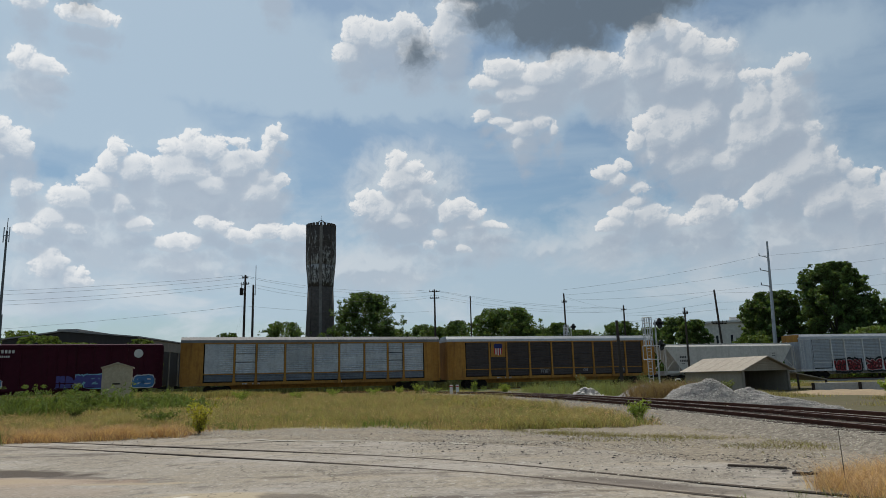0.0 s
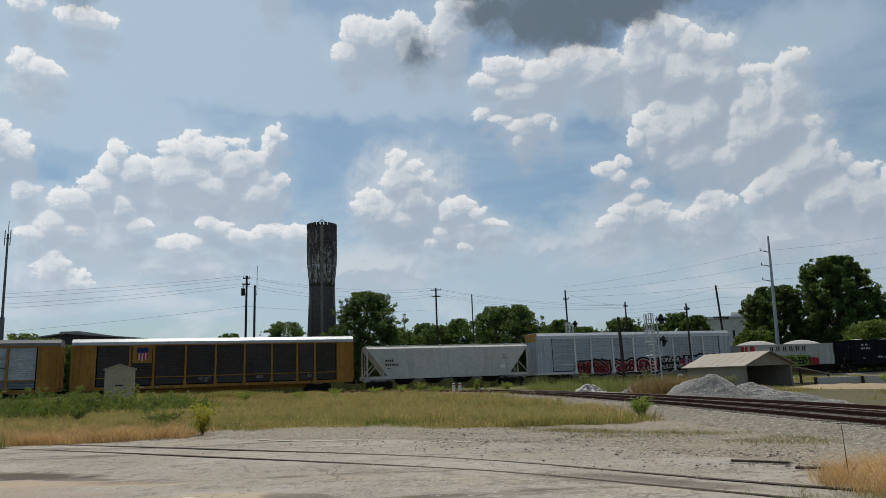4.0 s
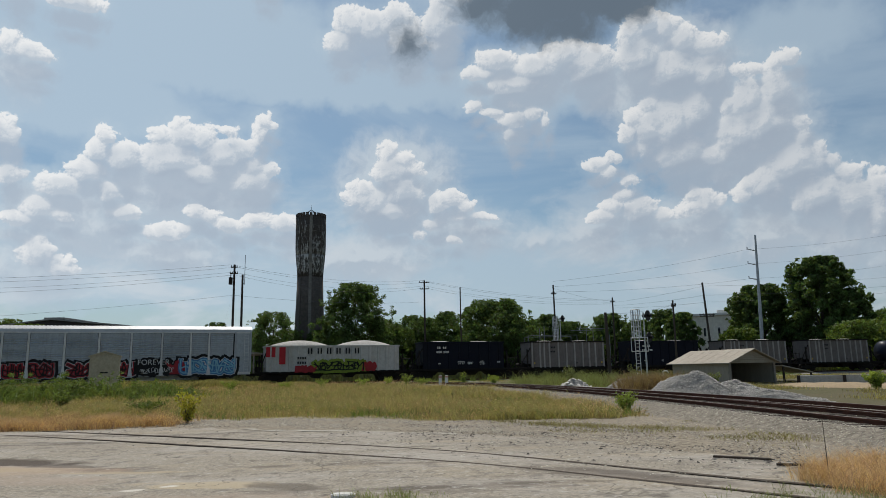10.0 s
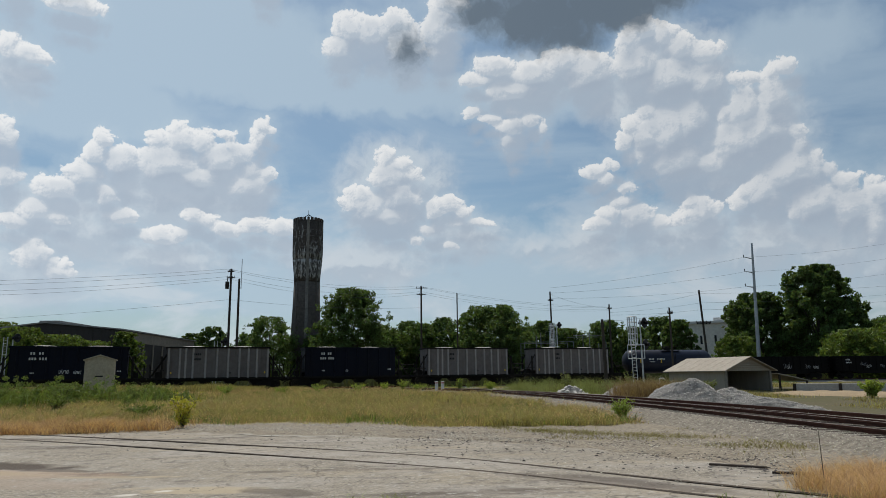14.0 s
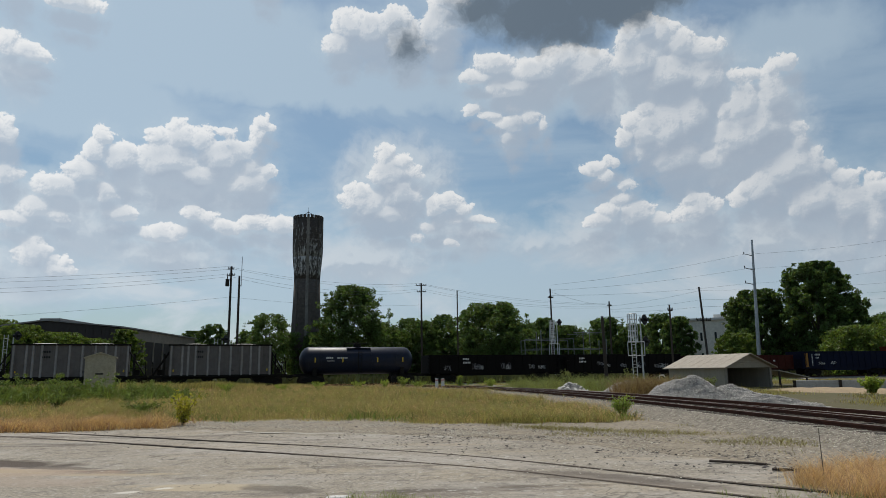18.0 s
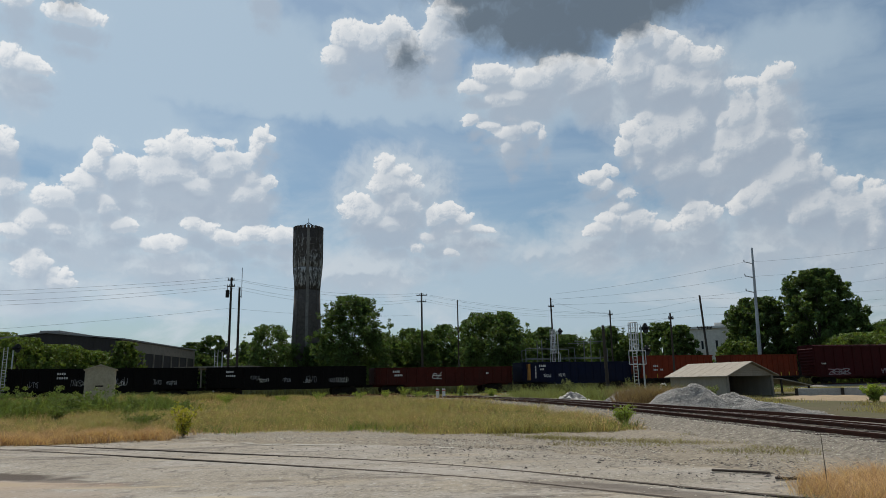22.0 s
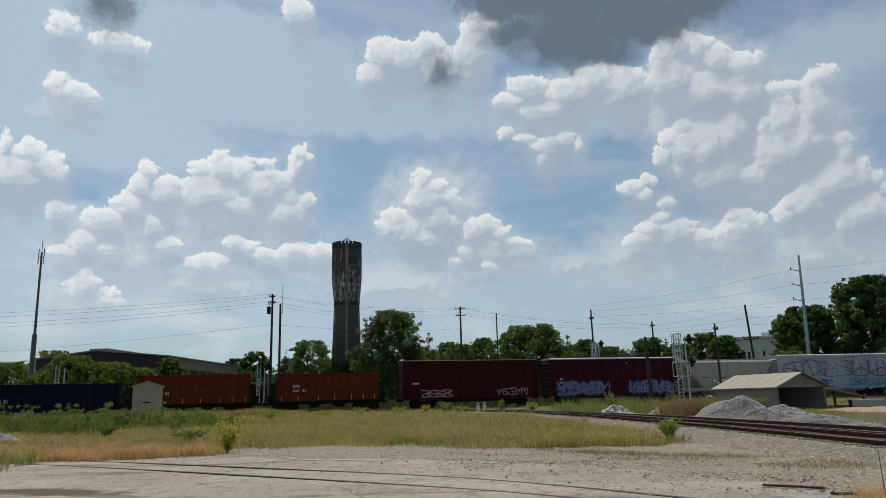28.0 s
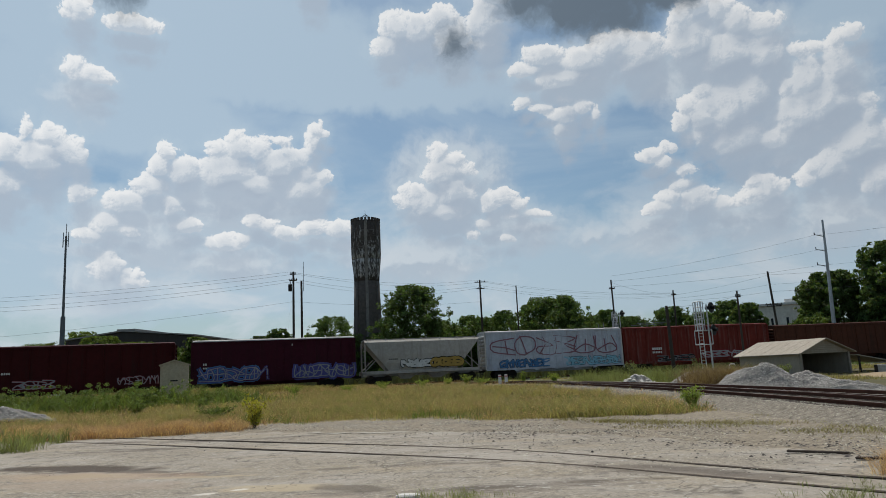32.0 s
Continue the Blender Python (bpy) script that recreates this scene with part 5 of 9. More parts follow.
def build_trees():
    # x, y, top, half width
    big = ((-19.2, 163.9, 22.8, 8.9, 17000), (14.0, 159.4, 17.9, 9.4, 17000), (69.6, 121.3, 20.8, 6.9, 19000), (61.5, 127.5, 16.6, 6.0, 16000), (75.0, 122.5, 15.0, 4.6, 12000), (86.0, 128.0, 11.5, 5.5, 9000))
    for i, (x, y, t, w, n) in enumerate(big):
        tree(x, y, t, w, 100 + i, leaves=int(n * 2.0), low=0.08)
    mid = ((-40.8, 173.3, 17.3, 6.9), (-57.5, 181.1, 15.4, 4.3), (-62.4, 179.7, 13.6, 4.0), (-6.4, 189.9, 17.1, 5.1), (3.4, 185.0, 17.5, 5.2), (29.7, 179.6, 15.9, 4.4),
           (43.6, 169.5, 15.0, 6.0), (52.3, 155.0, 14.6, 4.2), (65.2, 142.1, 15.2, 3.6), (-51.4, 193.3, 14.2, 5.0), (-11.1, 184.7, 14.0, 6.4), (8.9, 189.8, 13.3, 6.4), (-30.0, 182, 13.0, 5.0), (21.5, 186, 13.5, 5.0), (36.5, 186, 12.5, 5.0), (-13.5, 176, 15.0, 6.0), (-2.5, 180, 15.6, 6.0), (51.0, 170, 13.4, 5.5), (47.6, 131, 12.0, 3.2), (24.0, 176, 14.2, 5.5), (35.0, 176, 13.6, 5.5))
    for i, (x, y, t, w) in enumerate(mid):
        tree(x, y, t, w, 130 + i, leaves=12000, low=0.06)
    for i in range(26):
        a = radians(-26 + 2.4 * i + 0.8 * math.sin(i * 2.1))
        r = 196 + 9 * math.sin(i * 1.7)
        tree(r * math.sin(a), r * math.cos(a), 11.6 + 1.9 * math.sin(i * 1.3) + 1.3 * math.sin(i * 3.1), 5.8 + 0.9 * math.sin(i * 2.3), 400 + i, leaves=8000, low=0.04, size=0.38)
    tree(-87.4, 140.0, 13.8, 5.5, 160, leaf_light, 6000, "pale green tree beside the dark warehouse")
    bushes = ((-57.1, 96.3, 9.3, 3.9), (-51.9, 97.0, 8.2, 4.2), (-48.5, 98.6, 7.4, 3.6), (-42.2, 95.0, 8.3, 2.4), (-70.8, 103.0, 9.1, 4.2), (-63.5, 101.0, 7.5, 4.0), (-45.5, 99.0, 6.0, 3.0), (-78.0, 106.0, 7.5, 5.0))
    for i, (x, y, t, w) in enumerate(bushes):
        tree(x, y, t, w, 170 + i, leaf_light, 13000, "bright green leafy bush behind the track", low=0.03, size=0.2, category="bush", name="bush")
    for i, (x, y, t, w) in enumerate(((65.4, 104.6, 8.2, 5.0), (53.2, 118.2, 8.0, 3.6), (75.0, 109.0, 9.5, 5.0))):
        tree(x, y, t, w, 190 + i, leaf_light, 11000, "green bush below tall trees", low=0.03, size=0.27, category="bush", name="bush")
    # far woods closing the view
    rnd = np.random.RandomState(77)
    cs, rs = [], []
    for k in range(330):
        a = radians(-60 + 120 * k / 329)
        r = 240 + rnd.uniform(-14, 22)
        hh = 6.5 + 2.6 * math.sin(k * 0.23) + rnd.uniform(-1.5, 2)
        for j in range(4):
            cs.append((math.sin(a) * r + rnd.normal(0, 1.5), math.cos(a) * r + rnd.normal(0, 2), hh * (j + 0.35) / 4))
            rs.append(2.4)
    v, f = leaf_cloud(rnd, np.array(cs), np.array(rs), 42000, 0.7)
    sheet("far_woods", v, f, leaf_m, "dark line of distant woods", "woods")


# ---- tower ----
def build_tower():
    t = thing("water_tower", "tall weathered concrete water tower with a notched rim", "water tower", at=pose(-34.2, 186.9, 0.4, 0, 0, 10.4))
    prof_low = ((0.0, 4.25), (8.0, 4.0), (14.5, 3.84), (20.0, 3.62), (27.2, 3.42))
    prof_foot = ((27.2, 3.44), (29.5, 3.55), (32.0, 3.82), (33.4, 3.94))
    prof_top = ((33.4, 3.942), (35.2, 4.04), (40.0, 4.06), (44.3, 4.05))
    prof_up = prof_foot + prof_top[1:]
    for name, prof, mat, label in (("shaft", prof_low, tower_m, "dark stained concrete shaft"), ("tank_foot", prof_foot, tower_head_m, "flaring foot of the tank with white flaking patches"), ("tank", prof_top, tower_head_m, "flaking tank wall with pale bare streaks")):
        bm = bmesh.new()
        rings = []
        for z, r in prof:
            rings.append([(r * math.cos(2 * math.pi * i / 32), r * math.sin(2 * math.pi * i / 32), z) for i in range(32)])
        loft(bm, rings)
        part(name, bm, mat, t, label, smooth=True)
    # flat ribs up the wall
    for k in range(8):
        a = 2 * math.pi * k / 8 - math.pi / 2
        bm = bmesh.new()
        rings = []
        for z, r in prof_low + prof_up[1:]:
            c, s = math.cos(a), math.sin(a)
            w = 0.42 if k == 0 else 0.14
            rings.append([(c * (r + o) - s * q, s * (r + o) + c * q, z) for o, q in ((-0.2, -w), (0.10, -w * 0.9), (0.10, w * 0.9), (-0.2, w))])
        loft(bm, rings)
        part("rib", bm, tower_rib_m if k == 0 else tower_m, t, "paler rib up the wall" if k == 0 else "")
    # hoops cast in the tank wall
    for z in (30.2, 31.8, 33.4, 35.0, 36.6, 38.2, 39.8, 41.4):
        r = float(np.interp(z, [p[0] for p in prof_up], [p[1] for p in prof_up])) + 0.035
        bm = bmesh.new()
        rings = [[(q * math.cos(2 * math.pi * i / 32), q * math.sin(2 * math.pi * i / 32), zz) for i in range(32)] for q, zz in ((r - 0.06, z - 0.06), (r, z - 0.04), (r, z + 0.04), (r - 0.06, z + 0.06))]
        loft(bm, rings, caps=False)
        part("hoop", bm, tower_hoop_m, t)
    for k in range(24):
        a = 2 * math.pi * k / 24
        bm = bmesh.new()
        solid(bm, 3.72, 4.16, -0.34, 0.34, 44.2, 45.0)
        ob = part("merlon", bm, tower_m, t, at=pose(0, 0, 0, 0, 0, math.degrees(a)))
    for z in (12.0, 18.5, 27.8):
        bm = bmesh.new()
        solid(bm, -0.35, 0.35, -4.06 + 0.022 * z, -3.2, z, z + 1.0)
        part("window", bm, glass_dark, t, "small dark opening")
    bm = bmesh.new()
    for k in range(8):
        a = 2 * math.pi * k / 8
        p = [Vector((1.5 * math.cos(a), 1.5 * math.sin(a), 44.6)), Vector((1.2 * math.cos(a), 1.2 * math.sin(a), 45.8)), Vector((0, 0, 46.6))]
        tube(bm, p[0], p[1], 0.07, n=5)
        tube(bm, p[1], p[2], 0.06, n=5)
    tube(bm, (0, 0, 46.5), (0, 0, 47.9), 0.05, n=5)
    part("beacon_frame", bm, pole_m, t, "thin iron frame on the roof")


# ---- buildings ----
def build_warehouse():
    u, w = Vector((-0.998, -0.06)), Vector((-0.02, 1.0))
    o = Vector((-57.9, 128.6))
    W, D, eave, peak = 24.7, 42.0, 10.9, 12.3
    ob = thing("warehouse", "low dark brown metal warehouse with a shallow gable", "warehouse")

    def P(a, b, z):
        q = o + u * a + w * b
        return (q.x, q.y, z)
    bm = bmesh.new()
    ring = [P(0, 0, 0), P(W, 0, 0), P(W, 0, eave), P(W / 2 + 1.2, 0, peak), P(0, 0, eave)]
    loft(bm, [ring, [(x + w.x * D, y + w.y * D, z) for x, y, z in ring]])
    part("wall", bm, wh_wall, ob)
    for a0, a1, z0, z1 in ((-0.5, W / 2 + 1.2, eave, peak), (W / 2 + 1.2, W + 0.5, peak, eave)):
        bm = bmesh.new()
        loft(bm, [[P(a0, -0.4, z0 + 0.05), P(a1, -0.4, z1 + 0.05), P(a1, -0.4, z1 + 0.3), P(a0, -0.4, z0 + 0.3)], [P(a0, D + 0.4, z0 + 0.05), P(a1, D + 0.4, z1 + 0.05), P(a1, D + 0.4, z1 + 0.3), P(a0, D + 0.4, z0 + 0.3)]])
        part("roof", bm, wh_roof, ob)
    bm = bmesh.new()
    loft(bm, [[P(W / 2 - 0.6, 1, peak + 0.2), P(W / 2 + 3.0, 1, peak + 0.2), P(W / 2 + 3.0, 1, peak + 0.6), P(W / 2 - 0.6, 1, peak + 0.6)], [P(W / 2 - 0.6, D, peak + 0.2), P(W / 2 + 3.0, D, peak + 0.2), P(W / 2 + 3.0, D, peak + 0.6), P(W / 2 - 0.6, D, peak + 0.6)]])
    part("ridge_vent", bm, wh_roof, ob)
    # tan band and posts down the long side
    bm = bmesh.new()
    loft(bm, [[P(-0.12, 0, eave - 2.0), P(-0.12, D, eave - 2.0), P(-0.12, D, eave), P(-0.12, 0, eave)], [P(0.1, 0, eave - 2.0), P(0.1, D, eave - 2.0), P(0.1, D, eave), P(0.1, 0, eave)]])
    part("fascia", bm, wh_trim, ob, "tan band below the eave")
    for k in range(9):
        b = 0.4 + k * (D - 0.8) / 8
        bm = bmesh.new()
        loft(bm, [[P(-0.2, b - 0.18, 0), P(-0.2, b + 0.18, 0), P(0.1, b + 0.18, 0), P(0.1, b - 0.18, 0)], [P(-0.2, b - 0.18, eave - 2), P(-0.2, b + 0.18, eave - 2), P(0.1, b + 0.18, eave - 2), P(0.1, b - 0.18, eave - 2)]])
        part("post", bm, wh_trim, ob)
    for k in range(17):
        a = W * (k + 0.5) / 17
        bm = bmesh.new()
        loft(bm, [[P(a - 0.05, -0.06, 0), P(a + 0.05, -0.06, 0), P(a + 0.05, 0.02, 0), P(a - 0.05, 0.02, 0)], [P(a - 0.05, -0.06, eave), P(a + 0.05, -0.06, eave), P(a + 0.05, 0.02, eave), P(a - 0.05, 0.02, eave)]])
        part("siding_seam", bm, wh_wall, ob)
    # long low roof beside it
    ob = thing("open_canopy", "low flat grey canopy beside the warehouse", "canopy", at=pose(-44, 150, 0.4))
    bm = bmesh.new()
    solid(bm, -9, 7, -8, 8, 5.4, 5.75)
    part("roof", bm, wh_trim, ob)
    for x in (-8.6, -3.4, 1.6, 6.6):
        bm = bmesh.new()
        solid(bm, x - 0.12, x + 0.12, -7.8, -7.5, 0, 5.4)
        part("post", bm, wh_trim, ob)


def build_pale_building():
    ob = thing("pale_building", "pale grey two-storey building among trees", "building", at=pose(67.8, 166.5, 0.4, 0, 0, -22))
    bm = bmesh.new()
    chamfered(bm, -6.5, 6.5, -4, 5, 0, 13.1, 0.1)
    part("wall", bm, plaster_m, ob)
    bm = bmesh.new()
    solid(bm, -7.0, 7.0, -4.6, 5.5, 13.1, 13.6)
    solid(bm, 1.5, 6.0, -2.5, 3.5, 13.6, 14.5)
    part("roof", bm, white_m, ob, "white flat roof with a raised block")
    for i in range(4):
        for z, hh in ((3.5, 3.2), (8.2, 3.6)):
            bm = bmesh.new()
            solid(bm, -5.0 + i * 3.2, -4.5 + i * 3.2, -4.05, -3.9, z, z + hh * 0.55)
            part("window", bm, glass_dark, ob)
    bm = bmesh.new()
    solid(bm, -6.5, -2.8, -4.6, -4.0, 0, 11.5)
    solid(bm, 2.8, 3.2, -4.4, -4.0, 0, 12.3)
    part("pilaster", bm, plaster_m, ob)


def build_shed():
    ob = thing("open_shed", "low weathered shed with a tan metal roof, open at one gable", "shed", at=pose(22.8, 53.3, 0.28, 0, 0, 22.3))
    W, D, e, p = 4.85, 6.3, 1.66, 2.62
    for y0, y1, x0, x1, nm in ((0, D, 0, 0.12, "wall"), (0, D, W - 0.12, W, "wall"), (D - 0.12, D, 0.12, W - 0.12, "wall")):
        bm = bmesh.new()
        if nm:
            solid(bm, x0, x1, y0, y1, 0, e)
        if y0 > 1:
            bm.free()
            bm = bmesh.new()
            loft(bm, [[(x0, y0, 0), (x1, y0, 0), (x1, y0, e), (W / 2, y0, p), (x0, y0, e)], [(x0, y1, 0), (x1, y1, 0), (x1, y1, e), (W / 2, y1, p), (x0, y1, e)]])
        part(nm, bm, shed_wall, ob)
    for k in range(7):
        z0, z1 = e - 0.08 + k * (p - e) / 7, e - 0.08 + (k + 1) * (p - e) / 7 - 0.012
        f0 = max(0.0, min(1.0, (z0 - e) / (p - e)))
        f1 = max(0.0, min(1.0, (z1 - e) / (p - e)))
        bm = bmesh.new()
        loft(bm, [[(W / 2 * f0, 0.0, z0), (W - W / 2 * f0, 0.0, z0), (W - W / 2 * f1, -0.012, z1), (W / 2 * f1, -0.012, z1)], [(W / 2 * f0, 0.05, z0), (W - W / 2 * f0, 0.05, z0), (W - W / 2 * f1, 0.05, z1), (W / 2 * f1, 0.05, z1)]])
        part("board", bm, shed_wall, ob)
    for s in (0, 1):
        bm = bmesh.new()
        x0 = -0.35 if s == 0 else W + 0.35
        z0 = e - 0.35 * (p - e) / (W / 2)
        ring = [(x0, z0 + 0.03), (W / 2, p + 0.03), (W / 2, p + 0.09), (x0, z0 + 0.09)]
        loft(bm, [[(a, -0.4, b) for a, b in ring], [(a, D + 0.35, b) for a, b in ring]])
        r = part("roof", bm, shed_roof, ob)
        for k in range(8):
            y = -0.35 + (D + 0.65) * k / 7
            bm = bmesh.new()
            loft(bm, [[(a, y - 0.012, b + 0.06) for a, b in ((x0, z0 + 0.02), (W / 2, p + 0.02), (W / 2, p + 0.04), (x0, z0 + 0.04))], [(a, y + 0.012, b + 0.06) for a, b in ((x0, z0 + 0.02), (W / 2, p + 0.02), (W / 2, p + 0.04), (x0, z0 + 0.04))]])
            part("seam", bm, shed_roof, r)
    for x in (0.08, W - 0.08):
        bm = bmesh.new()
        solid(bm, x - 0.09, x + 0.09, -0.05, 0.12, 0, e)
        part("post", bm, wh_trim, ob)
    bm = bmesh.new()
    solid(bm, 0.1, W - 0.1, 0.1, D - 0.1, -0.05, 0.02)
    part("floor", bm, soil, ob)
    # lean-to
    ob = thing("lean_to", "low grey board lean-to beside the shed", "shed", at=pose(27.9, 55.2, 0.28, 0, 0, 8))
    bm = bmesh.new()
    loft(bm, [[(-0.2, -0.3, 1.3), (2.6, -0.3, 0.7), (2.6, -0.3, 0.78), (-0.2, -0.3, 1.38)], [(-0.2, 3, 1.3), (2.6, 3, 0.7), (2.6, 3, 0.78), (-0.2, 3, 1.38)]])
    part("roof", bm, shed_wall, ob)
    for x, z in ((0.0, 1.25), (2.4, 0.72)):
        bm = bmesh.new()
        solid(bm, x - 0.06, x + 0.06, -0.2, -0.08, 0, z)
        part("post", bm, pole_m, ob)
    # concrete wall and sandy bank beyond
    ob = thing("retaining_wall", "long low grey concrete wall", "wall", at=pose(27.1, 52.0, 0.2, 0, 0, -30), kind="structure")
    for k in range(6):
        bm = bmesh.new()
        chamfered(bm, 0.3 + k * 3.0, 0.3 + k * 3.0 + 2.98, 0, 0.3, 0, 0.66, 0.02)
        part("panel", bm, wall_m, ob)
        bm = bmesh.new()
        solid(bm, 0.2 + k * 3.0, 0.42 + k * 3.0, -0.08, 0.0, -0.1, 0.66)
        part("post", bm, pole_m, ob)
    gx, gy = np.meshgrid(np.linspace(-6, 6, 25), np.linspace(-3, 3, 13))
    u = np.clip(1 - (gx / (5.6 + 0.5 * np.sin(gy * 2))) ** 2 - (gy / (2.6 + 0.4 * np.sin(gx * 1.3))) ** 2, 0, 1)
    c, s = math.cos(-0.5), math.sin(-0.5)
    px, py = 29.0 + gx * c - gy * s, 46.6 + gx * s + gy * c
    pz = ground_z(px, py) - 0.06 + 0.32 * u ** 0.6 * (1 + 0.2 * np.sin(gx * 2.1) * np.cos(gy * 3))
    idx = np.arange(25 * 13).reshape(13, 25)
    sheet("sand_bank", np.stack([px, py, pz], -1).reshape(-1, 3), np.stack([idx[:-1, :-1], idx[:-1, 1:], idx[1:, 1:], idx[1:, :-1]], -1).reshape(-1, 4), sand_m, "bank of pale sandy dirt", "sand", "stuff", True)


def build_cabinet():
    ob = thing("signal_cabinet", "beige metal signal house with a shallow gable roof", "cabinet", at=pose(-24.45, 49.0, 0.45, 0, 0, 22))
    W, D, e, p = 1.92, 1.7, 2.72, 3.0
    bm = bmesh.new()
    ring = [(0, 0), (W, 0), (W, e), (W / 2, p), (0, e)]
    loft(bm, [[(a, 0, b) for a, b in ring], [(a, D, b) for a, b in ring]])
    part("body", bm, box_m, ob)
    bm = bmesh.new()
    ring = [(-0.1, e - 0.05), (W / 2, p + 0.02), (W + 0.1, e - 0.05), (W + 0.1, e + 0.03), (W / 2, p + 0.1), (-0.1, e + 0.03)]
    loft(bm, [[(a, -0.1, b) for a, b in ring], [(a, D + 0.1, b) for a, b in ring]])
    part("roof", bm, box_m, ob)
    bm = bmesh.new()
    solid(bm, 0.5, 1.42, -0.03, 0.01, 0.25, 2.3)
    d = part("door", bm, box_m, ob)
    bm = bmesh.new()
    solid(bm, 0.7, 1.22, -0.045, -0.025, 1.52, 1.62)
    part("sign", bm, pole_m, d, "dark label strip")
    bm = bmesh.new()
    tube(bm, (1.34, -0.08, 1.2), (1.34, -0.03, 1.2), 0.04, n=8)
    part("handle", bm, steel_pole, d)
    bm = bmesh.new()
    solid(bm, -0.1, W + 0.1, -0.1, D + 0.1, -0.25, 0.0)
    part("footing", bm, concrete, ob)
    # low white equipment by the track behind
    ob = thing("equipment_case", "small white equipment case beside the track", "cabinet", at=pose(-50.2, 74.5, 0.5, 0, 0, 22))
    bm = bmesh.new()
    chamfered(bm, 0, 1.1, 0, 0.8, 0, 2.5, 0.05)
    part("body", bm, white_m, ob)
    bm = bmesh.new()
    solid(bm, -0.05, 1.15, -0.05, 0.85, 2.5, 2.6)
    part("lid", bm, white_m, ob)


# ---- poles, signals, wires ----
def wood_pole(x, y, top, arms=(), lean=(0.0, 0.0), r=0.17, label="dark weathered wooden utility pole", turn=0.0):
    z0 = 0.35
    ob = thing("utility_pole", label, "utility pole", "poles along the line", pose(x, y, z0, 0, 0, turn))
    h = top - z0
    bm = bmesh.new()
    tube(bm, (0, 0, -0.3), (lean[0], lean[1], h), r, r * 0.7, 9)
    part("shaft", bm, pole_m, ob)
    for z, w in arms:
        zz = z - z0
        bm = bmesh.new()
        lx = lean[0] * zz / h
        solid(bm, lx - w / 2, lx + w / 2, -0.22, -0.10, zz - 0.07, zz + 0.07)
        arm = part("crossarm", bm, pole_m, ob)
        for k in (-0.45, -0.2, 0.2, 0.45):
            bm = bmesh.new()
            tube(bm, (lx + k * w, -0.16, zz + 0.05), (lx + k * w, -0.16, zz + 0.28), 0.06, 0.04, 6)
            part("insulator", bm, wheel_m, arm)
    return ob


def wire(a, b, sag, r=0.016, label="thin sagging power line", name="power_line"):
    a, b = Vector(a), Vector(b)
    bm = bmesh.new()
    rings = []
    n = 14
    for k in range(n + 1):
        f = k / n
        p = a.lerp(b, f) - Vector((0, 0, sag * 4 * f * (1 - f)))
        rings.append([(p.x, p.y, p.z + r), (p.x + r * 0.3, p.y - r, p.z - r * 0.5), (p.x - r * 0.3, p.y + r, p.z - r * 0.5)])
    loft(bm, rings)
    ob = new(name, mesh_of(bm, name, wire_m))
    tagged(ob, label, "power line", "overhead wires")
    return ob


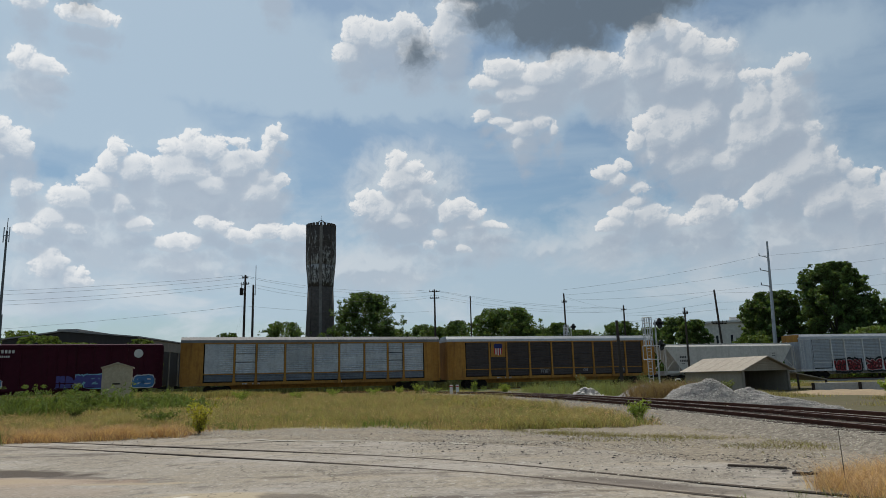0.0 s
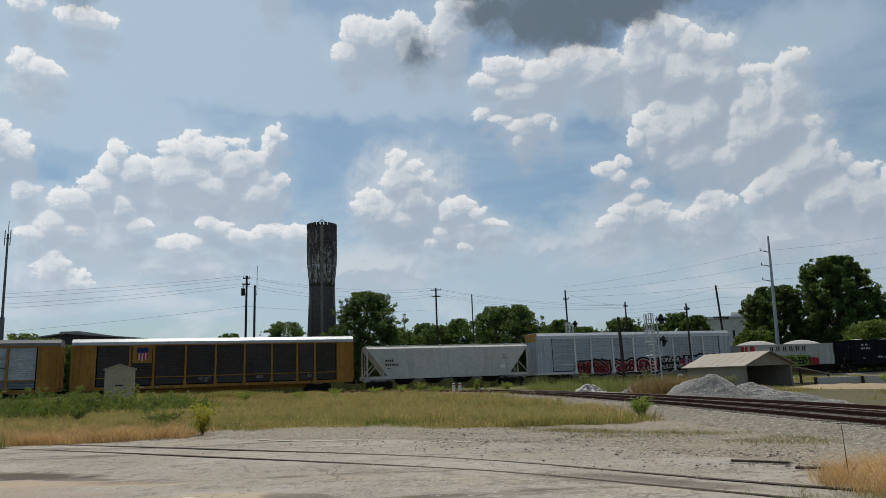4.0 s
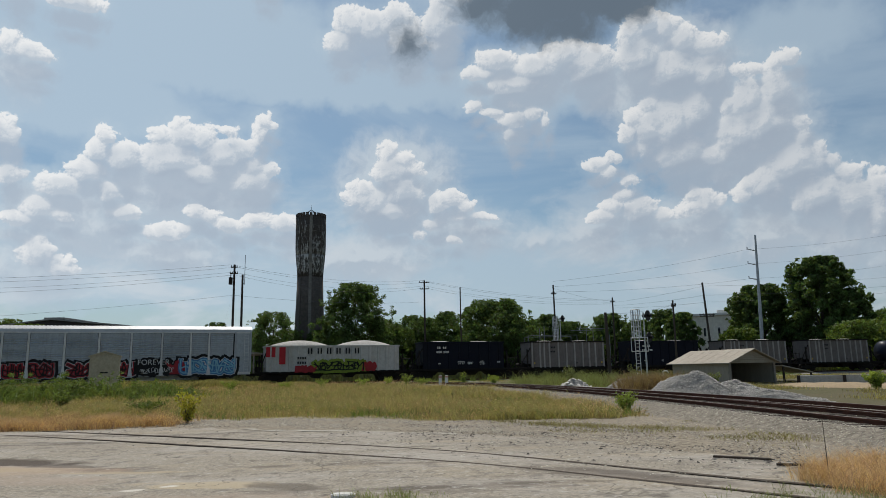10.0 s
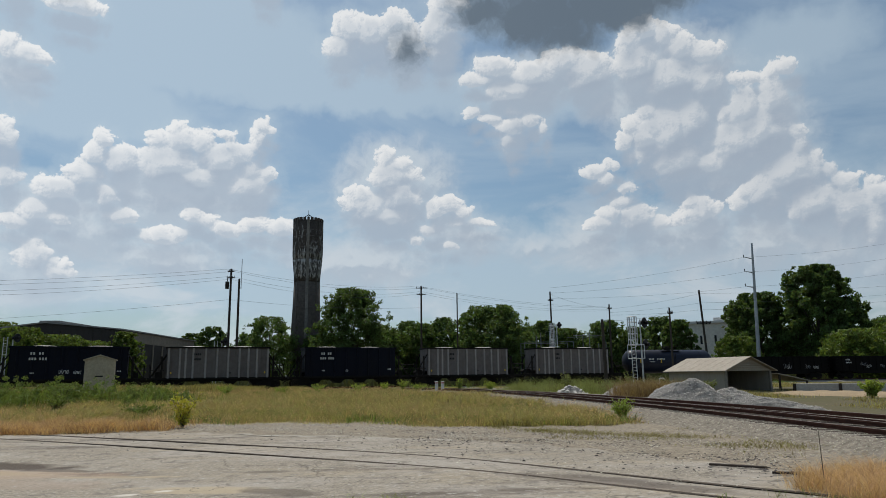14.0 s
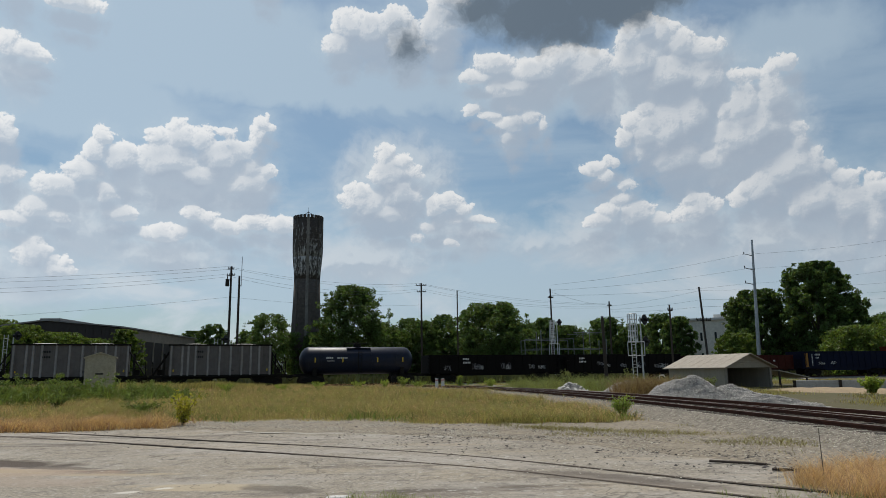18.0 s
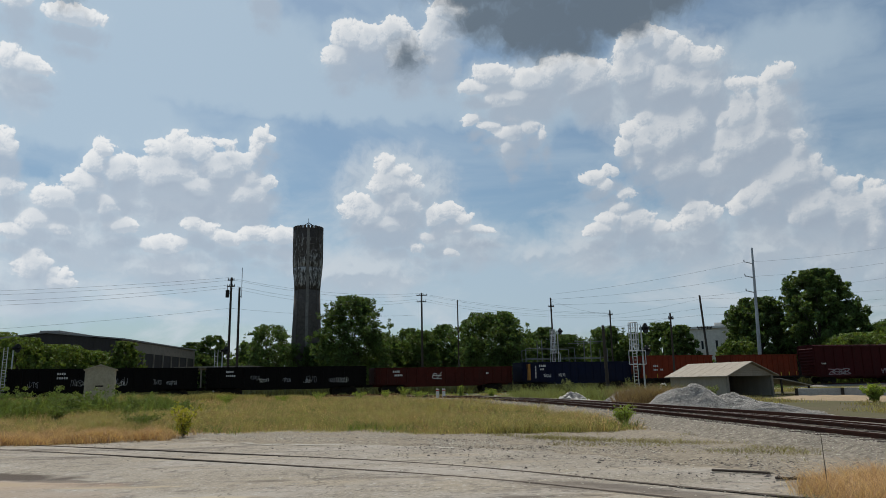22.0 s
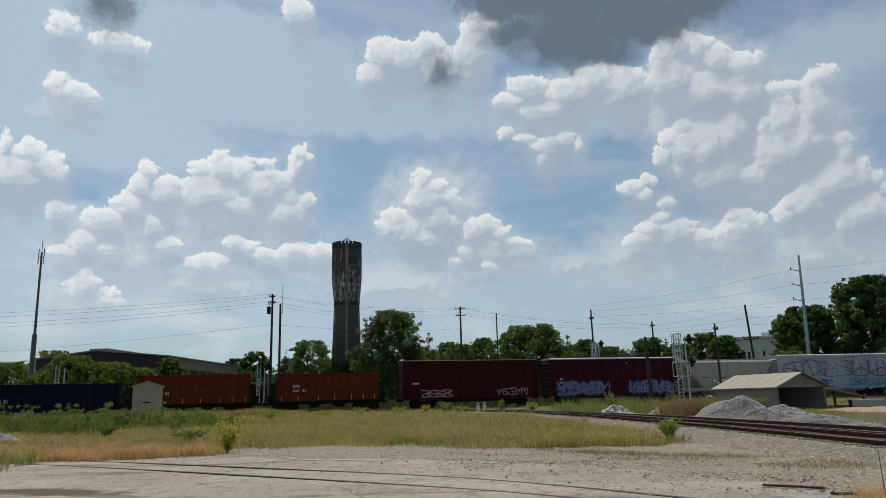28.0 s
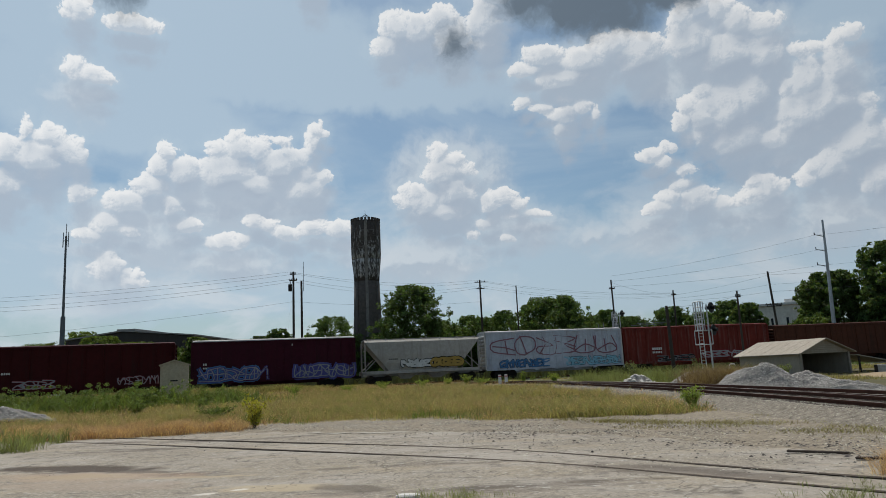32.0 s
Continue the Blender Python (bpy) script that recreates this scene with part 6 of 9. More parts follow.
def signal_mast(x, y, top, heads, base=0.35, turn=0.0, cage=True):
    """A steel mast with a caged ladder and round signal heads on dark backboards."""
    ob = thing("railway_signal", "steel railway signal mast with caged ladder and dark round heads", "signal", "railway signals", pose(x, y, base, 0, 0, turn))
    h = top - base
    bm = bmesh.new()
    tube(bm, (0.75, 0, 0), (0.75, 0, h), 0.085, 0.07, 8)
    part("mast", bm, signal_white, ob)
    bm = bmesh.new()
    for lx in (-0.2, 0.2):
        tube(bm, (lx, 0, 0), (lx, 0, h + 0.3), 0.045, n=5)
    for k in range(int(h / 0.32)):
        tube(bm, (-0.2, 0, 0.3 + k * 0.32), (0.2, 0, 0.3 + k * 0.32), 0.018, n=4)
    part("ladder", bm, signal_white, ob)
    if cage:
        for z in np.arange(h * 0.62, h + 0.3, 0.55):
            bm = bmesh.new()
            for i in range(10):
                a0, a1 = math.pi + math.pi * i / 10, math.pi + math.pi * (i + 1) / 10
                tube(bm, (0.45 * math.cos(a0), 0.75 * math.sin(a0), z), (0.45 * math.cos(a1), 0.75 * math.sin(a1), z), 0.042, n=4)
            part("cage_hoop", bm, signal_white, ob)
        for i in range(5):
            a = math.pi + math.pi * (i + 0.5) / 5
            bm = bmesh.new()
            tube(bm, (0.45 * math.cos(a), 0.75 * math.sin(a), h * 0.62), (0.45 * math.cos(a), 0.75 * math.sin(a), h + 0.25), 0.04, n=4)
            part("cage_bar", bm, signal_white, ob)
        bm = bmesh.new()
        for zz in (h * 0.42, h * 0.62):
            for dy in (-0.75, 0.3):
                tube(bm, (-0.55, dy, zz), (1.0, dy, zz), 0.03, n=4)
            for dx in (-0.55, 1.0):
                tube(bm, (dx, -0.75, zz), (dx, 0.3, zz), 0.03, n=4)
        for dx in (-0.55, 0.2, 1.0):
            tube(bm, (dx, -0.75, h * 0.42), (dx, -0.75, h * 0.62), 0.04, n=4)
        part("platform_rail", bm, signal_white, ob)
    for z in heads:
        zz = z - base
        bm = bmesh.new()
        tube(bm, (1.15, -0.06, zz), (1.15, 0.02, zz), 0.52, n=20)
        hd = part("signal_head", bm, black_m, ob, "round black backboard", at=Matrix.Translation((1.15, 0, zz)) @ pose(0, 0, 0, 0, 0, 62) @ Matrix.Translation((-1.15, 0, -zz)))
        bm = bmesh.new()
        tube(bm, (1.15, 0.0, zz), (1.15, 0.55, zz), 0.22, 0.16, 10)
        tube(bm, (0.75, 0.1, zz), (1.15, 0.1, zz), 0.05, n=6)
        part("lamp_housing", bm, black_m, hd)
        bm = bmesh.new()
        tube(bm, (1.15, -0.4, zz + 0.02), (1.15, -0.06, zz), 0.17, 0.15, 10)
        part("hood", bm, black_m, hd)
    return ob


def build_line_side():
    p = wood_pole(-28.3, 95.9, 17.1, ((16.7, 0.9), (15.8, 1.1)), (0.0, 0.0), 0.2, "dark wooden utility pole with a transformer")
    bm = bmesh.new()
    tube(bm, (-0.45, -0.1, 13.9), (-0.45, -0.1, 14.9), 0.28, n=10)
    tube(bm, (-0.45, -0.1, 14.9), (-0.45, -0.1, 15.4), 0.06, n=6)
    part("transformer", bm, wheel_m, p)
    p = wood_pole(-27.15, 96.2, 15.7, (), (-0.05, 0), 0.2, "dark wooden pole with a thin whip aerial")
    bm = bmesh.new()
    tube(bm, (0.25, 0, 13.9), (0.25, 0, 18.2), 0.045, n=5)
    solid(bm, 0, 0.25, -0.05, 0.05, 14.0, 14.1)
    part("aerial", bm, steel_pole, p, "thin pale whip aerial")
    wood_pole(-1.85, 130, 18.9, ((18.45, 2.0), (17.2, 1.7)), (0, 0), 0.22, "dark wooden utility pole with two crossarms")
    wood_pole(5.4, 139.9, 18.6, (), (0, 0), 0.17)
    wood_pole(20.1, 113.2, 15.5, ((14.0, 0.9),), (-0.1, 0), 0.18)
    wood_pole(35.6, 135.4, 15.5, ((14.6, 1.0),), (0.1, 0), 0.2)
    wood_pole(14.75, 58.1, 6.35, (), (-0.12, 0), 0.17, "short black wooden pole standing in weeds")
    wood_pole(24.9, 70.7, 8.5, ((7.9, 0.5),), (0.05, 0), 0.12, "thin grey wooden pole")
    wood_pole(47.0, 115.9, 15.8, ((10.25, 2.9), (10.0, 2.6)), (-0.8, 0), 0.22, "leaning wooden utility pole with a wide crossarm", 10)
    # steel transmission pole
    ob = thing("steel_pole", "tall galvanised steel power pole with three arms", "utility pole", "poles along the line", pose(54.0, 112.8, 0.35))
    bm = bmesh.new()
    tube(bm, (0, 0, 0), (0.62, -0.3, 23.0), 0.36, 0.15, 12)
    part("shaft", bm, steel_pole, ob)
    for z in (20.6, 18.2, 15.7):
        bm = bmesh.new()
        f = z / 23
        tube(bm, (0.62 * f, -0.3 * f, z - 0.35), (0.62 * f - 1.6, -0.3 * f - 0.2, z), 0.09, 0.05, 6)
        arm = part("arm", bm, steel_pole, ob)
        bm = bmesh.new()
        tube(bm, (0.62 * f - 1.6, -0.3 * f - 0.2, z - 0.1), (0.62 * f - 1.6, -0.3 * f - 0.2, z + 0.35), 0.07, n=6)
        part("insulator", bm, wheel_m, arm)
    # radio mast
    mast_m = surface("dull_grey_steel", (0.16, 0.17, 0.18), 0.6, 0.2, grain=4, bump=0.05)
    ob = thing("radio_mast", "slim grey steel radio mast with small aerials", "mast", "", pose(-65.7, 100.4, 0.35))
    bm = bmesh.new()
    tube(bm, (0, 0, 0), (-0.15, 0, 12.5), 0.42, 0.34, 10)
    tube(bm, (-0.15, 0, 12.5), (-0.35, 0, 25.2), 0.20, 0.14, 8)
    tube(bm, (-0.35, 0, 25.2), (-0.36, 0, 27.2), 0.05, n=5)
    part("shaft", bm, mast_m, ob)
    for dx in (-0.45, 0.4):
        bm = bmesh.new()
        tube(bm, (-0.35 + dx, 0, 23.4), (-0.35 + dx, 0, 25.8), 0.08, n=6)
        solid(bm, -0.35 + min(dx, 0), -0.35 + max(dx, 0), -0.03, 0.03, 24.4, 24.5)
        part("aerial", bm, steel_pole, ob)
    # signals
    signal_mast(19.9, 67.2, 7.0, (6.68, 4.55), 0.45, -17)
    signal_mast(19.2, 108.3, 9.6, (9.5,), 0.4, -10)
    signal_mast(-50.0, 81.3, 6.6, (6.8,), 0.4, 22, cage=False)
    signal_mast(-28.4, 90.9, 6.4, (6.6,), 0.4, 15, cage=False)
    # substation frames
    ob = thing("substation_frame", "grey steel frames of an electric substation", "substation", "", pose(28, 148, 0.4))
    for x in (-8, -4.5, -1, 2.5, 6, 9.5):
        for y in (-1.5, 5):
            bm = bmesh.new()
            tube(bm, (x, y, 0), (x, y, 8.2 + (2.0 if x in (6, -4.5) else 0)), 0.09, n=6)
            part("column", bm, dull_steel, ob)
    for z, x0, x1 in ((8.3, -8, 2.5), (6.2, -8, 9.5), (9.6, 2.5, 9.5)):
        for y in (-1.5, 5):
            bm = bmesh.new()
            solid(bm, x0, x1, y - 0.06, y + 0.06, z - 0.06, z + 0.06)
            part("beam", bm, dull_steel, ob)
    # bollards
    for i, (x, y) in enumerate(((0.40, 58.0), (0.92, 58.0))):
        ob = thing("bollard", "short white post with a red band", "post", "white posts", pose(x, y, 0.45))
        bm = bmesh.new()
        chamfered(bm, -0.13, 0.13, -0.13, 0.13, -0.1, 0.86, 0.02)
        part("post", bm, white_m, ob)
        bm = bmesh.new()
        solid(bm, -0.14, 0.14, -0.14, 0.14, 0.70, 0.78)
        part("band", bm, badge_red, ob, "faded red band")
    # wires
    A, B_, C_, T = Vector((-28.3, 95.7, 16.9)), Vector((-1.85, 129.8, 18.7)), Vector((20.0, 113.0, 15.0)), Vector((54, 112.6, 0))
    for k, (dz, dx) in enumerate(((0.15, -0.4), (-0.2, 0.4), (-0.9, 0.0), (-1.3, 0.0))):
        wire(A + Vector((dx, 0, dz)), B_ + Vector((dx, 0, dz)), 1.1 + 0.15 * k)
        wire(A + Vector((dx, 0, dz)), Vector((-105, 88, 15.3 + dz * 0.9)), 1.2 + 0.2 * k)
        wire(B_ + Vector((dx, 0, dz)), Vector((35.6, 135.3, 14.9 + dz * 0.5)), 0.9 + 0.1 * k)
    wire(A + Vector((0, 0, -4.2)), B_ + Vector((0, 0, -4.0)), 0.6)
    wire(A + Vector((0, 0, -4.2)), Vector((-105, 88, 8.5)), 1.0, 0.016)
    for z in (20.9, 18.4, 15.9):
        wire(Vector((53.0, 112.5, z)), C_ + Vector((0, 0, (z - 18.4) * 0.35 + 0.2)), 0.5)
        wire(Vector((53.0, 112.5, z)), Vector((125, 142, 31 + (z - 18.4) * 1.3)), 1.6)
    for z in (15.2, 13.6, 12.4):
        wire(Vector((46.4, 115.7, z)), Vector((35.6, 135.2, 14.4 + (z - 15) * 0.4)), 0.25)
        wire(Vector((46.4, 115.7, z)), Vector((120, 128, 19.5 + (z - 13.6))), 1.2)
    wire(Vector((35.6, 135.3, 14.8)), C_, 0.5)
    wire(Vector((24.9, 70.6, 8.0)), Vector((14.75, 58.0, 6.2)), 0.2, 0.012)
    for dx in (-2.6, -1.6):
        wire(Vector((-28.3, 95.8, 13.3)), Vector((-28.3 + dx, 94.0, 0.5)), 0.0, 0.012, "guy wire of a pole", "guy_wire")


# ---- heaps and nearer growth ----
def heap(x, y, rx, ry, h, turn, seed, label, n=1400, z=0.0, size=1.0):
    """A heap of crushed stone: an uneven mound with loose stones on it."""
    rnd = np.random.RandomState(seed)
    nr, na = 30, 72
    v = []
    c, s = math.cos(turn), math.sin(turn)

    def hh(u, w):
        d = math.hypot(u, w)
        k = noise.noise(Vector((u * 1.6 + seed, w * 1.6, 0.3)))
        return max(0.0, (1 - d ** 1.5) * (1 + 0.45 * k)) ** 1.05 * h * 0.95 + 0.10 * noise.noise(Vector((u * 5, w * 5, seed))) + 0.05 * noise.noise(Vector((u * 13, w * 13, seed)))

    def place(u, w):
        zz = z + hh(u, w) if math.hypot(u, w) < 0.99 else z - 0.05
        return (x + rx * u * c - ry * w * s, y + rx * u * s + ry * w * c, zz)
    for i in range(nr + 1):
        for j in range(na):
            a = 2 * math.pi * j / na
            q = i / nr
            v.append(place(q * math.cos(a), q * math.sin(a)))
    f = []
    for i in range(nr):
        for j in range(na):
            k = (j + 1) % na
            f.append((i * na + j, i * na + k, (i + 1) * na + k, (i + 1) * na + j))
    sheet("rubble_mound", v, f, heap_m, label, "gravel heap", "", True)
    a, q = rnd.uniform(0, 6.283, n), np.sqrt(rnd.uniform(0, 1, n)) * 1.08
    pts = [place(q_ * math.cos(a_), q_ * math.sin(a_)) for a_, q_ in zip(a, q)]
    stones("gravel", np.array(pts) + np.array([0, 0, 0.02]), (0.014 + 0.04 * rnd.uniform(0, 1, n) ** 1.5) * size, heap_stone if size < 2 else pale_rock, "loose grey stones lying on a heap", seed + 1)


def leafy_plant(name, x, y, h, spread, material, label, seed, leaves=260, stems=7, size=0.07, z=None, category="plant"):
    rnd = np.random.RandomState(seed)
    z = float(ground_z(np.array(x), np.array(y))) if z is None else z
    ob = thing(name, label, category, "", pose(x, y, z))
    bm = bmesh.new()
    cs = []
    for k in range(stems):
        a = 2 * math.pi * k / stems + rnd.uniform(-0.3, 0.3)
        r = spread * rnd.uniform(0.2, 1.0)
        hh = h * rnd.uniform(0.65, 1.05)
        mid, tip = Vector((math.cos(a) * r * 0.35, math.sin(a) * r * 0.35, hh * 0.5)), Vector((math.cos(a) * r, math.sin(a) * r, hh))
        tube(bm, (0, 0, -0.05), mid, 0.014, 0.010, 5)
        tube(bm, mid, tip, 0.010, 0.004, 5)
        for i in range(10):
            f = 0.2 + 0.8 * i / 9
            q = Vector((0, 0, 0)).lerp(mid, f * 2) if f < 0.5 else mid.lerp(tip, f * 2 - 1)
            cs.append(tuple(q))
    part("stem", bm, bark, ob)
    v, f = leaf_cloud(rnd, np.array(cs), np.full(len(cs), size * 1.9), int(leaves * 1.9), size)
    me = bpy.data.meshes.new("leaves")
    me.from_pydata(v.tolist(), [], f.tolist())
    me.materials.append(material)
    part("leaves", me, None, ob)
    return ob


def build_near_things():
    heap(12.75, 34.4, 2.5, 2.2, 1.22, -0.45, 3, "heap of grey crushed stone beside the side track", 9000, 0.2)
    heap(14.6, 33.8, 2.2, 1.8, 0.72, -0.5, 13, "lower shoulder of a grey stone heap", 7000, 0.2)
    heap(14.3, 30.5, 2.7, 1.1, 0.44, -0.5, 5, "low pale heap of fine crushed stone", 9000, 0.15, 0.7)
    heap(11.9, 41.5, 1.9, 1.6, 0.95, 0, 7, "small grey stone heap overgrown with brush", 2500, 0.28)
    heap(9.6, 48.0, 1.3, 0.9, 0.6, 0, 9, "pile of pale broken rock", 160, 0.3, 5.0)
    heap(-24.6, 33.4, 2.4, 1.7, 0.85, 0.3, 15, "grey gravel heap behind a timber edge", 4000, 0.15)
    leafy_plant("yellow_bush", -8.97, 25.3, 1.2, 0.62, yellow_leaf, "small yellow-green bush at the yard's edge", 8, 240, 9, 0.075, category="bush")
    leafy_plant("bush", 27.3, 42.6, 1.0, 0.75, fresh_m, "round green bush beyond the rails", 9, 900, 14, 0.09, category="bush")
    leafy_plant("weed_clump", 7.1, 26.0, 0.75, 0.5, fresh_m, "bright green weed clump beside the rails", 10, 800, 20, 0.045)
    for i, (x, y, h, w) in enumerate(((10.4, 53, 1.5, 0.5), (16.4, 57, 1.5, 0.5), (20.5, 50.5, 0.9, 0.7), (32.5, 45.0, 0.8, 0.9))):
        leafy_plant("tall_weed", x, y, h, w, plume_m, "tall green weed by the track", 200 + i, 420, 14, 0.06)
    for i, (x, y, h, w) in enumerate(((-17.5, 41.0, 1.3, 1.0), (-21.0, 40.0, 1.4, 1.1), (-26.0, 41.0, 1.3, 1.2), (-30.0, 40.0, 1.4, 1.2), (-34.5, 39.0, 1.3, 1.2), (-19.5, 36.5, 0.9, 0.7), (-38.0, 42.0, 1.4, 1.2), (-12.6, 30.5, 0.6, 0.9), (-23.0, 43.5, 1.3, 1.2))):
        leafy_plant("tall_weed", x, y, h, w, weed_m, "leafy green weeds in the field", 260 + i, 700, 22, 0.055)
    for i, (x, y, h, w) in enumerate(((-4.2, 62.0, 0.8, 0.7), (-2.6, 62.6, 1.0, 0.6), (-1.2, 61.4, 0.7, 0.8), (-6.5, 61.0, 0.7, 0.9), (-9.5, 58.0, 0.7, 0.9), (-15.2, 51.5, 0.9, 0.9), (2.4, 59.6, 1.1, 0.25), (-12.0, 55.5, 0.6, 0.9), (5.2, 61.5, 0.8, 0.7))):
        leafy_plant("weed_clump", x, y, h, w, fresh_m, "green weed clump in the field before the line", 300 + i, 460, 16, 0.06)
    # bent white pipe beside the shed
    ob = thing("standpipe", "white bent standpipe beside the shed", "pipe", "", pose(17.4, 52.6, 0.35))
    bm = bmesh.new()
    for p0, p1 in (((0, 0, -0.1), (0, 0, 0.95)), ((0, 0, 0.95), (0.06, 0, 1.02)), ((0.06, 0, 1.02), (0.34, 0, 1.02)), ((0.34, 0, 1.02), (0.4, 0, 0.9))):
        tube(bm, p0, p1, 0.05, n=8)
    part("pipe", bm, white_m, ob)
    # a pale flat rock
    bm = bmesh.new()
    ring = [(0.16 * math.cos(a) * (1 + 0.2 * math.sin(3 * a)), 0.10 * math.sin(a) * (1 + 0.15 * math.cos(2 * a))) for a in [2 * math.pi * i / 14 for i in range(14)]]
    loft(bm, [[(a, b, 0.0) for a, b in ring], [(a, b, 0.035) for a, b in ring], [(a * 0.8, b * 0.75, 0.055) for a, b in ring]])
    me = mesh_of(bm, "rock", pale_rock)
    rock = tagged(new("rock", me), "flat pale rock lying on the concrete", "rock")
    rock.matrix_basis = pose(-1.32, 9.93, 0.01)
    # old timbers
    for x, y, l, a, label in ((5.6, 12.9, 1.0, -36, "dark rotten tie lying on the gravel"), (6.05, 11.9, 0.55, -20, "short dark broken timber on the gravel")):
        ob = thing("timber", label, "timber", "old timbers", pose(x, y, 0.03, 0, 0, a))
        bm = bmesh.new()
        chamfered(bm, -l / 2, l / 2, -0.04, 0.04, -0.01, 0.032, 0.01)
        part("beam", bm, tie_m, ob)
    ob = thing("timber_edge", "dark timber edging in front of a gravel heap", "timber", "old timbers", pose(-23.0, 31.6, 0.05, 0, 0, 28))
    bm = bmesh.new()
    chamfered(bm, -1.5, 0.5, -0.06, 0.06, 0.12, 0.34, 0.02)
    part("beam", bm, tie_m, ob)
    for k in (-1.2, 0.3):
        bm = bmesh.new()
        chamfered(bm, k - 0.08, k + 0.08, 0.061, 0.2, -0.1, 0.3, 0.02)
        part("post", bm, tie_m, ob)
    ob = thing("dead_stalk", "thin dead weed stalk standing in dry grass", "plant", "", pose(5.83, 10.48, 0.0))
    bm = bmesh.new()
    tube(bm, (0, 0, 0), (-0.01, 0, 0.88), 0.008, 0.004, 5)
    part("stem", bm, bark, ob)


build_tower()
build_warehouse()
build_pale_building()
build_shed()
build_cabinet()
build_trees()
build_line_side()
build_near_things()

# ---- the train ----
def paint(name, color, second=None, streak=0.35, rough=0.55, streak_color=(0.04, 0.03, 0.024), **k):
    """Old wagon paint: matt and chalky, with dark colours taken darker still."""
    if max(color) < 0.3:
        color, second = tuple(c * 0.6 for c in color), tuple(c * 0.55 for c in (second or color))
        streak_color = tuple(c * 0.6 for c in streak_color)
    return surface(name, color, rough, 0.0, second=second, scale=0.35, amount=0.55, grain=7, grain_amount=0.14, bump=0.12, streak=streak, streak_color=streak_color, gloss=0.06, **k)


yellow_paint = paint("faded_yellow_paint", (0.40, 0.205, 0.05), (0.28, 0.135, 0.04), 0.5)
silver_panel = surface("galvanised_panel", (0.52, 0.55, 0.58), 0.42, 0.35, second=(0.36, 0.38, 0.41), scale=0.7, amount=0.7, grain=9, grain_amount=0.15, bump=0.1, streak=0.25, streak_color=(0.2, 0.18, 0.17), vary=0.12)
dull_panel = surface("dull_lower_panel", (0.17, 0.19, 0.22), 0.55, 0.25, second=(0.12, 0.13, 0.15), scale=0.7, amount=0.7, grain=9, grain_amount=0.2, bump=0.1, streak=0.3, streak_color=(0.25, 0.24, 0.23), vary=0.15)
dull_roof = surface("dull_grey_roof", (0.20, 0.20, 0.20), 0.6, 0.2, second=(0.14, 0.14, 0.14), scale=0.4, grain=6, grain_amount=0.2, bump=0.1)
brown_panel = surface("grimy_dark_panel", (0.072, 0.060, 0.057), 0.75, 0.0, second=(0.048, 0.040, 0.038), scale=0.6, amount=0.7, grain=9, bump=0.15, streak=0.4, streak_color=(0.06, 0.047, 0.04), vary=0.2)
rack_roof = surface("bright_corrugated_roof", (0.50, 0.51, 0.52), 0.45, 0.3, second=(0.40, 0.40, 0.41), scale=0.4, grain=6, grain_amount=0.1, bump=0.05)
grey_rack = surface("grey_rack_panel", (0.40, 0.43, 0.47), 0.45, 0.3, second=(0.29, 0.315, 0.345), scale=0.6, grain=9, grain_amount=0.15, bump=0.1, streak=0.3, streak_color=(0.16, 0.14, 0.13), vary=0.1)
pale_grey = paint("pale_grey_paint", (0.52, 0.51, 0.475), (0.40, 0.39, 0.36), 0.3, streak_color=(0.2, 0.17, 0.14))
warm_grey = paint("dusty_grey_paint", (0.40, 0.375, 0.34), (0.30, 0.28, 0.25), 0.35, streak_color=(0.13, 0.11, 0.09))
car_white = paint("dirty_white_paint", (0.50, 0.49, 0.47), (0.38, 0.365, 0.335), 0.3, streak_color=(0.3, 0.25, 0.2))
rack_white = paint("white_rack_post_paint", (0.66, 0.66, 0.65), (0.52, 0.51, 0.49), 0.3, streak_color=(0.3, 0.25, 0.2))
navy_black = paint("blue_black_paint", (0.014, 0.017, 0.030), (0.020, 0.021, 0.028), 0.25, streak_color=(0.03, 0.028, 0.026))
hopper_grey = paint("brownish_grey_paint", (0.27, 0.24, 0.225), (0.21, 0.185, 0.175), 0.4, streak_color=(0.09, 0.07, 0.06))
rib_pale = paint("pale_rib_paint", (0.34, 0.315, 0.30), (0.26, 0.24, 0.225), 0.3)
tank_black = surface("tank_black", (0.011, 0.015, 0.032), 0.42, 0.0, second=(0.013, 0.013, 0.015), scale=0.4, grain=6, bump=0.08, streak=0.3, streak_color=(0.035, 0.03, 0.028))
gon_black = paint("sooty_black_paint", (0.009, 0.008, 0.008), (0.013, 0.011, 0.01), 0.4, streak_color=(0.02, 0.016, 0.014))
oxide = paint("dark_oxide_red", (0.10, 0.022, 0.016), (0.065, 0.018, 0.014), 0.45)
navy = paint("navy_blue_paint", (0.012, 0.018, 0.05), (0.015, 0.018, 0.035), 0.3)
orange_red = paint("weathered_orange_red", (0.29, 0.052, 0.024), (0.20, 0.04, 0.02), 0.4)
box_red = paint("boxcar_red", (0.095, 0.015, 0.016), (0.066, 0.013, 0.014), 0.45)
maroon = paint("maroon_paint", (0.092, 0.016, 0.032), (0.065, 0.014, 0.026), 0.4)
blue_grey = paint("blue_grey_paint", (0.44, 0.48, 0.54), (0.35, 0.38, 0.44), 0.4, streak_color=(0.2, 0.14, 0.13))
brick_red = paint("faded_brick_red", (0.24, 0.042, 0.030), (0.17, 0.034, 0.026), 0.45, streak_color=(0.34, 0.24, 0.22))
brown_red = paint("rusty_brown_paint", (0.15, 0.055, 0.033), (0.11, 0.045, 0.03), 0.5)
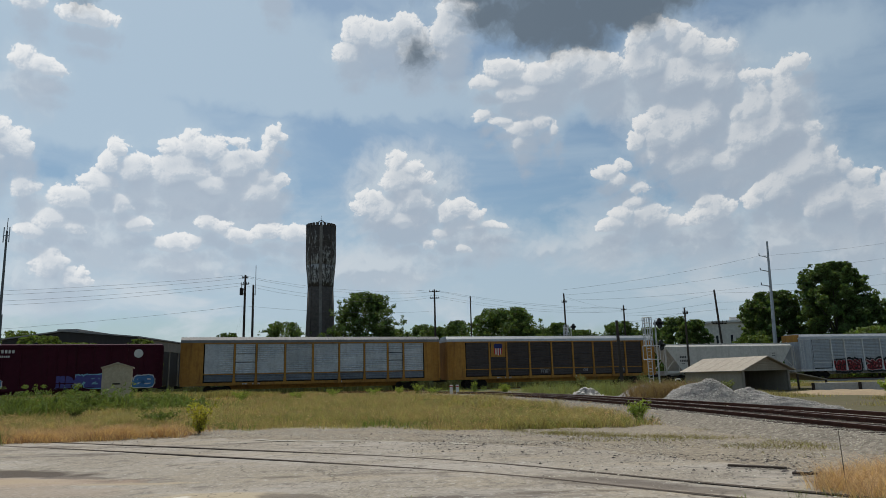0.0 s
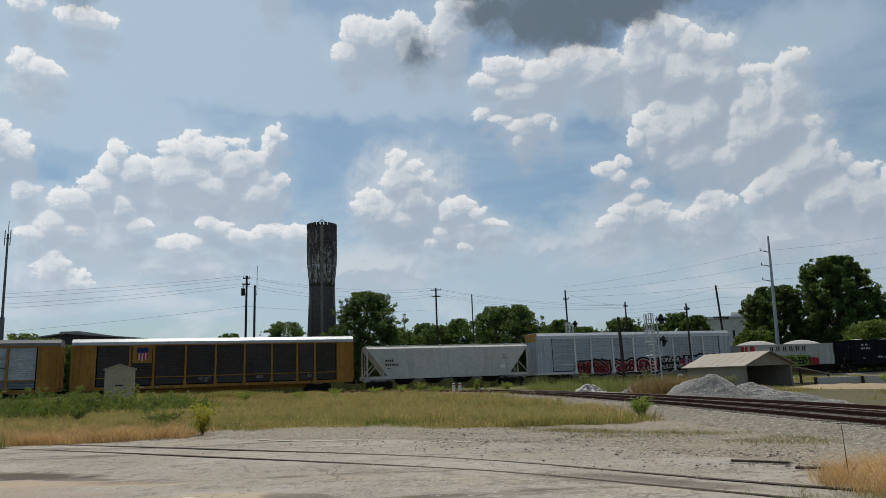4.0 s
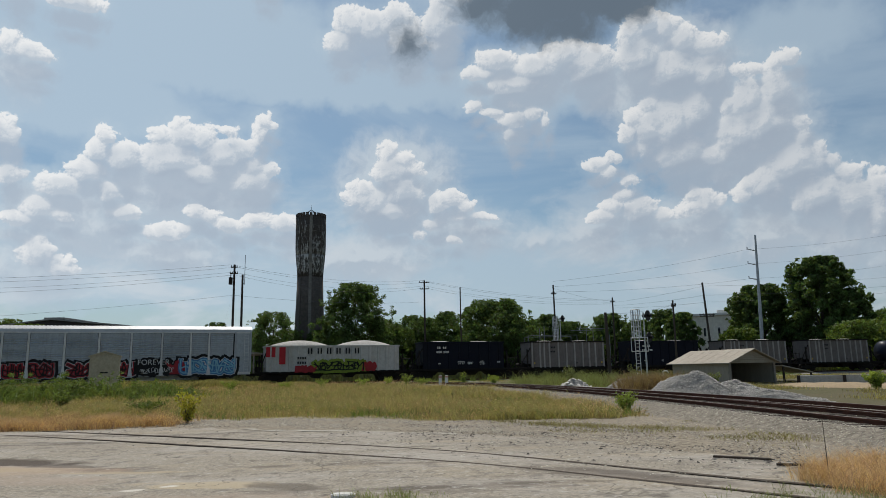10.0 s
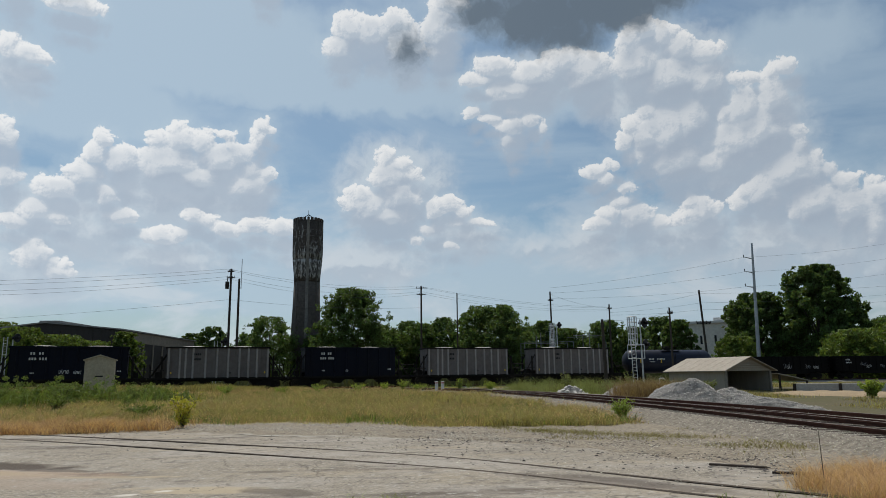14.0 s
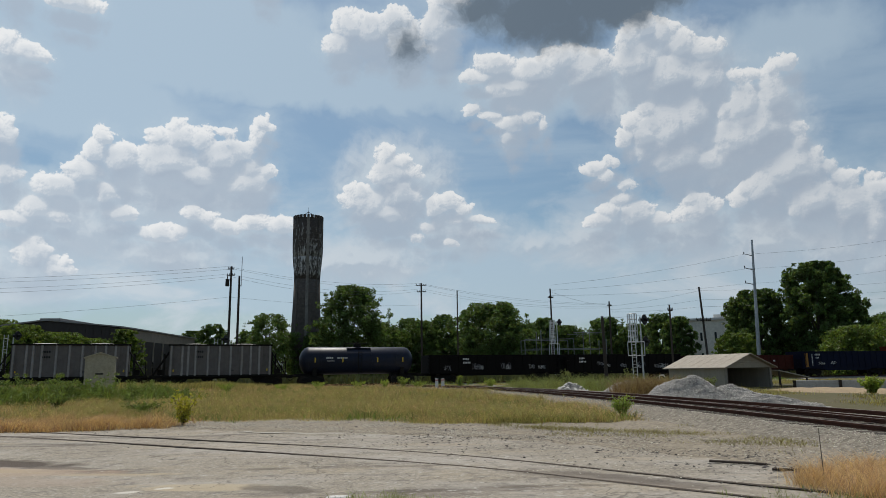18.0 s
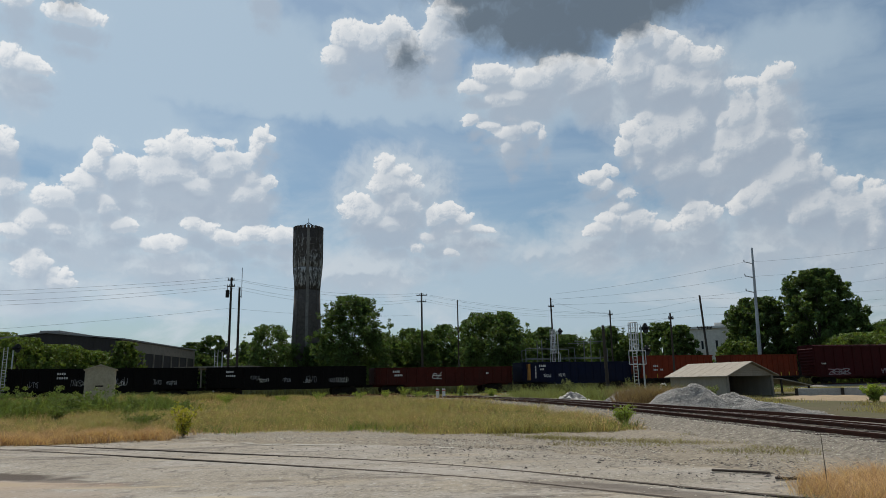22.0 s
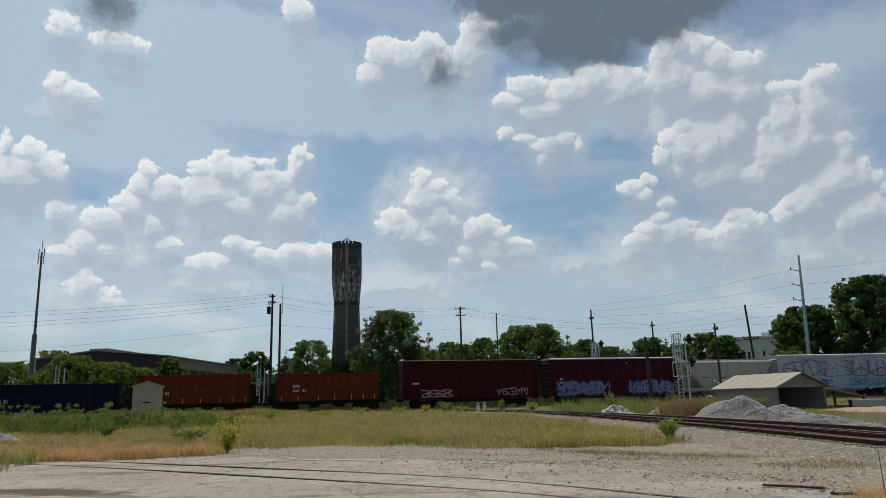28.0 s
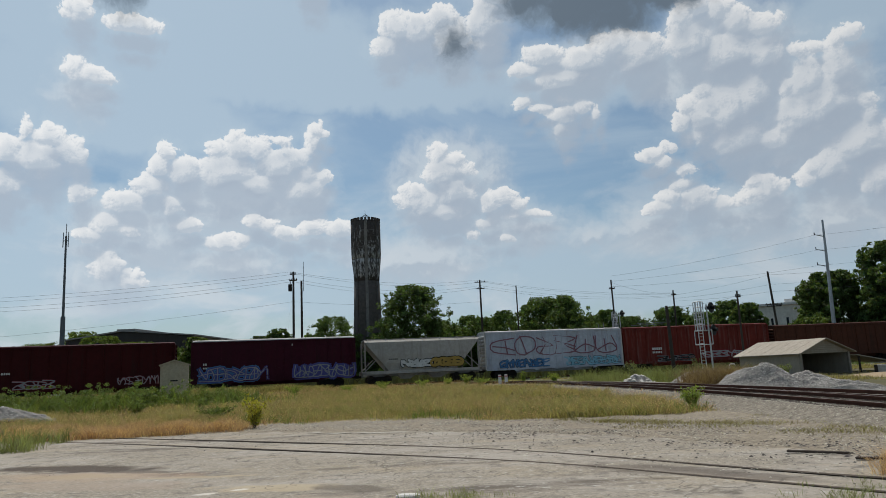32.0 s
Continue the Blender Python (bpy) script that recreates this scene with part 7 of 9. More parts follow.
coal_m = surface("crushed_stone_load", (0.42, 0.40, 0.37), 0.95, grain=6, grain_amount=0.5, bump=0.8)
ink = {k: surface("spray_" + k, c, 0.6, grain=9, grain_amount=0.15, bump=0) for k, c in {
    "black": (0.012, 0.011, 0.012), "red": (0.33, 0.028, 0.035), "pink": (0.5, 0.10, 0.16), "dull_red": (0.26, 0.13, 0.16), "blue": (0.07, 0.19, 0.38), "cyan": (0.25, 0.5, 0.62),
    "white": (0.62, 0.62, 0.60), "green": (0.20, 0.27, 0.035), "violet": (0.09, 0.085, 0.27), "gold": (0.38, 0.25, 0.06), "grey": (0.30, 0.30, 0.31), "teal": (0.05, 0.22, 0.24)}.items()}
reflector = surface("yellow_reflector", (0.65, 0.45, 0.05), 0.5, bump=0)
white_mark = surface("white_lettering", (0.62, 0.62, 0.60), 0.6, bump=0, grain_amount=0.1)
black_mark = surface("black_lettering", (0.02, 0.02, 0.022), 0.6, bump=0, grain_amount=0.1)

SIDE = -1.53                        # the side of the cars that faces the yard
SHARED = {}


def shared(key, build, material, smooth=False):
    if key not in SHARED:
        bm = bmesh.new()
        build(bm)
        SHARED[key] = mesh_of(bm, key, material, smooth)
    return SHARED[key]


def build_wheel(bm):
    prof = ((0.0, 0.10), (0.12, 0.10), (0.16, 0.05), (0.36, 0.04), (0.40, 0.07), (0.45, 0.07), (0.45, -0.05), (0.485, -0.07), (0.485, -0.09), (0.40, -0.09), (0.36, -0.05), (0.12, -0.08), (0.0, -0.08))
    rings = []
    for i in range(20):
        a = 2 * math.pi * i / 20
        rings.append([(max(r, 0.01) * math.cos(a), -w, max(r, 0.01) * math.sin(a)) for r, w in prof])
    loft(bm, rings + [rings[0]], caps=False, closed=False)


def build_frame(bm):
    for s in (-1, 1):
        y = s * 1.02
        pts = ((-1.2, 0.52), (-0.95, 0.68), (-0.35, 0.86), (0.35, 0.86), (0.95, 0.68), (1.2, 0.52), (1.1, 0.40), (0.8, 0.46), (0.42, 0.25), (-0.42, 0.25), (-0.8, 0.46), (-1.1, 0.40))
        loft(bm, [[(x, y - 0.09, z) for x, z in pts], [(x, y + 0.09, z) for x, z in pts]])
        for k in range(4):
            tube(bm, (-0.24 + k * 0.16, y * 1.08, 0.30), (-0.24 + k * 0.16, y * 1.08, 0.60), 0.06, n=6)
        for x in (-0.9, 0.9):
            tube(bm, (x, y * 0.9, 0.48), (x, y * 1.16, 0.48), 0.13, n=8)
    solid(bm, -0.22, 0.22, -1.0, 1.0, 0.52, 0.78)
    for x in (-0.9, 0.9):
        tube(bm, (x, -0.7, 0.485), (x, 0.7, 0.485), 0.08, n=6)


def running_gear(car, half, inset, sill=0.95):
    """Two trucks with their wheels, and a coupler at each end."""
    frame_me = shared("truck_frame", build_frame, under_m)
    wheel_me = shared("wheel", build_wheel, wheel_m)
    for s in (-1, 1):
        tr = part("truck", frame_me, None, car, at=pose(s * (half - inset), 0, 0))
        for wx in (-0.9, 0.9):
            for wy, turn in ((-0.76, 0), (0.76, 180)):
                part("wheel", wheel_me, None, tr, at=pose(wx, wy, 0.485, 0, 0, turn))
        bm = bmesh.new()
        x0 = s * (half - 0.25)
        solid(bm, min(x0, x0 + s * 0.62), max(x0, x0 + s * 0.62), -0.11, 0.11, 0.80, 1.0)
        solid(bm, min(x0 + s * 0.5, x0 + s * 0.82), max(x0 + s * 0.5, x0 + s * 0.82), -0.20, 0.20, 0.74, 1.06)
        tube(bm, (x0 + s * 0.3, -0.3, 0.8), (x0 + s * 0.75, -0.35, 0.45), 0.03, n=5)
        part("coupler", bm, under_m, car)


def grab_irons(car, x0, x1, y, z0, z1, n, material, name="ladder"):
    bm = bmesh.new()
    for x in (x0, x1):
        solid(bm, x - 0.02, x + 0.02, y - 0.07, y - 0.03, z0 - 0.1, z1 + 0.1)
    for k in range(n):
        z = z0 + (z1 - z0) * k / (n - 1)
        tube(bm, (x0, y - 0.05, z), (x1, y - 0.05, z), 0.015, n=5)
    return part(name, bm, material, car)


def bars(car, rows, y, material, name="lettering", label=""):
    """Lettering that cannot be given: plain bars of its size. Rows of x0, x1, z0, z1."""
    bm = bmesh.new()
    for x0, x1, z0, z1 in rows:
        solid(bm, x0, x1, y - 0.006, y + 0.01, z0, z1)
    return tagged(part(name, bm, material, car, label), kind="stuff")


def words(x0, z, count, size, gap=0.35, rnd=None):
    """Bars for a row of characters."""
    out, x = [], x0
    for k in range(count):
        w = size * 0.62
        out.append((x, x + w, z, z + size))
        x += w + size * gap
    return out


def ribbon(bm, pts, half, y):
    """A flat stroke along points (x, z)."""
    n = len(pts)
    for i in range(n - 1):
        a, b = Vector(pts[i]), Vector(pts[i + 1])
        d = (b - a)
        if d.length < 1e-5:
            continue
        d.normalize()
        a, b = a - d * half * 0.6, b + d * half * 0.6
        o = Vector((-d.y, d.x)) * half
        q = [a - o, b - o, b + o, a + o]
        yy = y - 0.0006 * i
        bm.faces.new([bm.verts.new((v.x, yy, v.y)) for v in q])


# bent strokes of sprayed shapes, each in a square of one
SHAPES = (
    (((0.0, 0.0), (0.25, 1.0), (0.75, 1.0), (1.0, 0.0)), ((0.15, 0.42), (0.85, 0.42))),
    (((0.0, 0.0), (0.05, 1.0), (0.8, 0.95), (0.85, 0.6), (0.1, 0.5), (1.0, 0.0)),),
    (((0.95, 0.85), (0.5, 1.0), (0.05, 0.75), (0.5, 0.5), (0.95, 0.25), (0.5, 0.0), (0.0, 0.15)),),
    (((0.95, 1.0), (0.05, 0.95), (0.05, 0.0), (1.0, 0.05)), ((0.05, 0.5), (0.8, 0.52))),
    (((0.0, 1.0), (0.1, 0.0), (0.5, 0.5), (0.9, 0.0), (1.0, 1.0)),),
    (((0.5, 1.0), (0.05, 0.7), (0.1, 0.15), (0.6, 0.0), (0.95, 0.4), (0.85, 0.85), (0.5, 1.0)),),
)


def graffiti(car, x0, x1, z0, z1, fill, edge, seed, letters=4, y=SIDE - 0.02, second=None, weight=0.13, rim=None):
    """A sprayed tag: fat bent strokes with an outline, no readable letters."""
    rnd = random.Random(seed)
    hgt, w = z1 - z0, (x1 - x0) / letters
    strokes = []
    for k in range(letters):
        cx = x0 + w * (k + 0.5)
        lean, grow = rnd.uniform(-0.12, 0.12), rnd.uniform(0.86, 1.0)
        turn, wide = rnd.randrange(3), 1.0 if weight < 0.05 else 1.25
        for shape in rnd.choice(SHAPES) + (((rnd.uniform(0, 1), 0.0), (0.5, rnd.uniform(0.3, 0.7)), (rnd.uniform(0, 1), 1.0)),):
            shape = [(q, u) if turn == 0 else (1 - u, 1 - q) if turn == 1 else (1 - q, u) for u, q in shape]
            pts = [(cx + w * ((u - 0.5) * wide + lean * (q - 0.5) + rnd.uniform(-0.05, 0.05)), z0 + hgt * (0.10 + 0.80 * grow * q + rnd.uniform(-0.03, 0.03))) for u, q in shape]
            sm = []
            for i in range(len(pts) - 1):
                for f in (0, 0.33, 0.67):
                    p = [Vector(pts[max(0, min(len(pts) - 1, j))]) for j in range(i - 1, i + 3)]
                    v = 0.5 * (2 * p[1] + (p[2] - p[0]) * f + (2 * p[0] - 5 * p[1] + 4 * p[2] - p[3]) * f * f + (3 * p[1] - p[0] - 3 * p[2] + p[3]) * f ** 3)
                    sm.append((v.x, min(max(v.y, z0), z1)))
            strokes.append(sm + [pts[-1]])
    base = None
    for mat, half, dy in ((edge, hgt * weight * (2.7 if rim else 1.6), 0.0), (rim, hgt * weight * 1.35, 0.008), (fill, hgt * weight, 0.014), (second, hgt * weight * 0.3, 0.024)):
        if mat is None:
            continue
        bm = bmesh.new()
        for s in strokes:
            ribbon(bm, s, half, y - dy)
        ob = part("graffiti" if base is None else "sprayed_layer", bm, ink[mat], base or car, ("sprayed graffiti in %s and %s" % (fill, edge)).replace("_", " ") if base is None else "")
        tagged(ob, kind="stuff")
        base = base or ob
    return base


def scrawl(car, x0, x1, z0, z1, color, seed, n=6, y=SIDE - 0.02, half=0.016, label=""):
    """Thin sprayed lines."""
    rnd = random.Random(seed)
    bm = bmesh.new()
    tags = max(1, n // 3)
    for k in range(tags):
        size = (z1 - z0) * rnd.uniform(0.5, 0.95)
        x = x0 + (x1 - x0) * (k + rnd.uniform(0.05, 0.45)) / tags
        z = z0 + (z1 - z0 - size) * rnd.uniform(0, 1)
        for j in range(rnd.randint(3, 5)):
            w = size * rnd.uniform(0.35, 0.6)
            a0, turn, tall = rnd.uniform(0, 6.28), rnd.uniform(2.5, 6.5) * rnd.choice((-1, 1)), rnd.uniform(0.35, 0.5)
            arc = [(x + w / 2 + w * 0.5 * math.cos(a0 + turn * i / 7), z + size / 2 + size * tall * math.sin(a0 + turn * i / 7) + 0.1 * size * math.sin(j * 2)) for i in range(8)]
            ribbon(bm, arc, half, y)
            ribbon(bm, [(x + w * rnd.uniform(0, 1), z + size * 0.05), (x + w * rnd.uniform(0, 1), z + size * rnd.uniform(0.7, 1.1))], half, y - 0.006)
            x += w * rnd.uniform(0.85, 1.15)
    return tagged(part("graffiti", bm, ink[color], car, label or "thin sprayed %s scrawls" % color), kind="stuff")


def corrugated_panel(bm, x0, x1, z0, z1, y, rows=16, deep=0.05):
    """A sheet pressed into level ridges."""
    pts = []
    for k in range(rows * 4 + 1):
        z = z0 + (z1 - z0) * k / (rows * 4)
        pts.append((y - (deep if k % 4 in (1, 2) else 0.0), z))
    loft(bm, [[(x0, a, b) for a, b in pts], [(x1, a, b) for a, b in pts]], caps=False, closed=False)


def roof_shell(car, half, top, eave, material, ribs, width=1.5, ridge=0.0, name="roof"):
    """A roof with sloping shoulders and raised seams."""
    bm = bmesh.new()
    prof = [(-width, eave), (-width * 0.97, eave + (top - eave) * 0.45), (-width * 0.72, top - 0.02), (0, top), (width * 0.72, top - 0.02), (width * 0.97, eave + (top - eave) * 0.45), (width, eave)]
    extrude_profile(bm, prof, -half, half)
    for k in range(ribs):
        x = -half + 2 * half * (k + 0.5) / ribs
        pr = [(a * 1.012, eave + (b - eave) * 1.03 + 0.02) for a, b in prof]
        extrude_profile(bm, pr, x - 0.045, x + 0.045)
    return part(name, bm, material, car)


def autorack(length, posts, body_mat, panel_mat, roof_mat, label, ends=(0.078, 0.066), breaks=(), end_mat=None, group="railway wagons", low_mat=None):
    car = thing("autorack_wagon", label, "railway wagon", group)
    h = length / 2
    top, eave, sill = 5.92, 5.28, 0.98
    bm = bmesh.new()
    chamfered(bm, -h, h, -1.45, 1.45, sill, 1.28, 0.04)
    pr = [(-0.35, 0.55), (0.35, 0.55), (0.5, sill), (-0.5, sill)]
    extrude_profile(bm, pr, -h + 4.5, h - 4.5)
    part("sill", bm, body_mat, car)
    # solid core for the hollow inside, its shade put into the near-black colour
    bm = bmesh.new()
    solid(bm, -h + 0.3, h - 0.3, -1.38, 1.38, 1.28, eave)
    part("body", bm, under_m, car, "near-black core coloured as the shade behind the side panels")
    xs = [-h, -h + ends[0] * length] + [-h + f * length for f in posts] + [h - ends[1] * length, h]
    # end panels
    for a, b in ((xs[0], xs[1]), (xs[-2], xs[-1])):
        bm = bmesh.new()
        solid(bm, a, b, SIDE + 0.02, SIDE + 0.14, 1.25, eave)
        solid(bm, a, a + 0.14, SIDE - 0.04, SIDE + 0.02, 1.25, eave)
        solid(bm, b - 0.14, b, SIDE - 0.04, SIDE + 0.02, 1.25, eave)
        solid(bm, (a + b) / 2 - 0.04, (a + b) / 2 + 0.04, SIDE - 0.02, SIDE + 0.02, 1.25, eave)
        part("end_panel", bm, end_mat or body_mat, car)
    # doors that close the two ends
    for s in (-1, 1):
        bm = bmesh.new()
        solid(bm, s * h - 0.06, s * h + 0.05, -1.45, 1.45, 1.25, eave)
        door = part("end_door", bm, end_mat or body_mat, car)
        for k in range(6):
            y0 = -1.45 + k * 0.4833
            bm = bmesh.new()
            solid(bm, s * h - 0.07, s * h + 0.07 + 0.03 * (k % 2), y0 + 0.01, y0 + 0.473, 1.26, eave - 0.01)
            part("door_leaf", bm, end_mat or body_mat, door)
    # posts and pressed panels between them
    for x in xs[2:-2]:
        bm = bmesh.new()
        loft(bm, [[(x - 0.20, SIDE - 0.05, 0.98), (x + 0.20, SIDE - 0.05, 0.98), (x + 0.20, SIDE + 0.12, 0.98), (x - 0.20, SIDE + 0.12, 0.98)],
                  [(x - 0.10, SIDE - 0.05, 1.9), (x + 0.10, SIDE - 0.05, 1.9), (x + 0.10, SIDE + 0.12, 1.9), (x - 0.10, SIDE + 0.12, 1.9)],
                  [(x - 0.09, SIDE - 0.05, eave), (x + 0.09, SIDE - 0.05, eave), (x + 0.09, SIDE + 0.12, eave), (x - 0.09, SIDE + 0.12, eave)]])
        part("post", bm, body_mat, car)
    for i, (a, b) in enumerate(zip(xs[1:-2], xs[2:-1])):
        a, b = a + 0.12, b - 0.12
        bm = bmesh.new()
        cuts = (2.12, 3.3, 4.15, eave - 0.08) if i in breaks else (2.12, eave - 0.08)
        for z0, z1 in zip(cuts, cuts[1:]):
            corrugated_panel(bm, a, b, z0 + 0.03, z1 - 0.03, SIDE + 0.06, rows=max(3, round((z1 - z0) / 0.21)))
        part("side_panel", bm, panel_mat, car)
        bm = bmesh.new()
        corrugated_panel(bm, a, b, 1.38, 2.09, SIDE + 0.07, rows=3, deep=0.03)
        part("lower_panel", bm, low_mat or panel_mat, car)
    bm = bmesh.new()
    solid(bm, -h, h, SIDE - 0.02, SIDE + 0.1, eave - 0.09, eave + 0.03)
    solid(bm, xs[1], xs[-2], SIDE + 0.0, SIDE + 0.1, 2.07, 2.15)
    part("side_rail", bm, body_mat, car)
    roof_shell(car, h + 0.05, top, eave + 0.03, roof_mat, 84, 1.52)
    grab_irons(car, -h + 0.25, -h + 0.65, SIDE, 1.1, 5.0, 12, body_mat)
    grab_irons(car, h - 0.65, h - 0.25, SIDE, 1.1, 5.0, 12, body_mat)
    running_gear(car, h, 3.6)
    bars(car, words(-h + 6.0, 1.06, 4, 0.14) + words(-h + 7.0, 1.06, 6, 0.14) + words(2.2, 1.06, 3, 0.16), SIDE + 0.06, white_mark)
    return car


def boxcar(length, paint_mat, top, label, end_mat=None, ribs=12, roof_mat=None, door=True, door_mat=None, group="railway wagons", end_ribs=9):
    car = thing("boxcar", label, "railway wagon", group)
    h = length / 2
    end_mat, roof_mat = end_mat or paint_mat, roof_mat or paint_mat
    eave = top - 0.22
    bm = bmesh.new()
    chamfered(bm, -h, h, -1.46, 1.46, 1.0, eave, 0.03)
    part("body", bm, paint_mat, car)
    bm = bmesh.new()
    solid(bm, -h, h, SIDE - 0.01, SIDE + 0.14, 0.92, 1.16)
    solid(bm, -h, h, SIDE - 0.01, SIDE + 0.14, eave - 0.12, eave)
    pr = [(-0.3, 0.6), (0.3, 0.6), (0.4, 1.0), (-0.4, 1.0)]
    extrude_profile(bm, pr, -h + 3.2, h - 3.2)
    for k in range(5):
        x = -h + 3.6 + k * (length - 7.2) / 4
        solid(bm, x - 0.25, x + 0.25, SIDE + 0.0, SIDE + 0.10, 0.78, 0.92)
    part("sill", bm, paint_mat, car)
    rib = shared("side_rib_%d" % round(eave * 100), lambda b: solid(b, -0.035, 0.035, SIDE + 0.005, SIDE + 0.09, 1.16, eave - 0.12), paint_mat)
    for k in range(ribs + 1):
        x = -h + 0.06 + (length - 0.12) * k / ribs
        if door and abs(x) < 1.7:
            continue
        r = part("rib", rib.copy() if rib.materials[0] is not paint_mat else rib, None, car, at=pose(x, 0, 0))
        if r.data.materials[0] is not paint_mat:
            r.data.materials[0] = paint_mat
    if door:
        bm = bmesh.new()
        solid(bm, -1.6, 1.6, SIDE - 0.03, SIDE + 0.08, 1.14, eave - 0.1)
        leaf = part("door", bm, door_mat or paint_mat, car)
        for k in range(5):
            z = 1.5 + k * 0.75
            if z + 0.08 < eave - 0.1:
                bm = bmesh.new()
                solid(bm, -1.55, 1.55, SIDE - 0.055, SIDE - 0.03, z, z + 0.08)
                part("door_rib", bm, door_mat or paint_mat, leaf)
        for x in (-0.8, 0.0, 0.8):
            bm = bmesh.new()
            solid(bm, x - 0.03, x + 0.03, SIDE - 0.07, SIDE - 0.03, 1.2, eave - 0.2)
            part("lock_bar", bm, door_mat or paint_mat, leaf)
        for z in (1.06, eave - 0.14):
            bm = bmesh.new()
            solid(bm, -3.3, 3.3, SIDE - 0.08, SIDE + 0.02, z, z + 0.06)
            part("door_track", bm, paint_mat, car)
    for s in (-1, 1):
        bm = bmesh.new()
        solid(bm, min(s * h, s * (h + 0.03)), max(s * h, s * (h + 0.03)), -1.44, 1.44, 1.02, eave - 0.02)
        wall = part("end_wall", bm, end_mat, car)
        for k in range(end_ribs):
            dz = (eave - 1.35) / end_ribs
            z0 = 1.15 + dz * k
            pr = [(0.0, z0), (0.14, z0 + dz * 0.3), (0.14, z0 + dz * 0.6), (0.0, z0 + dz * 0.9)]
            bm = bmesh.new()
            loft(bm, [[(s * (h + a), -1.3, b) for a, b in pr], [(s * (h + a), 1.3, b) for a, b in pr]])
            part("end_rib", bm, end_mat, wall)
        for y in (-1.42, 1.42):
            bm = bmesh.new()
            solid(bm, min(s * h, s * (h + 0.16)), max(s * h, s * (h + 0.16)), y - 0.06, y + 0.06, 1.0, eave)
            part("corner_post", bm, end_mat, wall)
    roof_shell(car, h + 0.05, top, eave, roof_mat, 14, 1.5)
    grab_irons(car, -h + 0.15, -h + 0.55, SIDE, 1.2, 2.6, 5, paint_mat)
    grab_irons(car, h - 0.55, h - 0.15, SIDE, 1.2, eave - 0.4, 9, paint_mat)
    running_gear(car, h, 2.4)
    return car


def covered_hopper(length, paint_mat, top, bays, label, slope=2.3, round_side=False, group="railway wagons"):
    car = thing("covered_hopper", label, "railway wagon", group)
    h = length / 2
    eave = top - 0.30
    low = 1.45
    # belly: sides, sloping ends
    bm = bmesh.new()
    prof = [(-1.5, low), (-1.5, eave), (-1.1, top - 0.08), (1.1, top - 0.08), (1.5, eave), (1.5, low)]
    if round_side:
        prof = [(-1.32, low), (-1.5, low + 0.8), (-1.53, low + 1.7), (-1.42, eave), (-1.1, top - 0.06), (1.1, top - 0.06), (1.42, eave), (1.53, low + 1.7), (1.5, low + 0.8), (1.32, low)]
    def end(x, s):
        return [(x - s * slope * (eave - min(b, eave)) / (eave - low), a, b) for a, b in prof]
    loft(bm, [end(-h + 0.25, -1), end(h - 0.25, 1)])
    part("body", bm, paint_mat, car, smooth=False)
    bm = bmesh.new()
    solid(bm, -h, h, -1.5, -1.2, 1.12, 1.45)
    solid(bm, -h, h, 1.2, 1.5, 1.12, 1.45)
    solid(bm, -h, -h + 0.3, -1.5, 1.5, 0.95, 1.4)
    solid(bm, h - 0.3, h, -1.5, 1.5, 0.95, 1.4)
    solid(bm, -h, h, -0.3, 0.3, 0.85, 1.2)
    part("sill", bm, paint_mat, car)
    for k in range(bays):
        c = (k + 0.5) / bays
        x = -h + slope + 0.6 + (length - 2 * slope - 1.2) * c
        w = (length - 2 * slope - 1.2) / bays / 2 - 0.15
        bm = bmesh.new()
        loft(bm, [[(x - w, -1.35, low), (x + w, -1.35, low), (x + w, 1.35, low), (x - w, 1.35, low)], [(x - 0.45, -0.5, 0.5), (x + 0.45, -0.5, 0.5), (x + 0.45, 0.5, 0.5), (x - 0.45, 0.5, 0.5)]])
        part("discharge_bay", bm, under_m if not round_side else paint_mat, car)
    # roof walk and hatches
    bm = bmesh.new()
    solid(bm, -h + 0.3, h - 0.3, -1.05, -0.75, top - 0.02, top + 0.02)
    solid(bm, -h + 0.3, h - 0.3, 0.75, 1.05, top - 0.02, top + 0.02)
    for k in range(round(length / 1.9)):
        x = -h + 0.6 + k * (length - 1.2) / (round(length / 1.9) - 1)
        tube(bm, (x, -1.3, top - 0.12), (x, -1.05, top + 0.12), 0.03, n=5)
        solid(bm, x - 0.04, x + 0.04, -1.1, 1.1, top - 0.06, top + 0.10)
    part("roof_walk", bm, paint_mat, car)
    bm = bmesh.new()
    solid(bm, -h + 0.4, h - 0.4, -0.4, 0.4, top - 0.08, top + 0.09)
    part("hatch", bm, paint_mat, car)
    # end posts, ladders
    for s in (-1, 1):
        for y in (-1.42, 1.42):
            bm = bmesh.new()
            solid(bm, min(s * (h - 0.35), s * (h - 0.2)), max(s * (h - 0.35), s * (h - 0.2)), y - 0.05, y + 0.05, 1.4, eave)
            tube(bm, (s * (h - 0.3), y, 1.5), (s * (h - slope * 0.62), y * 0.98, low + (eave - low) * 0.42), 0.05, n=5)
            part("end_post", bm, paint_mat, car)
        grab_irons(car, s * (h - 0.12) - 0.2, s * (h - 0.12) + 0.2 - 0.1 * (s > 0), SIDE + 0.04, 1.3, eave - 0.2, 9, paint_mat)
    for k in range(round(length / 2.2)):
        x = -h + slope * 0.9 + k * (length - 1.8 * slope) / max(1, round(length / 2.2) - 1)
        bm = bmesh.new()
        solid(bm, x - 0.035, x + 0.035, SIDE - 0.005, SIDE + 0.06, 1.4, 2.0)
        part("side_stake", bm, paint_mat, car)
    running_gear(car, h, 1.9)
    return car


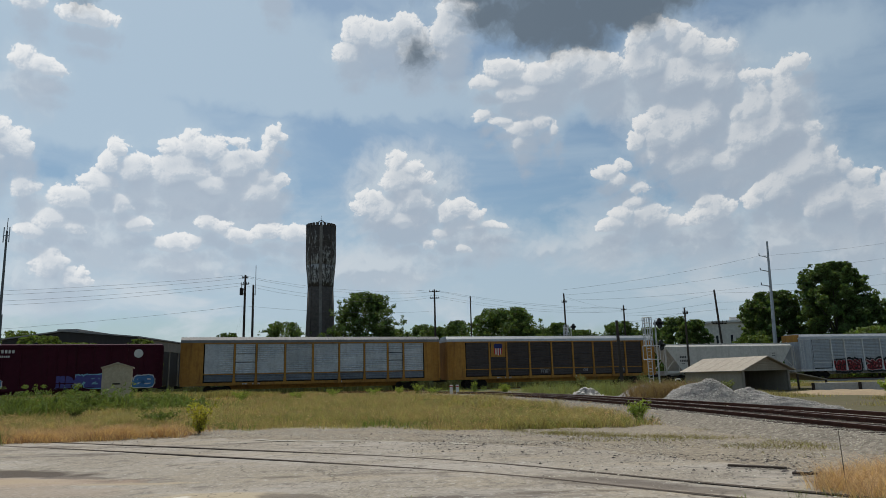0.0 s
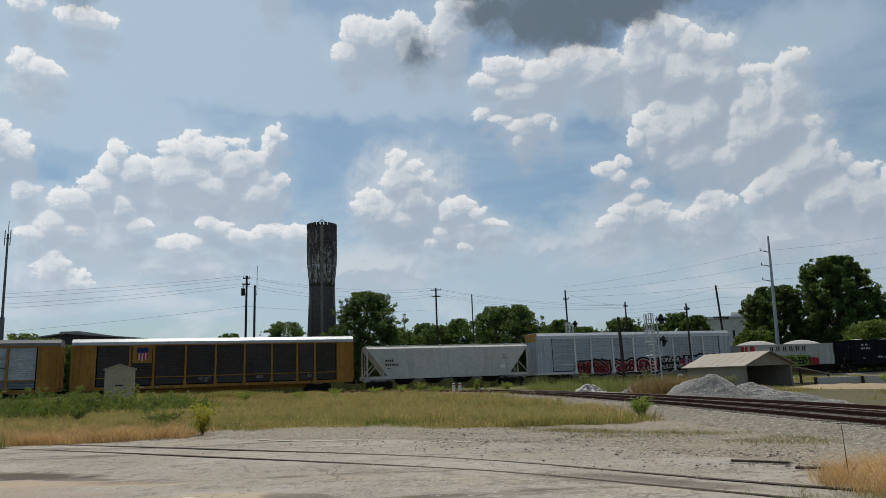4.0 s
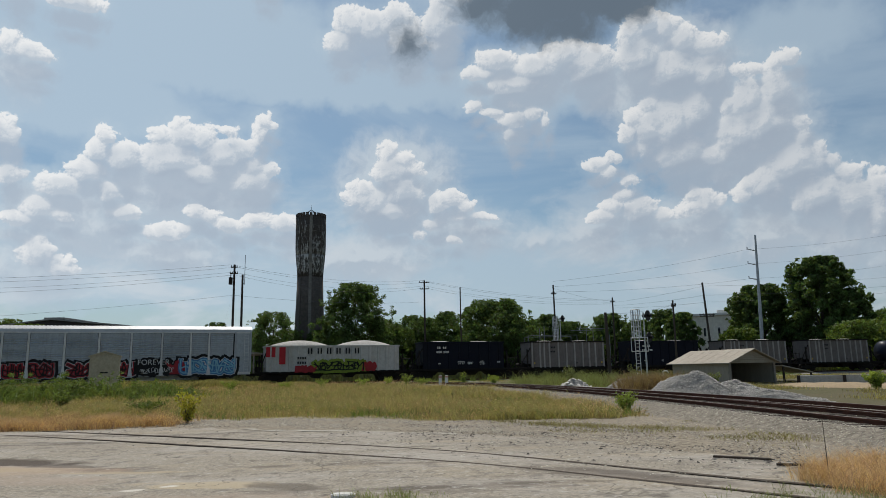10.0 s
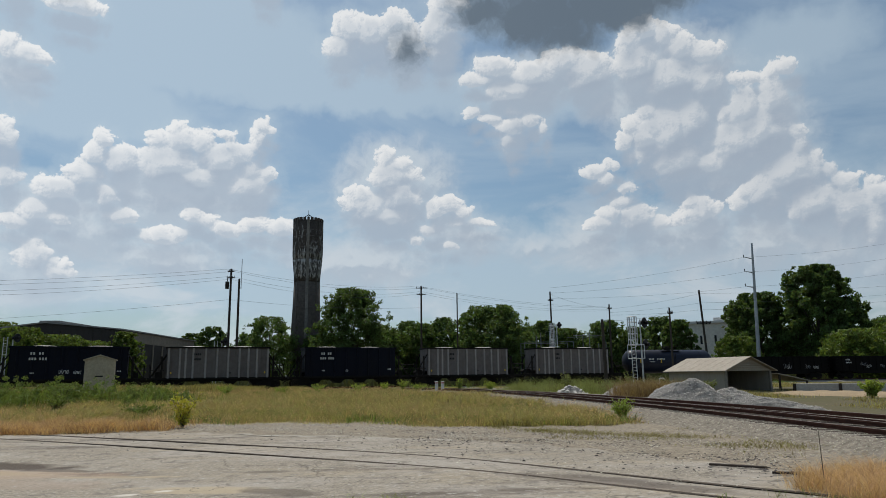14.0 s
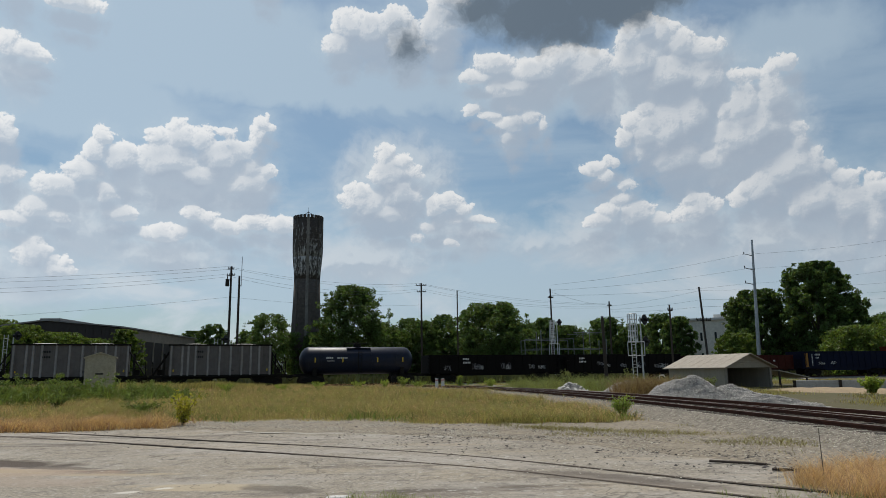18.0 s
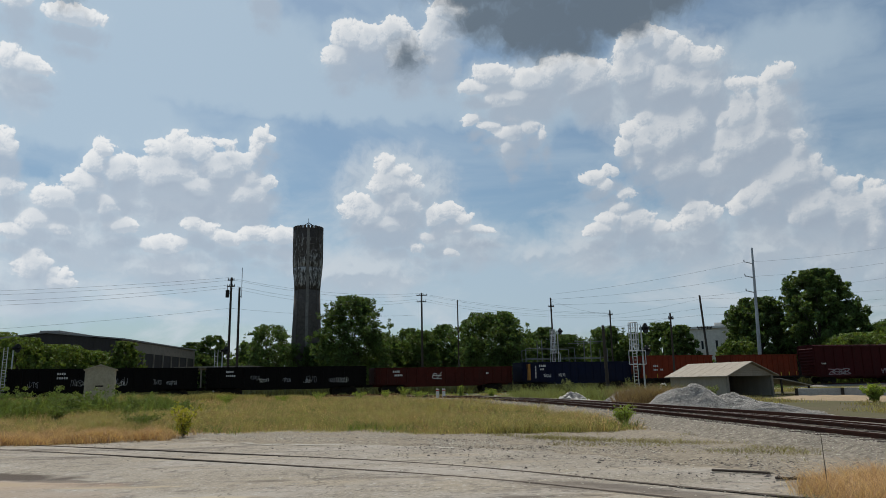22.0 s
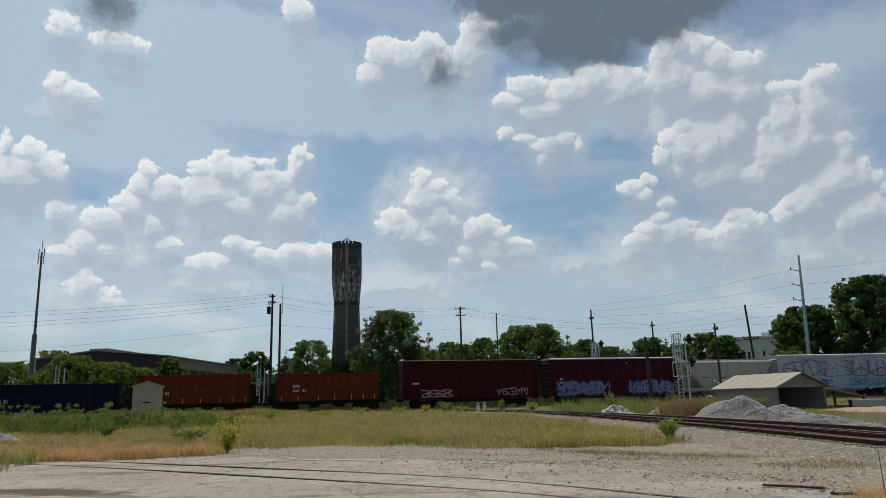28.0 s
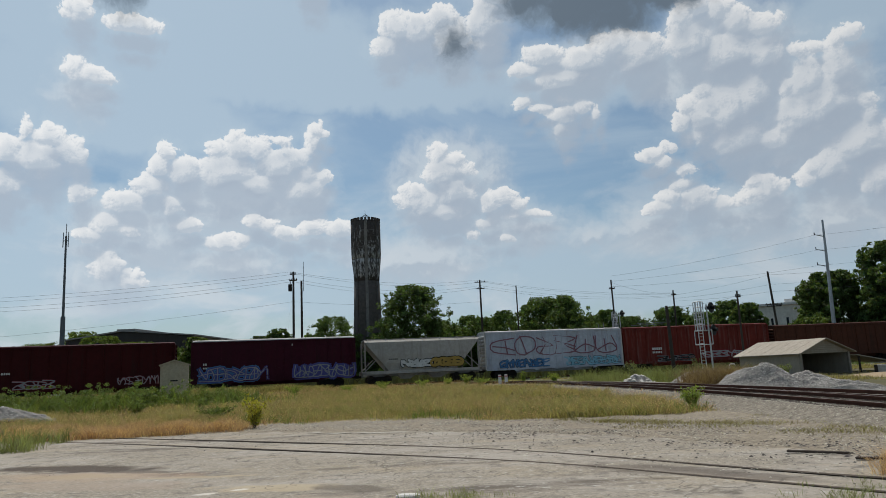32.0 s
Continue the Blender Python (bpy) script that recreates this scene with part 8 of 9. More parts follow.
def open_hopper(length, paint_mat, top, label, rib_mat=None, ribs=9, deck=1.7, load=True, group="railway wagons", pale_ribs=(), load_top=0.28):
    """A short steep-sided hopper between two open end platforms."""
    car = thing("open_hopper", label, "railway wagon", group)
    h = length / 2
    f = h + deck
    rib_mat = rib_mat or paint_mat
    bm = bmesh.new()
    for s in (-1, 1):
        y = s * 1.46
        solid(bm, -h, h, min(y, y - s * 0.06), max(y, y - s * 0.06), 1.12, top)
    for s in (-1, 1):
        solid(bm, min(s * h, s * (h - 0.06)), max(s * h, s * (h - 0.06)), -1.46, 1.46, 1.6, top)
    solid(bm, -h, h, -1.4, 1.4, 1.12, 1.2)
    part("body", bm, paint_mat, car)
    bm = bmesh.new()
    for s in (-1, 1):
        solid(bm, -h - 0.04, h + 0.04, s * 1.5 - 0.07, s * 1.5 + 0.07, top - 0.1, top + 0.05)
        solid(bm, min(s * h, s * (h + 0.1)), max(s * h, s * (h + 0.1)), -1.5, 1.5, top - 0.1, top + 0.05)
    part("top_chord", bm, paint_mat if paint_mat is not hopper_grey else under_m, car)
    bm = bmesh.new()
    solid(bm, -f, f, SIDE + 0.02, SIDE + 0.2, 0.98, 1.18)
    solid(bm, -f, f, 1.33, 1.51, 0.98, 1.18)
    solid(bm, -f, f, -0.35, 0.35, 0.8, 1.12)
    for k in range(4):
        x = -h * 0.75 + k * h * 0.5
        loft(bm, [[(x - 0.9, -1.3, 1.12), (x + 0.9, -1.3, 1.12), (x + 0.9, 1.3, 1.12), (x - 0.9, 1.3, 1.12)], [(x - 0.3, -0.9, 0.45), (x + 0.3, -0.9, 0.45), (x + 0.3, 0.9, 0.45), (x - 0.3, 0.9, 0.45)]])
    part("underframe", bm, under_m, car)
    xs = pale_ribs or [(k + 0.5) / ribs for k in range(ribs)]
    for k in xs:
        x = -h + length * k
        bm = bmesh.new()
        loft(bm, [[(x - 0.11, SIDE + 0.08, 1.12), (x - 0.06, SIDE - 0.02, 1.12), (x + 0.06, SIDE - 0.02, 1.12), (x + 0.11, SIDE + 0.08, 1.12)],
                  [(x - 0.11, SIDE + 0.08, top - 0.1), (x - 0.06, SIDE - 0.02, top - 0.1), (x + 0.06, SIDE - 0.02, top - 0.1), (x + 0.11, SIDE + 0.08, top - 0.1)]])
        part("rib", bm, rib_mat, car)
    # platform gear at both ends
    for s in (-1, 1):
        bm = bmesh.new()
        for y in (-1.4, 1.4):
            solid(bm, min(s * (h + 0.35), s * (h + 0.5)), max(s * (h + 0.35), s * (h + 0.5)), y - 0.06, y + 0.06, 1.1, top - 0.9)
            tube(bm, (s * h, y, top - 0.7), (s * (f - 0.25), y, 1.2), 0.06, n=5)
            tube(bm, (s * (f - 0.2), y, 1.1), (s * (f - 0.2), y, 2.5), 0.035, n=5)
        tube(bm, (s * (f - 0.2), -1.4, 2.4), (s * (f - 0.2), 1.4, 2.4), 0.03, n=5)
        tube(bm, (s * (h + 0.15), -1.42, 1.9), (s * (f - 0.2), -1.42, 1.9), 0.03, n=5)
        solid(bm, min(s * (f - 0.4), s * (f - 0.02)), max(s * (f - 0.4), s * (f - 0.02)), -1.5, 1.5, 0.95, 1.2)
        part("end_platform", bm, under_m, car)
        bm = bmesh.new()
        solid(bm, min(s * (h + 0.5), s * (h + 1.0)), max(s * (h + 0.5), s * (h + 1.0)), -0.9, -0.3, 1.2, 1.75)
        tube(bm, (s * (h + 0.8), 0.1, 1.5), (s * (h + 0.8), 0.9, 1.5), 0.2, n=8)
        part("brake_gear", bm, under_m, car)
    if load:
        bm = bmesh.new()
        rows = []
        for i in range(25):
            x = -h + 0.1 + (length - 0.2) * i / 24
            z = top - 0.12 + load_top * abs(math.sin(math.pi * 2 * (i / 24) ** 1.0)) ** 0.8
            rows.append([(x, -1.38, top - 0.15), (x, -0.7, z * 0.5 + (top - 0.1) * 0.5 + 0.02), (x, 0, z + 0.02), (x, 0.7, z * 0.5 + (top - 0.1) * 0.5), (x, 1.38, top - 0.15)])
        loft(bm, rows, caps=False, closed=False)
        part("load", bm, coal_m, car, "heaped grey crushed stone", smooth=True)
    running_gear(car, f, 1.75)
    return car


def tank_car(length, label, group="railway wagons"):
    car = thing("tank_wagon", label, "railway wagon", group)
    h, r, cz = length / 2, 1.5, 2.55
    bm = bmesh.new()
    rings = []
    prof = [(-h, 0.02), (-h + 0.08, 0.55), (-h + 0.3, 1.05), (-h + 0.62, 1.36), (-h + 0.95, r), (h - 0.95, r), (h - 0.62, 1.36), (h - 0.3, 1.05), (h - 0.08, 0.55), (h, 0.02)]
    for x, rr in prof:
        rings.append([(x, rr * math.cos(2 * math.pi * i / 28), cz + rr * math.sin(2 * math.pi * i / 28)) for i in range(28)])
    loft(bm, rings)
    part("tank", bm, tank_black, car, smooth=True)
    for x in (-4.2, -1.4, 1.4, 4.2):
        bm = bmesh.new()
        tube(bm, (x - 0.03, 0, cz), (x + 0.03, 0, cz), r + 0.012, n=28)
        part("seam", bm, tank_black, car)
    bm = bmesh.new()
    tube(bm, (0, 0, cz + r - 0.05), (0, 0, cz + r + 0.32), 0.42, n=14)
    for x in (-1.3, 1.3):
        for y in (-0.7, 0.7):
            tube(bm, (x, y, cz + r - 0.25), (x, y, cz + r + 0.4), 0.025, n=5)
    for y in (-0.7, 0.7):
        tube(bm, (-1.3, y, cz + r + 0.4), (1.3, y, cz + r + 0.4), 0.022, n=5)
    solid(bm, -1.35, 1.35, -0.95, 0.95, cz + r - 0.18, cz + r - 0.13)
    part("dome", bm, under_m, car, "valve dome with railed platform")
    for s in (-1, 1):
        bm = bmesh.new()
        solid(bm, min(s * (h - 2.6), s * (h + 0.5)), max(s * (h - 2.6), s * (h + 0.5)), -0.4, 0.4, 0.85, 1.15)
        solid(bm, min(s * (h - 1.7), s * (h - 1.3)), max(s * (h - 1.7), s * (h - 1.3)), -1.3, 1.3, 0.95, 1.75)
        solid(bm, min(s * (h + 0.1), s * (h + 0.5)), max(s * (h + 0.1), s * (h + 0.5)), -1.5, 1.5, 0.95, 1.1)
        tube(bm, (s * (h + 0.3), -1.45, 1.1), (s * (h + 0.3), -1.45, 2.1), 0.03, n=5)
        tube(bm, (s * (h + 0.3), 1.45, 1.1), (s * (h + 0.3), 1.45, 2.1), 0.03, n=5)
        tube(bm, (s * (h + 0.3), -1.45, 2.1), (s * (h + 0.3), 1.45, 2.1), 0.03, n=5)
        part("saddle", bm, under_m, car)
    grab_irons(car, -0.2, 0.2, -1.52, 1.0, 3.4, 8, under_m)
    for x in (-4.9, -1.9, 2.0, 4.9):
        bm = bmesh.new()
        solid(bm, x - 0.06, x + 0.06, -1.525, -1.49, 2.35, 2.85)
        part("reflector", bm, reflector, car, "yellow reflective strip")
    bars(car, words(-5.9 + 2.2, 2.72, 4, 0.2) + words(-5.9 + 3.4, 2.72, 6, 0.2) + words(-3.6, 2.45, 9, 0.09), -1.515, white_mark)
    running_gear(car, h + 0.45, 1.75)
    return car


def gondola(length, paint_mat, top, label, ribs=14, group="railway wagons", load=None):
    car = thing("gondola_wagon", label, "railway wagon", group)
    h = length / 2
    bm = bmesh.new()
    for s in (-1, 1):
        solid(bm, -h, h, s * 1.45 - 0.04, s * 1.45 + 0.04, 1.05, top)
        solid(bm, min(s * h, s * (h - 0.08)), max(s * h, s * (h - 0.08)), -1.45, 1.45, 1.05, top)
    solid(bm, -h, h, -1.45, 1.45, 1.02, 1.12)
    part("body", bm, paint_mat, car)
    bm = bmesh.new()
    for s in (-1, 1):
        solid(bm, -h - 0.03, h + 0.03, s * 1.48 - 0.08, s * 1.48 + 0.08, top - 0.09, top + 0.06)
        solid(bm, min(s * h, s * (h + 0.08)), max(s * h, s * (h + 0.08)), -1.5, 1.5, top - 0.09, top + 0.06)
    part("top_chord", bm, paint_mat, car)
    bm = bmesh.new()
    prof = [(-h + 3.0, 0.98), (-h + 4.2, 0.72), (h - 4.2, 0.72), (h - 3.0, 0.98), (h, 0.98), (h, 1.16), (-h, 1.16), (-h, 0.98)]
    for y in (SIDE + 0.02, 1.41):
        loft(bm, [[(x, y, z) for x, z in prof], [(x, y + 0.1, z) for x, z in prof]])
    solid(bm, -h, h, -0.3, 0.3, 0.75, 1.03)
    part("sill", bm, paint_mat, car)
    key = "stake_%s_%d" % (paint_mat.name, round(top * 100))
    stake = shared(key, lambda b: loft(b, [[(-0.1, SIDE + 0.09, 1.1), (-0.05, SIDE - 0.03, 1.1), (0.05, SIDE - 0.03, 1.1), (0.1, SIDE + 0.09, 1.1)], [(-0.1, SIDE + 0.09, top - 0.08), (-0.05, SIDE - 0.03, top - 0.08), (0.05, SIDE - 0.03, top - 0.08), (0.1, SIDE + 0.09, top - 0.08)]]), paint_mat)
    for k in range(ribs + 1):
        part("stake", stake, None, car, at=pose(-h + 0.12 + (length - 0.24) * k / ribs, 0, 0))
    for s in (-1, 1):
        for k in range(4):
            z = 1.3 + k * (top - 1.5) / 3.4
            bm = bmesh.new()
            solid(bm, min(s * h, s * (h + 0.12)), max(s * h, s * (h + 0.12)), -1.4, 1.4, z, z + 0.16)
            part("end_rib", bm, paint_mat, car)
        grab_irons(car, s * (h - 0.35) - 0.2, s * (h - 0.35) + 0.2, SIDE - 0.02, 1.15, top - 0.25, 5, paint_mat)
    if load:
        bm = bmesh.new()
        rows = []
        for i in range(21):
            x = -h + 0.2 + (length - 0.4) * i / 20
            z = top - 0.25 + 0.22 * math.sin(i * 1.3) ** 2
            rows.append([(x, -1.38, top - 0.5), (x, -0.5, z), (x, 0.5, z), (x, 1.38, top - 0.5)])
        loft(bm, rows, caps=False, closed=False)
        part("load", bm, load, car)
    running_gear(car, h, 2.2)
    return car


CARS = []                           # (thing, place of its middle along the train)


def couple(car, s0, s1):
    CARS.append((car, (s0 + s1) / 2))
    return car


def travelled(t):
    """How far the train has moved by t seconds; it gains a little speed."""
    ts, v, s = (0, 5, 10, 15, 20, 26, 32), (9.53, 9.75, 9.88, 10.22, 10.34, 10.46, 10.54), 0.0
    for t0, t1, v0, v1 in zip(ts, ts[1:], v, v[1:]):
        d = min(max(t - t0, 0), t1 - t0)
        s += v0 * d + (v1 - v0) * d * d / (2 * (t1 - t0))
    return s


def build_train():
    # maroon boxcar at the head
    c = couple(boxcar(18.2, maroon, 5.27, "maroon boxcar with sprayed tags along its foot"), -48.2, -30.0)
    graffiti(c, 0.2, 4.2, 1.1, 2.3, "violet", "cyan", 3, 5)
    graffiti(c, -8.6, -4.6, 1.1, 2.0, "blue", "white", 4, 4)
    graffiti(c, 5.5, 8.2, 1.1, 2.2, "blue", "white", 5, 3)
    bars(c, words(-4.9, 4.4, 5, 0.3) + words(-4.9, 4.0, 6, 0.18), SIDE, white_mark)
    bm = bmesh.new()
    tube(bm, (7.0, SIDE - 0.012, 4.3), (7.0, SIDE + 0.02, 4.3), 0.42, n=20)
    part("emblem", bm, white_mark, c, "faded round white emblem")

    c = couple(autorack(27.5, (0.188, 0.267, 0.374, 0.48, 0.583, 0.684, 0.78, 0.846), yellow_paint, silver_panel, dull_roof,
                        "yellow autorack wagon with silver corrugated panels", breaks=(1, 7), low_mat=dull_panel), -28.2, -0.7)
    c = couple(autorack(27.3, (0.187, 0.266, 0.374, 0.479, 0.583, 0.684, 0.78, 0.848), yellow_paint, brown_panel, rack_roof,
                        "yellow autorack wagon with grimy dark brown panels"), 0.3, 27.6)
    h = 27.3 / 2
    bm = bmesh.new()
    solid(bm, -h + 0.195 * 27.3, -h + 0.26 * 27.3, SIDE - 0.0, SIDE + 0.05, 3.5, 5.2)
    bd = part("badge", bm, yellow_paint, c, "yellow panel with a blue, red and white shield")
    bm = bmesh.new()
    shield = [(-0.55, 4.9), (-0.35, 5.06), (0, 5.0), (0.35, 5.06), (0.55, 4.9), (0.5, 4.5), (-0.5, 4.5)]
    loft(bm, [[(-h + 0.2275 * 27.3 + x, SIDE - 0.012, z) for x, z in shield], [(-h + 0.2275 * 27.3 + x, SIDE + 0.02, z) for x, z in shield]])
    part("shield_top", bm, badge_blue, bd)
    for k in range(7):
        x = -h + 0.2275 * 27.3 - 0.5 + k * 1.0 / 7
        bm = bmesh.new()
        solid(bm, x, x + 1.0 / 7, SIDE - 0.012, SIDE + 0.02, 3.7 + 0.05 * abs(k - 3), 4.495)
        part("stripe", bm, badge_red if k % 2 == 0 else white_mark, bd)
    for i, x in enumerate((-2.6, 3.3, 8.4)):
        scrawl(c, x, x + 2.0, 1.5, 2.2, "grey", 30 + i, 5)

    c = couple(covered_hopper(19.8, pale_grey, 4.75, 4, "long pale grey covered hopper wagon"), 28.9, 48.7)
    bars(c, words(-7.6, 3.0, 4, 0.26) + words(-7.6, 2.55, 6, 0.26) + words(-7.4, 2.25, 5, 0.1) + words(6.4, 3.4, 4, 0.12) + words(6.4, 3.1, 5, 0.1), SIDE + 0.02, black_mark)
    bm = bmesh.new()
    solid(bm, 6.1, 6.7, SIDE + 0.0, SIDE + 0.04, 2.0, 2.4)
    part("placard", bm, white_m, c)

    c = couple(autorack(27.4, (0.187, 0.265, 0.374, 0.481, 0.585, 0.687, 0.785, 0.849), rack_white, grey_rack, rack_roof,
                        "grey autorack wagon with red and blue graffiti along its foot", ends=(0.075, 0.06), end_mat=grey_rack), 49.6, 77.0)
    bm = bmesh.new()
    solid(bm, -13.78, -13.5, -1.5, 1.5, 4.9, 5.86)
    part("end_cap", bm, yellow_paint, c, "yellow painted end cap")
    graffiti(c, -8.2, -4.4, 1.05, 2.5, "red", "black", 41, 6, second="black", weight=0.12, rim="grey")
    graffiti(c, -3.0, 2.6, 1.05, 2.55, "red", "black", 42, 7, second="black", weight=0.11, rim="white")
    graffiti(c, 7.0, 12.0, 1.1, 2.75, "blue", "black", 43, 6, second="cyan", weight=0.11, rim="white")
    graffiti(c, 5.8, 7.0, 1.2, 2.6, "red", "black", 44, 1)
    graffiti(c, 2.9, 5.9, 1.15, 2.75, "black", "black", 45, 7, weight=0.12)
    scrawl(c, 3.0, 5.8, 1.2, 1.9, "white", 45, 9, y=SIDE - 0.06)
    txt = bpy.data.curves.new("tag_text", "FONT")
    txt.body, txt.size, txt.extrude = "FOREVER", 0.72, 0.004
    tmp = bpy.data.objects.new("tag_text", txt)
    me = bpy.data.meshes.new_from_object(tmp)
    bpy.data.objects.remove(tmp)
    me.materials.append(ink["white"])
    part("sprayed_word", me, None, c, "white sprayed word on the panels", at=pose(2.95, SIDE - 0.07, 2.1, 90))

    c = couple(open_hopper(14.5, car_white, 3.86, "white ballast hopper heaped with grey stone, green graffiti", ribs=15, deck=0.9, load_top=0.75), 78.5, 93.1)
    bm = bmesh.new()
    solid(bm, -7.25, -6.3, SIDE - 0.012, SIDE + 0.02, 2.7, 3.75)
    solid(bm, -5.9, -5.25, SIDE - 0.028, SIDE + 0.02, 1.95, 3.75)
    part("red_panel", bm, badge_red, c, "red painted patches")
    bars(c, [(-2.9 + k * 1.02 + d, -2.9 + k * 1.02 + d + 0.15, 3.0, 3.62) for k in range(6) for d in (0.0, 0.32)] + words(-4.0, 2.45, 4, 0.26) + words(-4.0, 1.95, 4, 0.26), SIDE - 0.03, black_mark, label="large black lettering as plain blocks")
    graffiti(c, -2.1, 3.1, 1.2, 2.25, "green", "green", 51, 6, weight=0.2, y=SIDE - 0.03, second="black")
    graffiti(c, -4.1, -2.0, 1.15, 1.8, "red", "red", 52, 3, y=SIDE - 0.03)
    graffiti(c, 3.2, 4.4, 1.15, 2.1, "red", "red", 53, 2, y=SIDE - 0.03)

    for i, (s0, s1) in enumerate(((95.8, 105.9), (123.1, 133.1))):
        c = couple(open_hopper(10.0, navy_black, 4.2, "blue-black open hopper wagon with white markings", ribs=8), s0, s1)
        bars(c, words(-3.3, 3.45, 2, 0.24) + words(-2.6, 3.45, 2, 0.24) + words(-3.4, 2.95, 3, 0.24) + words(-2.55, 2.95, 3, 0.24), SIDE - 0.03, white_mark)
        bars(c, words(-3.2, 1.7, 3, 0.12) + words(4.1, 1.8, 3, 0.14), SIDE - 0.03, white_mark)
        if i == 0:
            scrawl(c, -1.3, 3.2, 1.5, 2.1, "white", 61, 11, y=SIDE - 0.03)
        else:
            scrawl(c, -1.0, 2.0, 1.6, 1.85, "grey", 62, 4, y=SIDE - 0.03)
    for i, (s0, s1) in enumerate(((109.4, 119.3), (136.9, 146.9), (150.5, 160.5))):
        c = couple(open_hopper(10.0, hopper_grey, 4.2, "brownish grey open hopper wagon with pale upright ribs", rib_mat=rib_pale,
                               pale_ribs=(0.02, 0.125, 0.18, 0.25, 0.37, 0.48, 0.59, 0.70, 0.79, 0.875, 0.985)), s0, s1)
        bars(c, words(-2.5, 3.4, 4, 0.2) + words(-2.5, 2.9, 4, 0.2) + words(0.9, 1.55, 3, 0.12), SIDE + 0.02, black_mark)
        for x in (-4.6, 4.5):
            bm = bmesh.new()
            solid(bm, x, x + 0.12, SIDE + 0.0, SIDE + 0.05, 1.55, 1.75)
            part("reflector", bm, reflector, c)

    c = couple(tank_car(12.8, "black tank wagon with a railed valve dome"), 163.6, 176.4)
    for i, (s0, s1) in enumerate(((178.0, 194.6), (195.5, 211.9))):
        c = couple(gondola(16.5, gon_black, 3.02, "sooty black gondola wagon with white scrawls"), s0, s1)
        bars(c, words(-4.2 if i == 0 else -6.4, 2.5, 4, 0.2) + words(-4.2 if i == 0 else -6.4, 2.1, 5, 0.2), SIDE - 0.03, white_mark)
        scrawl(c, -7.6 if i == 0 else -4.8, 6.8, 1.35, 2.2, "grey", 71 + i, 12, y=SIDE - 0.03, half=0.014)
        scrawl(c, -3.6, 7.6, 1.3, 1.9, "white", 171 + i, 9, y=SIDE - 0.045, half=0.012)
    c = couple(gondola(16.5, oxide, 2.8, "dark oxide-red gondola wagon"), 213.0, 229.6)
    bars(c, words(-6.3, 2.3, 4, 0.22) + words(-6.1, 1.9, 5, 0.2) + words(4.9, 2.0, 2, 0.2), SIDE - 0.03, white_mark)
    graffiti(c, -1.6, -0.6, 1.5, 2.4, "white", "black", 73, 1, y=SIDE - 0.03, weight=0.035)
    c = couple(gondola(14.8, navy, 3.25, "navy blue gondola wagon with a yellow end stripe"), 231.0, 245.8)
    bm = bmesh.new()
    solid(bm, -6.9, -6.45, SIDE - 0.03, SIDE + 0.03, 1.2, 3.1)
    part("stripe", bm, yellow_paint, c, "yellow upright stripe")
    bars(c, words(-5.3, 2.75, 4, 0.24) + words(-5.2, 2.35, 3, 0.2) + [(-5.85, -5.7, 1.4 + 0.17 * k, 1.52 + 0.17 * k) for k in range(9)], SIDE - 0.03, white_mark)
    scrawl(c, -5.3, -1.0, 1.5, 2.1, "white", 75, 6, y=SIDE - 0.03)
    for i, (s0, s1) in enumerate(((247.4, 258.0), (260.8, 271.4))):
        c = couple(open_hopper(10.6, orange_red, 3.95, "weathered orange-red open hopper wagon", ribs=12, deck=0.75, load=False), s0, s1)
        bars(c, words(-3.7, 2.55, 3, 0.26) + words(-3.7, 2.1, 3, 0.22) + words(-2.7, 2.1, 2, 0.22), SIDE - 0.03, white_mark)
        for x in (-4.9, -3.2, -1.1, 0.6, 2.4, 3.7, 4.9):
            bm = bmesh.new()
            solid(bm, x, x + 0.07, SIDE - 0.03, SIDE + 0.03, 1.2, 1.7)
            part("reflector", bm, reflector, c, "yellow reflective strip")
    c = couple(boxcar(15.9, box_red, 5.28, "red boxcar with a corrugated end and faint tags", ribs=10, door=False), 274.4, 290.3)
    bars(c, words(-7.0, 2.6, 4, 0.2), SIDE, white_mark)
    graffiti(c, -5.9, -2.6, 1.1, 2.1, "grey", "red", 81, 4, weight=0.05)
    graffiti(c, 2.9, 6.6, 1.15, 2.1, "grey", "red", 82, 5, weight=0.04)
    c = couple(boxcar(16.4, maroon, 5.35, "dark maroon boxcar with blue and violet graffiti", roof_mat=car_white), 292.1, 308.5)
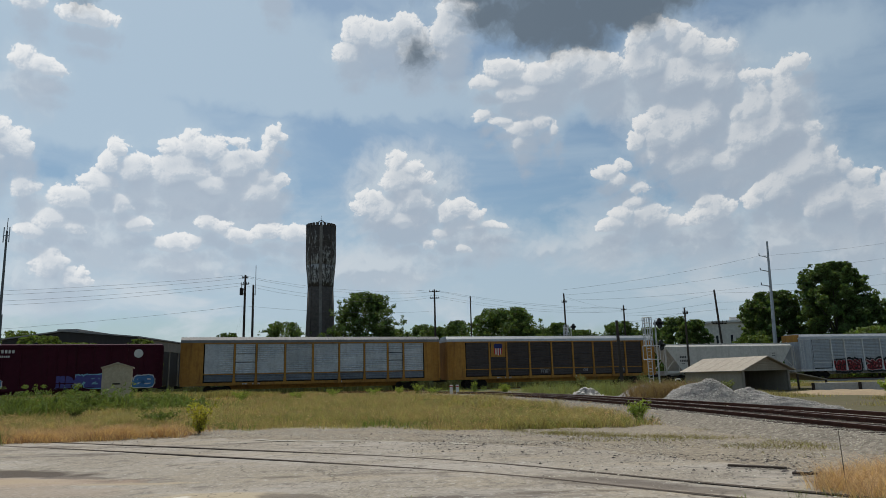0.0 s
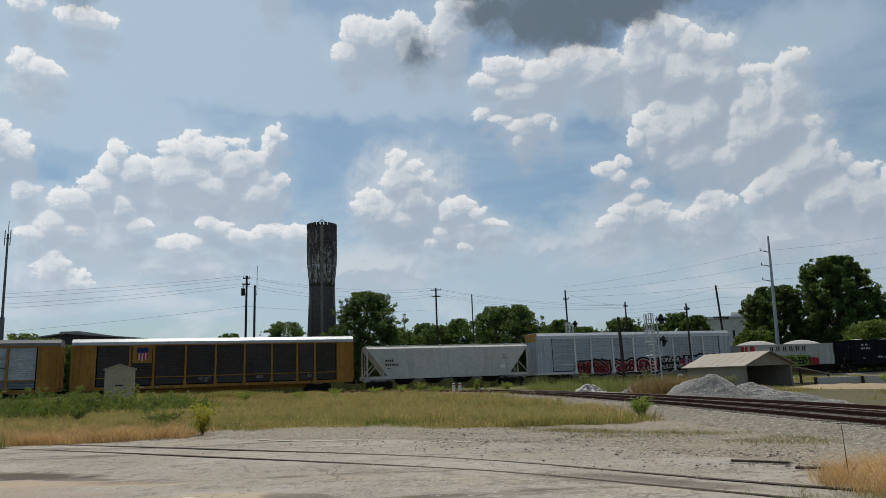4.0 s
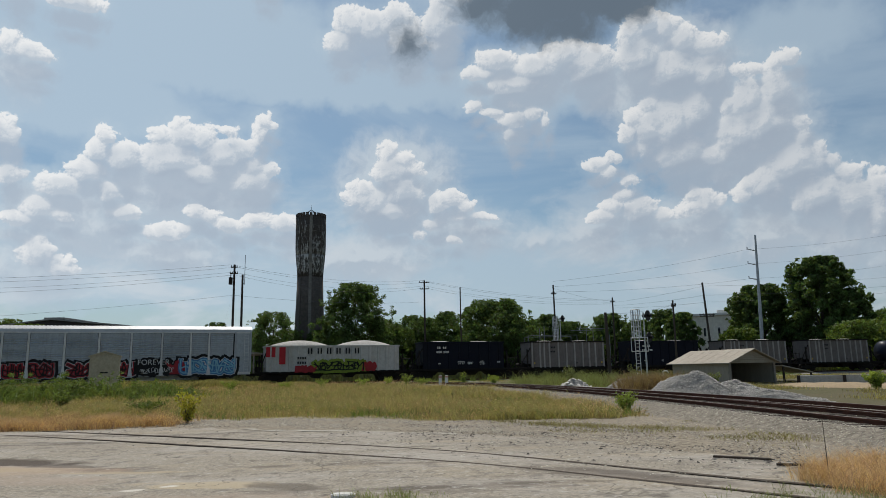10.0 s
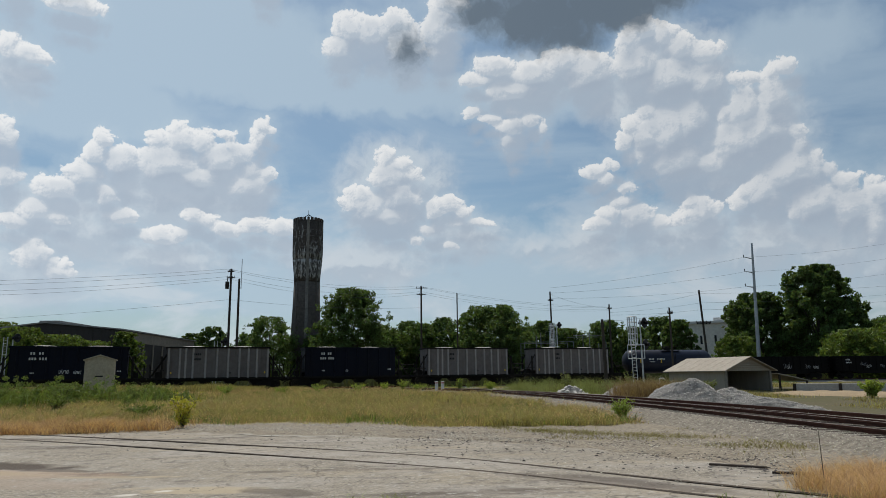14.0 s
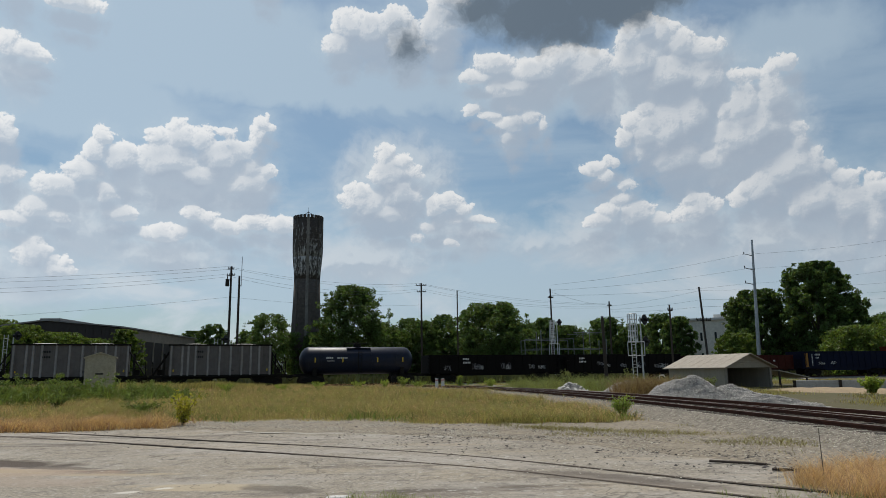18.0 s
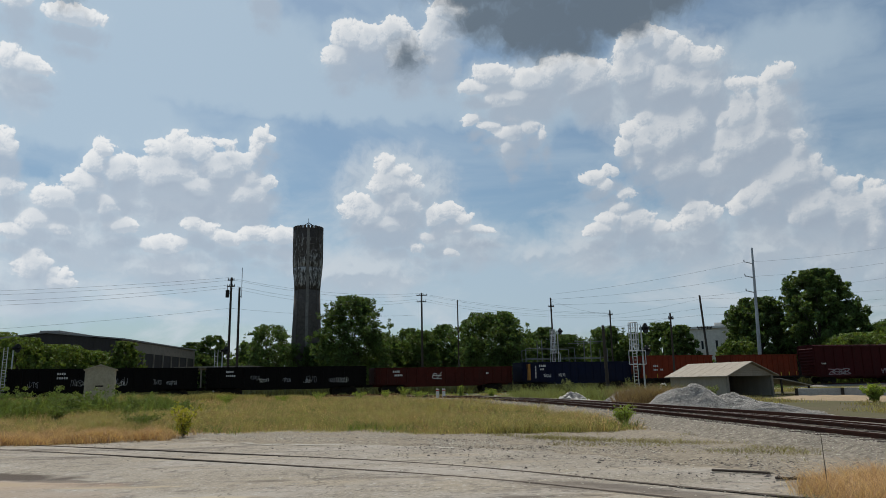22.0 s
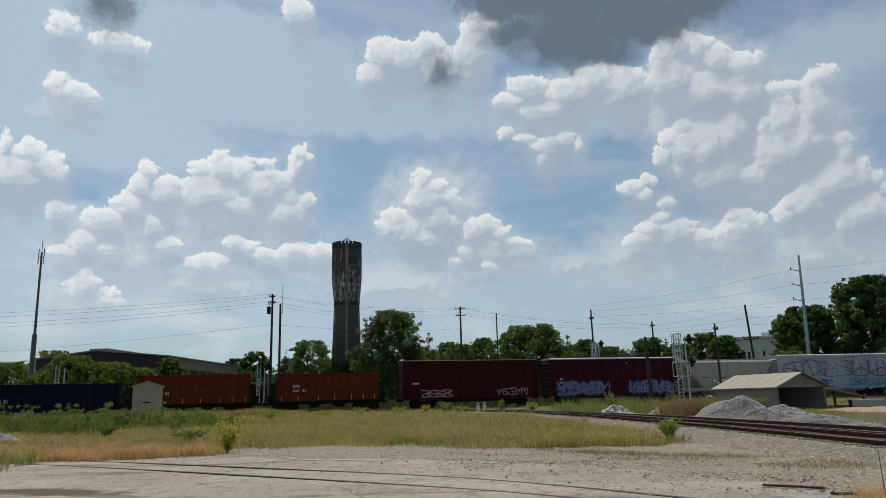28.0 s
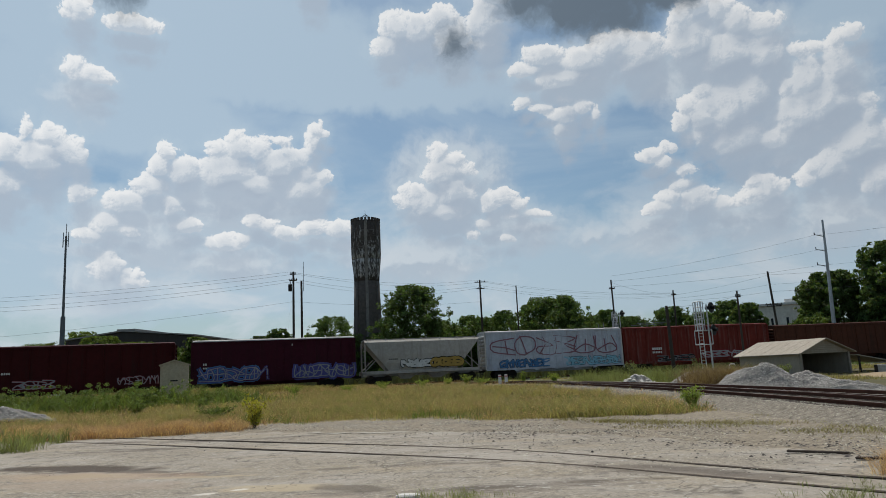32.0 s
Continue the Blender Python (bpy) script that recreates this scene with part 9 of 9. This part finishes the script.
    bars(c, words(-7.2, 2.75, 2, 0.22) + words(1.0, 4.5, 4, 0.2) + words(-7.2, 2.4, 4, 0.16), SIDE, white_mark)
    graffiti(c, -7.4, -1.0, 1.05, 2.6, "violet", "blue", 83, 6, second="grey", weight=0.09)
    graffiti(c, 2.0, 8.0, 1.05, 2.6, "violet", "violet", 84, 7, second="grey", weight=0.10)
    c = couple(covered_hopper(13.5, warm_grey, 4.85, 2, "dusty grey two-bay covered hopper with graffiti", slope=2.6, round_side=True), 309.4, 322.9)
    graffiti(c, -2.4, 0.8, 1.75, 2.6, "white", "black", 85, 4)
    graffiti(c, 0.9, 4.4, 1.7, 2.75, "gold", "black", 86, 4)
    bars(c, words(-3.9, 3.1, 4, 0.2) + words(-3.9, 2.6, 5, 0.22), SIDE + 0.02, black_mark)
    c = couple(boxcar(16.9, blue_grey, 5.4, "blue-grey boxcar with pink lines and dark tags", end_mat=car_white, roof_mat=car_white, ribs=9), 323.5, 340.4)
    graffiti(c, -7.6, 7.6, 2.3, 5.0, "dull_red", "dull_red", 87, 6, weight=0.016)
    graffiti(c, -6.8, -1.0, 1.1, 2.2, "blue", "black", 88, 8, weight=0.06)
    graffiti(c, 1.2, 8.0, 1.1, 2.3, "cyan", "black", 89, 9, weight=0.06)
    c = couple(boxcar(19.6, brick_red, 5.35, "faded brick-red boxcar with pale streaks", ribs=14, door=False), 340.9, 360.5)
    bars(c, words(-6.3, 2.5, 5, 0.28) + words(-6.3, 2.1, 6, 0.22), SIDE, white_mark)
    graffiti(c, -5.6, -1.0, 1.05, 1.9, "black", "grey", 90, 4, weight=0.06)
    graffiti(c, 0.5, 6.0, 1.3, 2.2, "grey", "red", 91, 5, weight=0.08)
    c = couple(boxcar(19.0, brown_red, 5.0, "long rusty brown boxcar with a sliding door", ribs=13), 361.6, 380.6)


def motions():
    """The train rolls along the line from right to left."""
    for car, s in CARS:
        rows = []
        for k in range(21):
            t = 1.6 * k
            x, y, h = line(s - travelled(t))
            rows.append((t, pose(x, y, RAIL_Z, 0, 0, math.degrees(h))))
        walk(car, rows)

build_train()
build_tracks()
build_ground_cover()
motions()
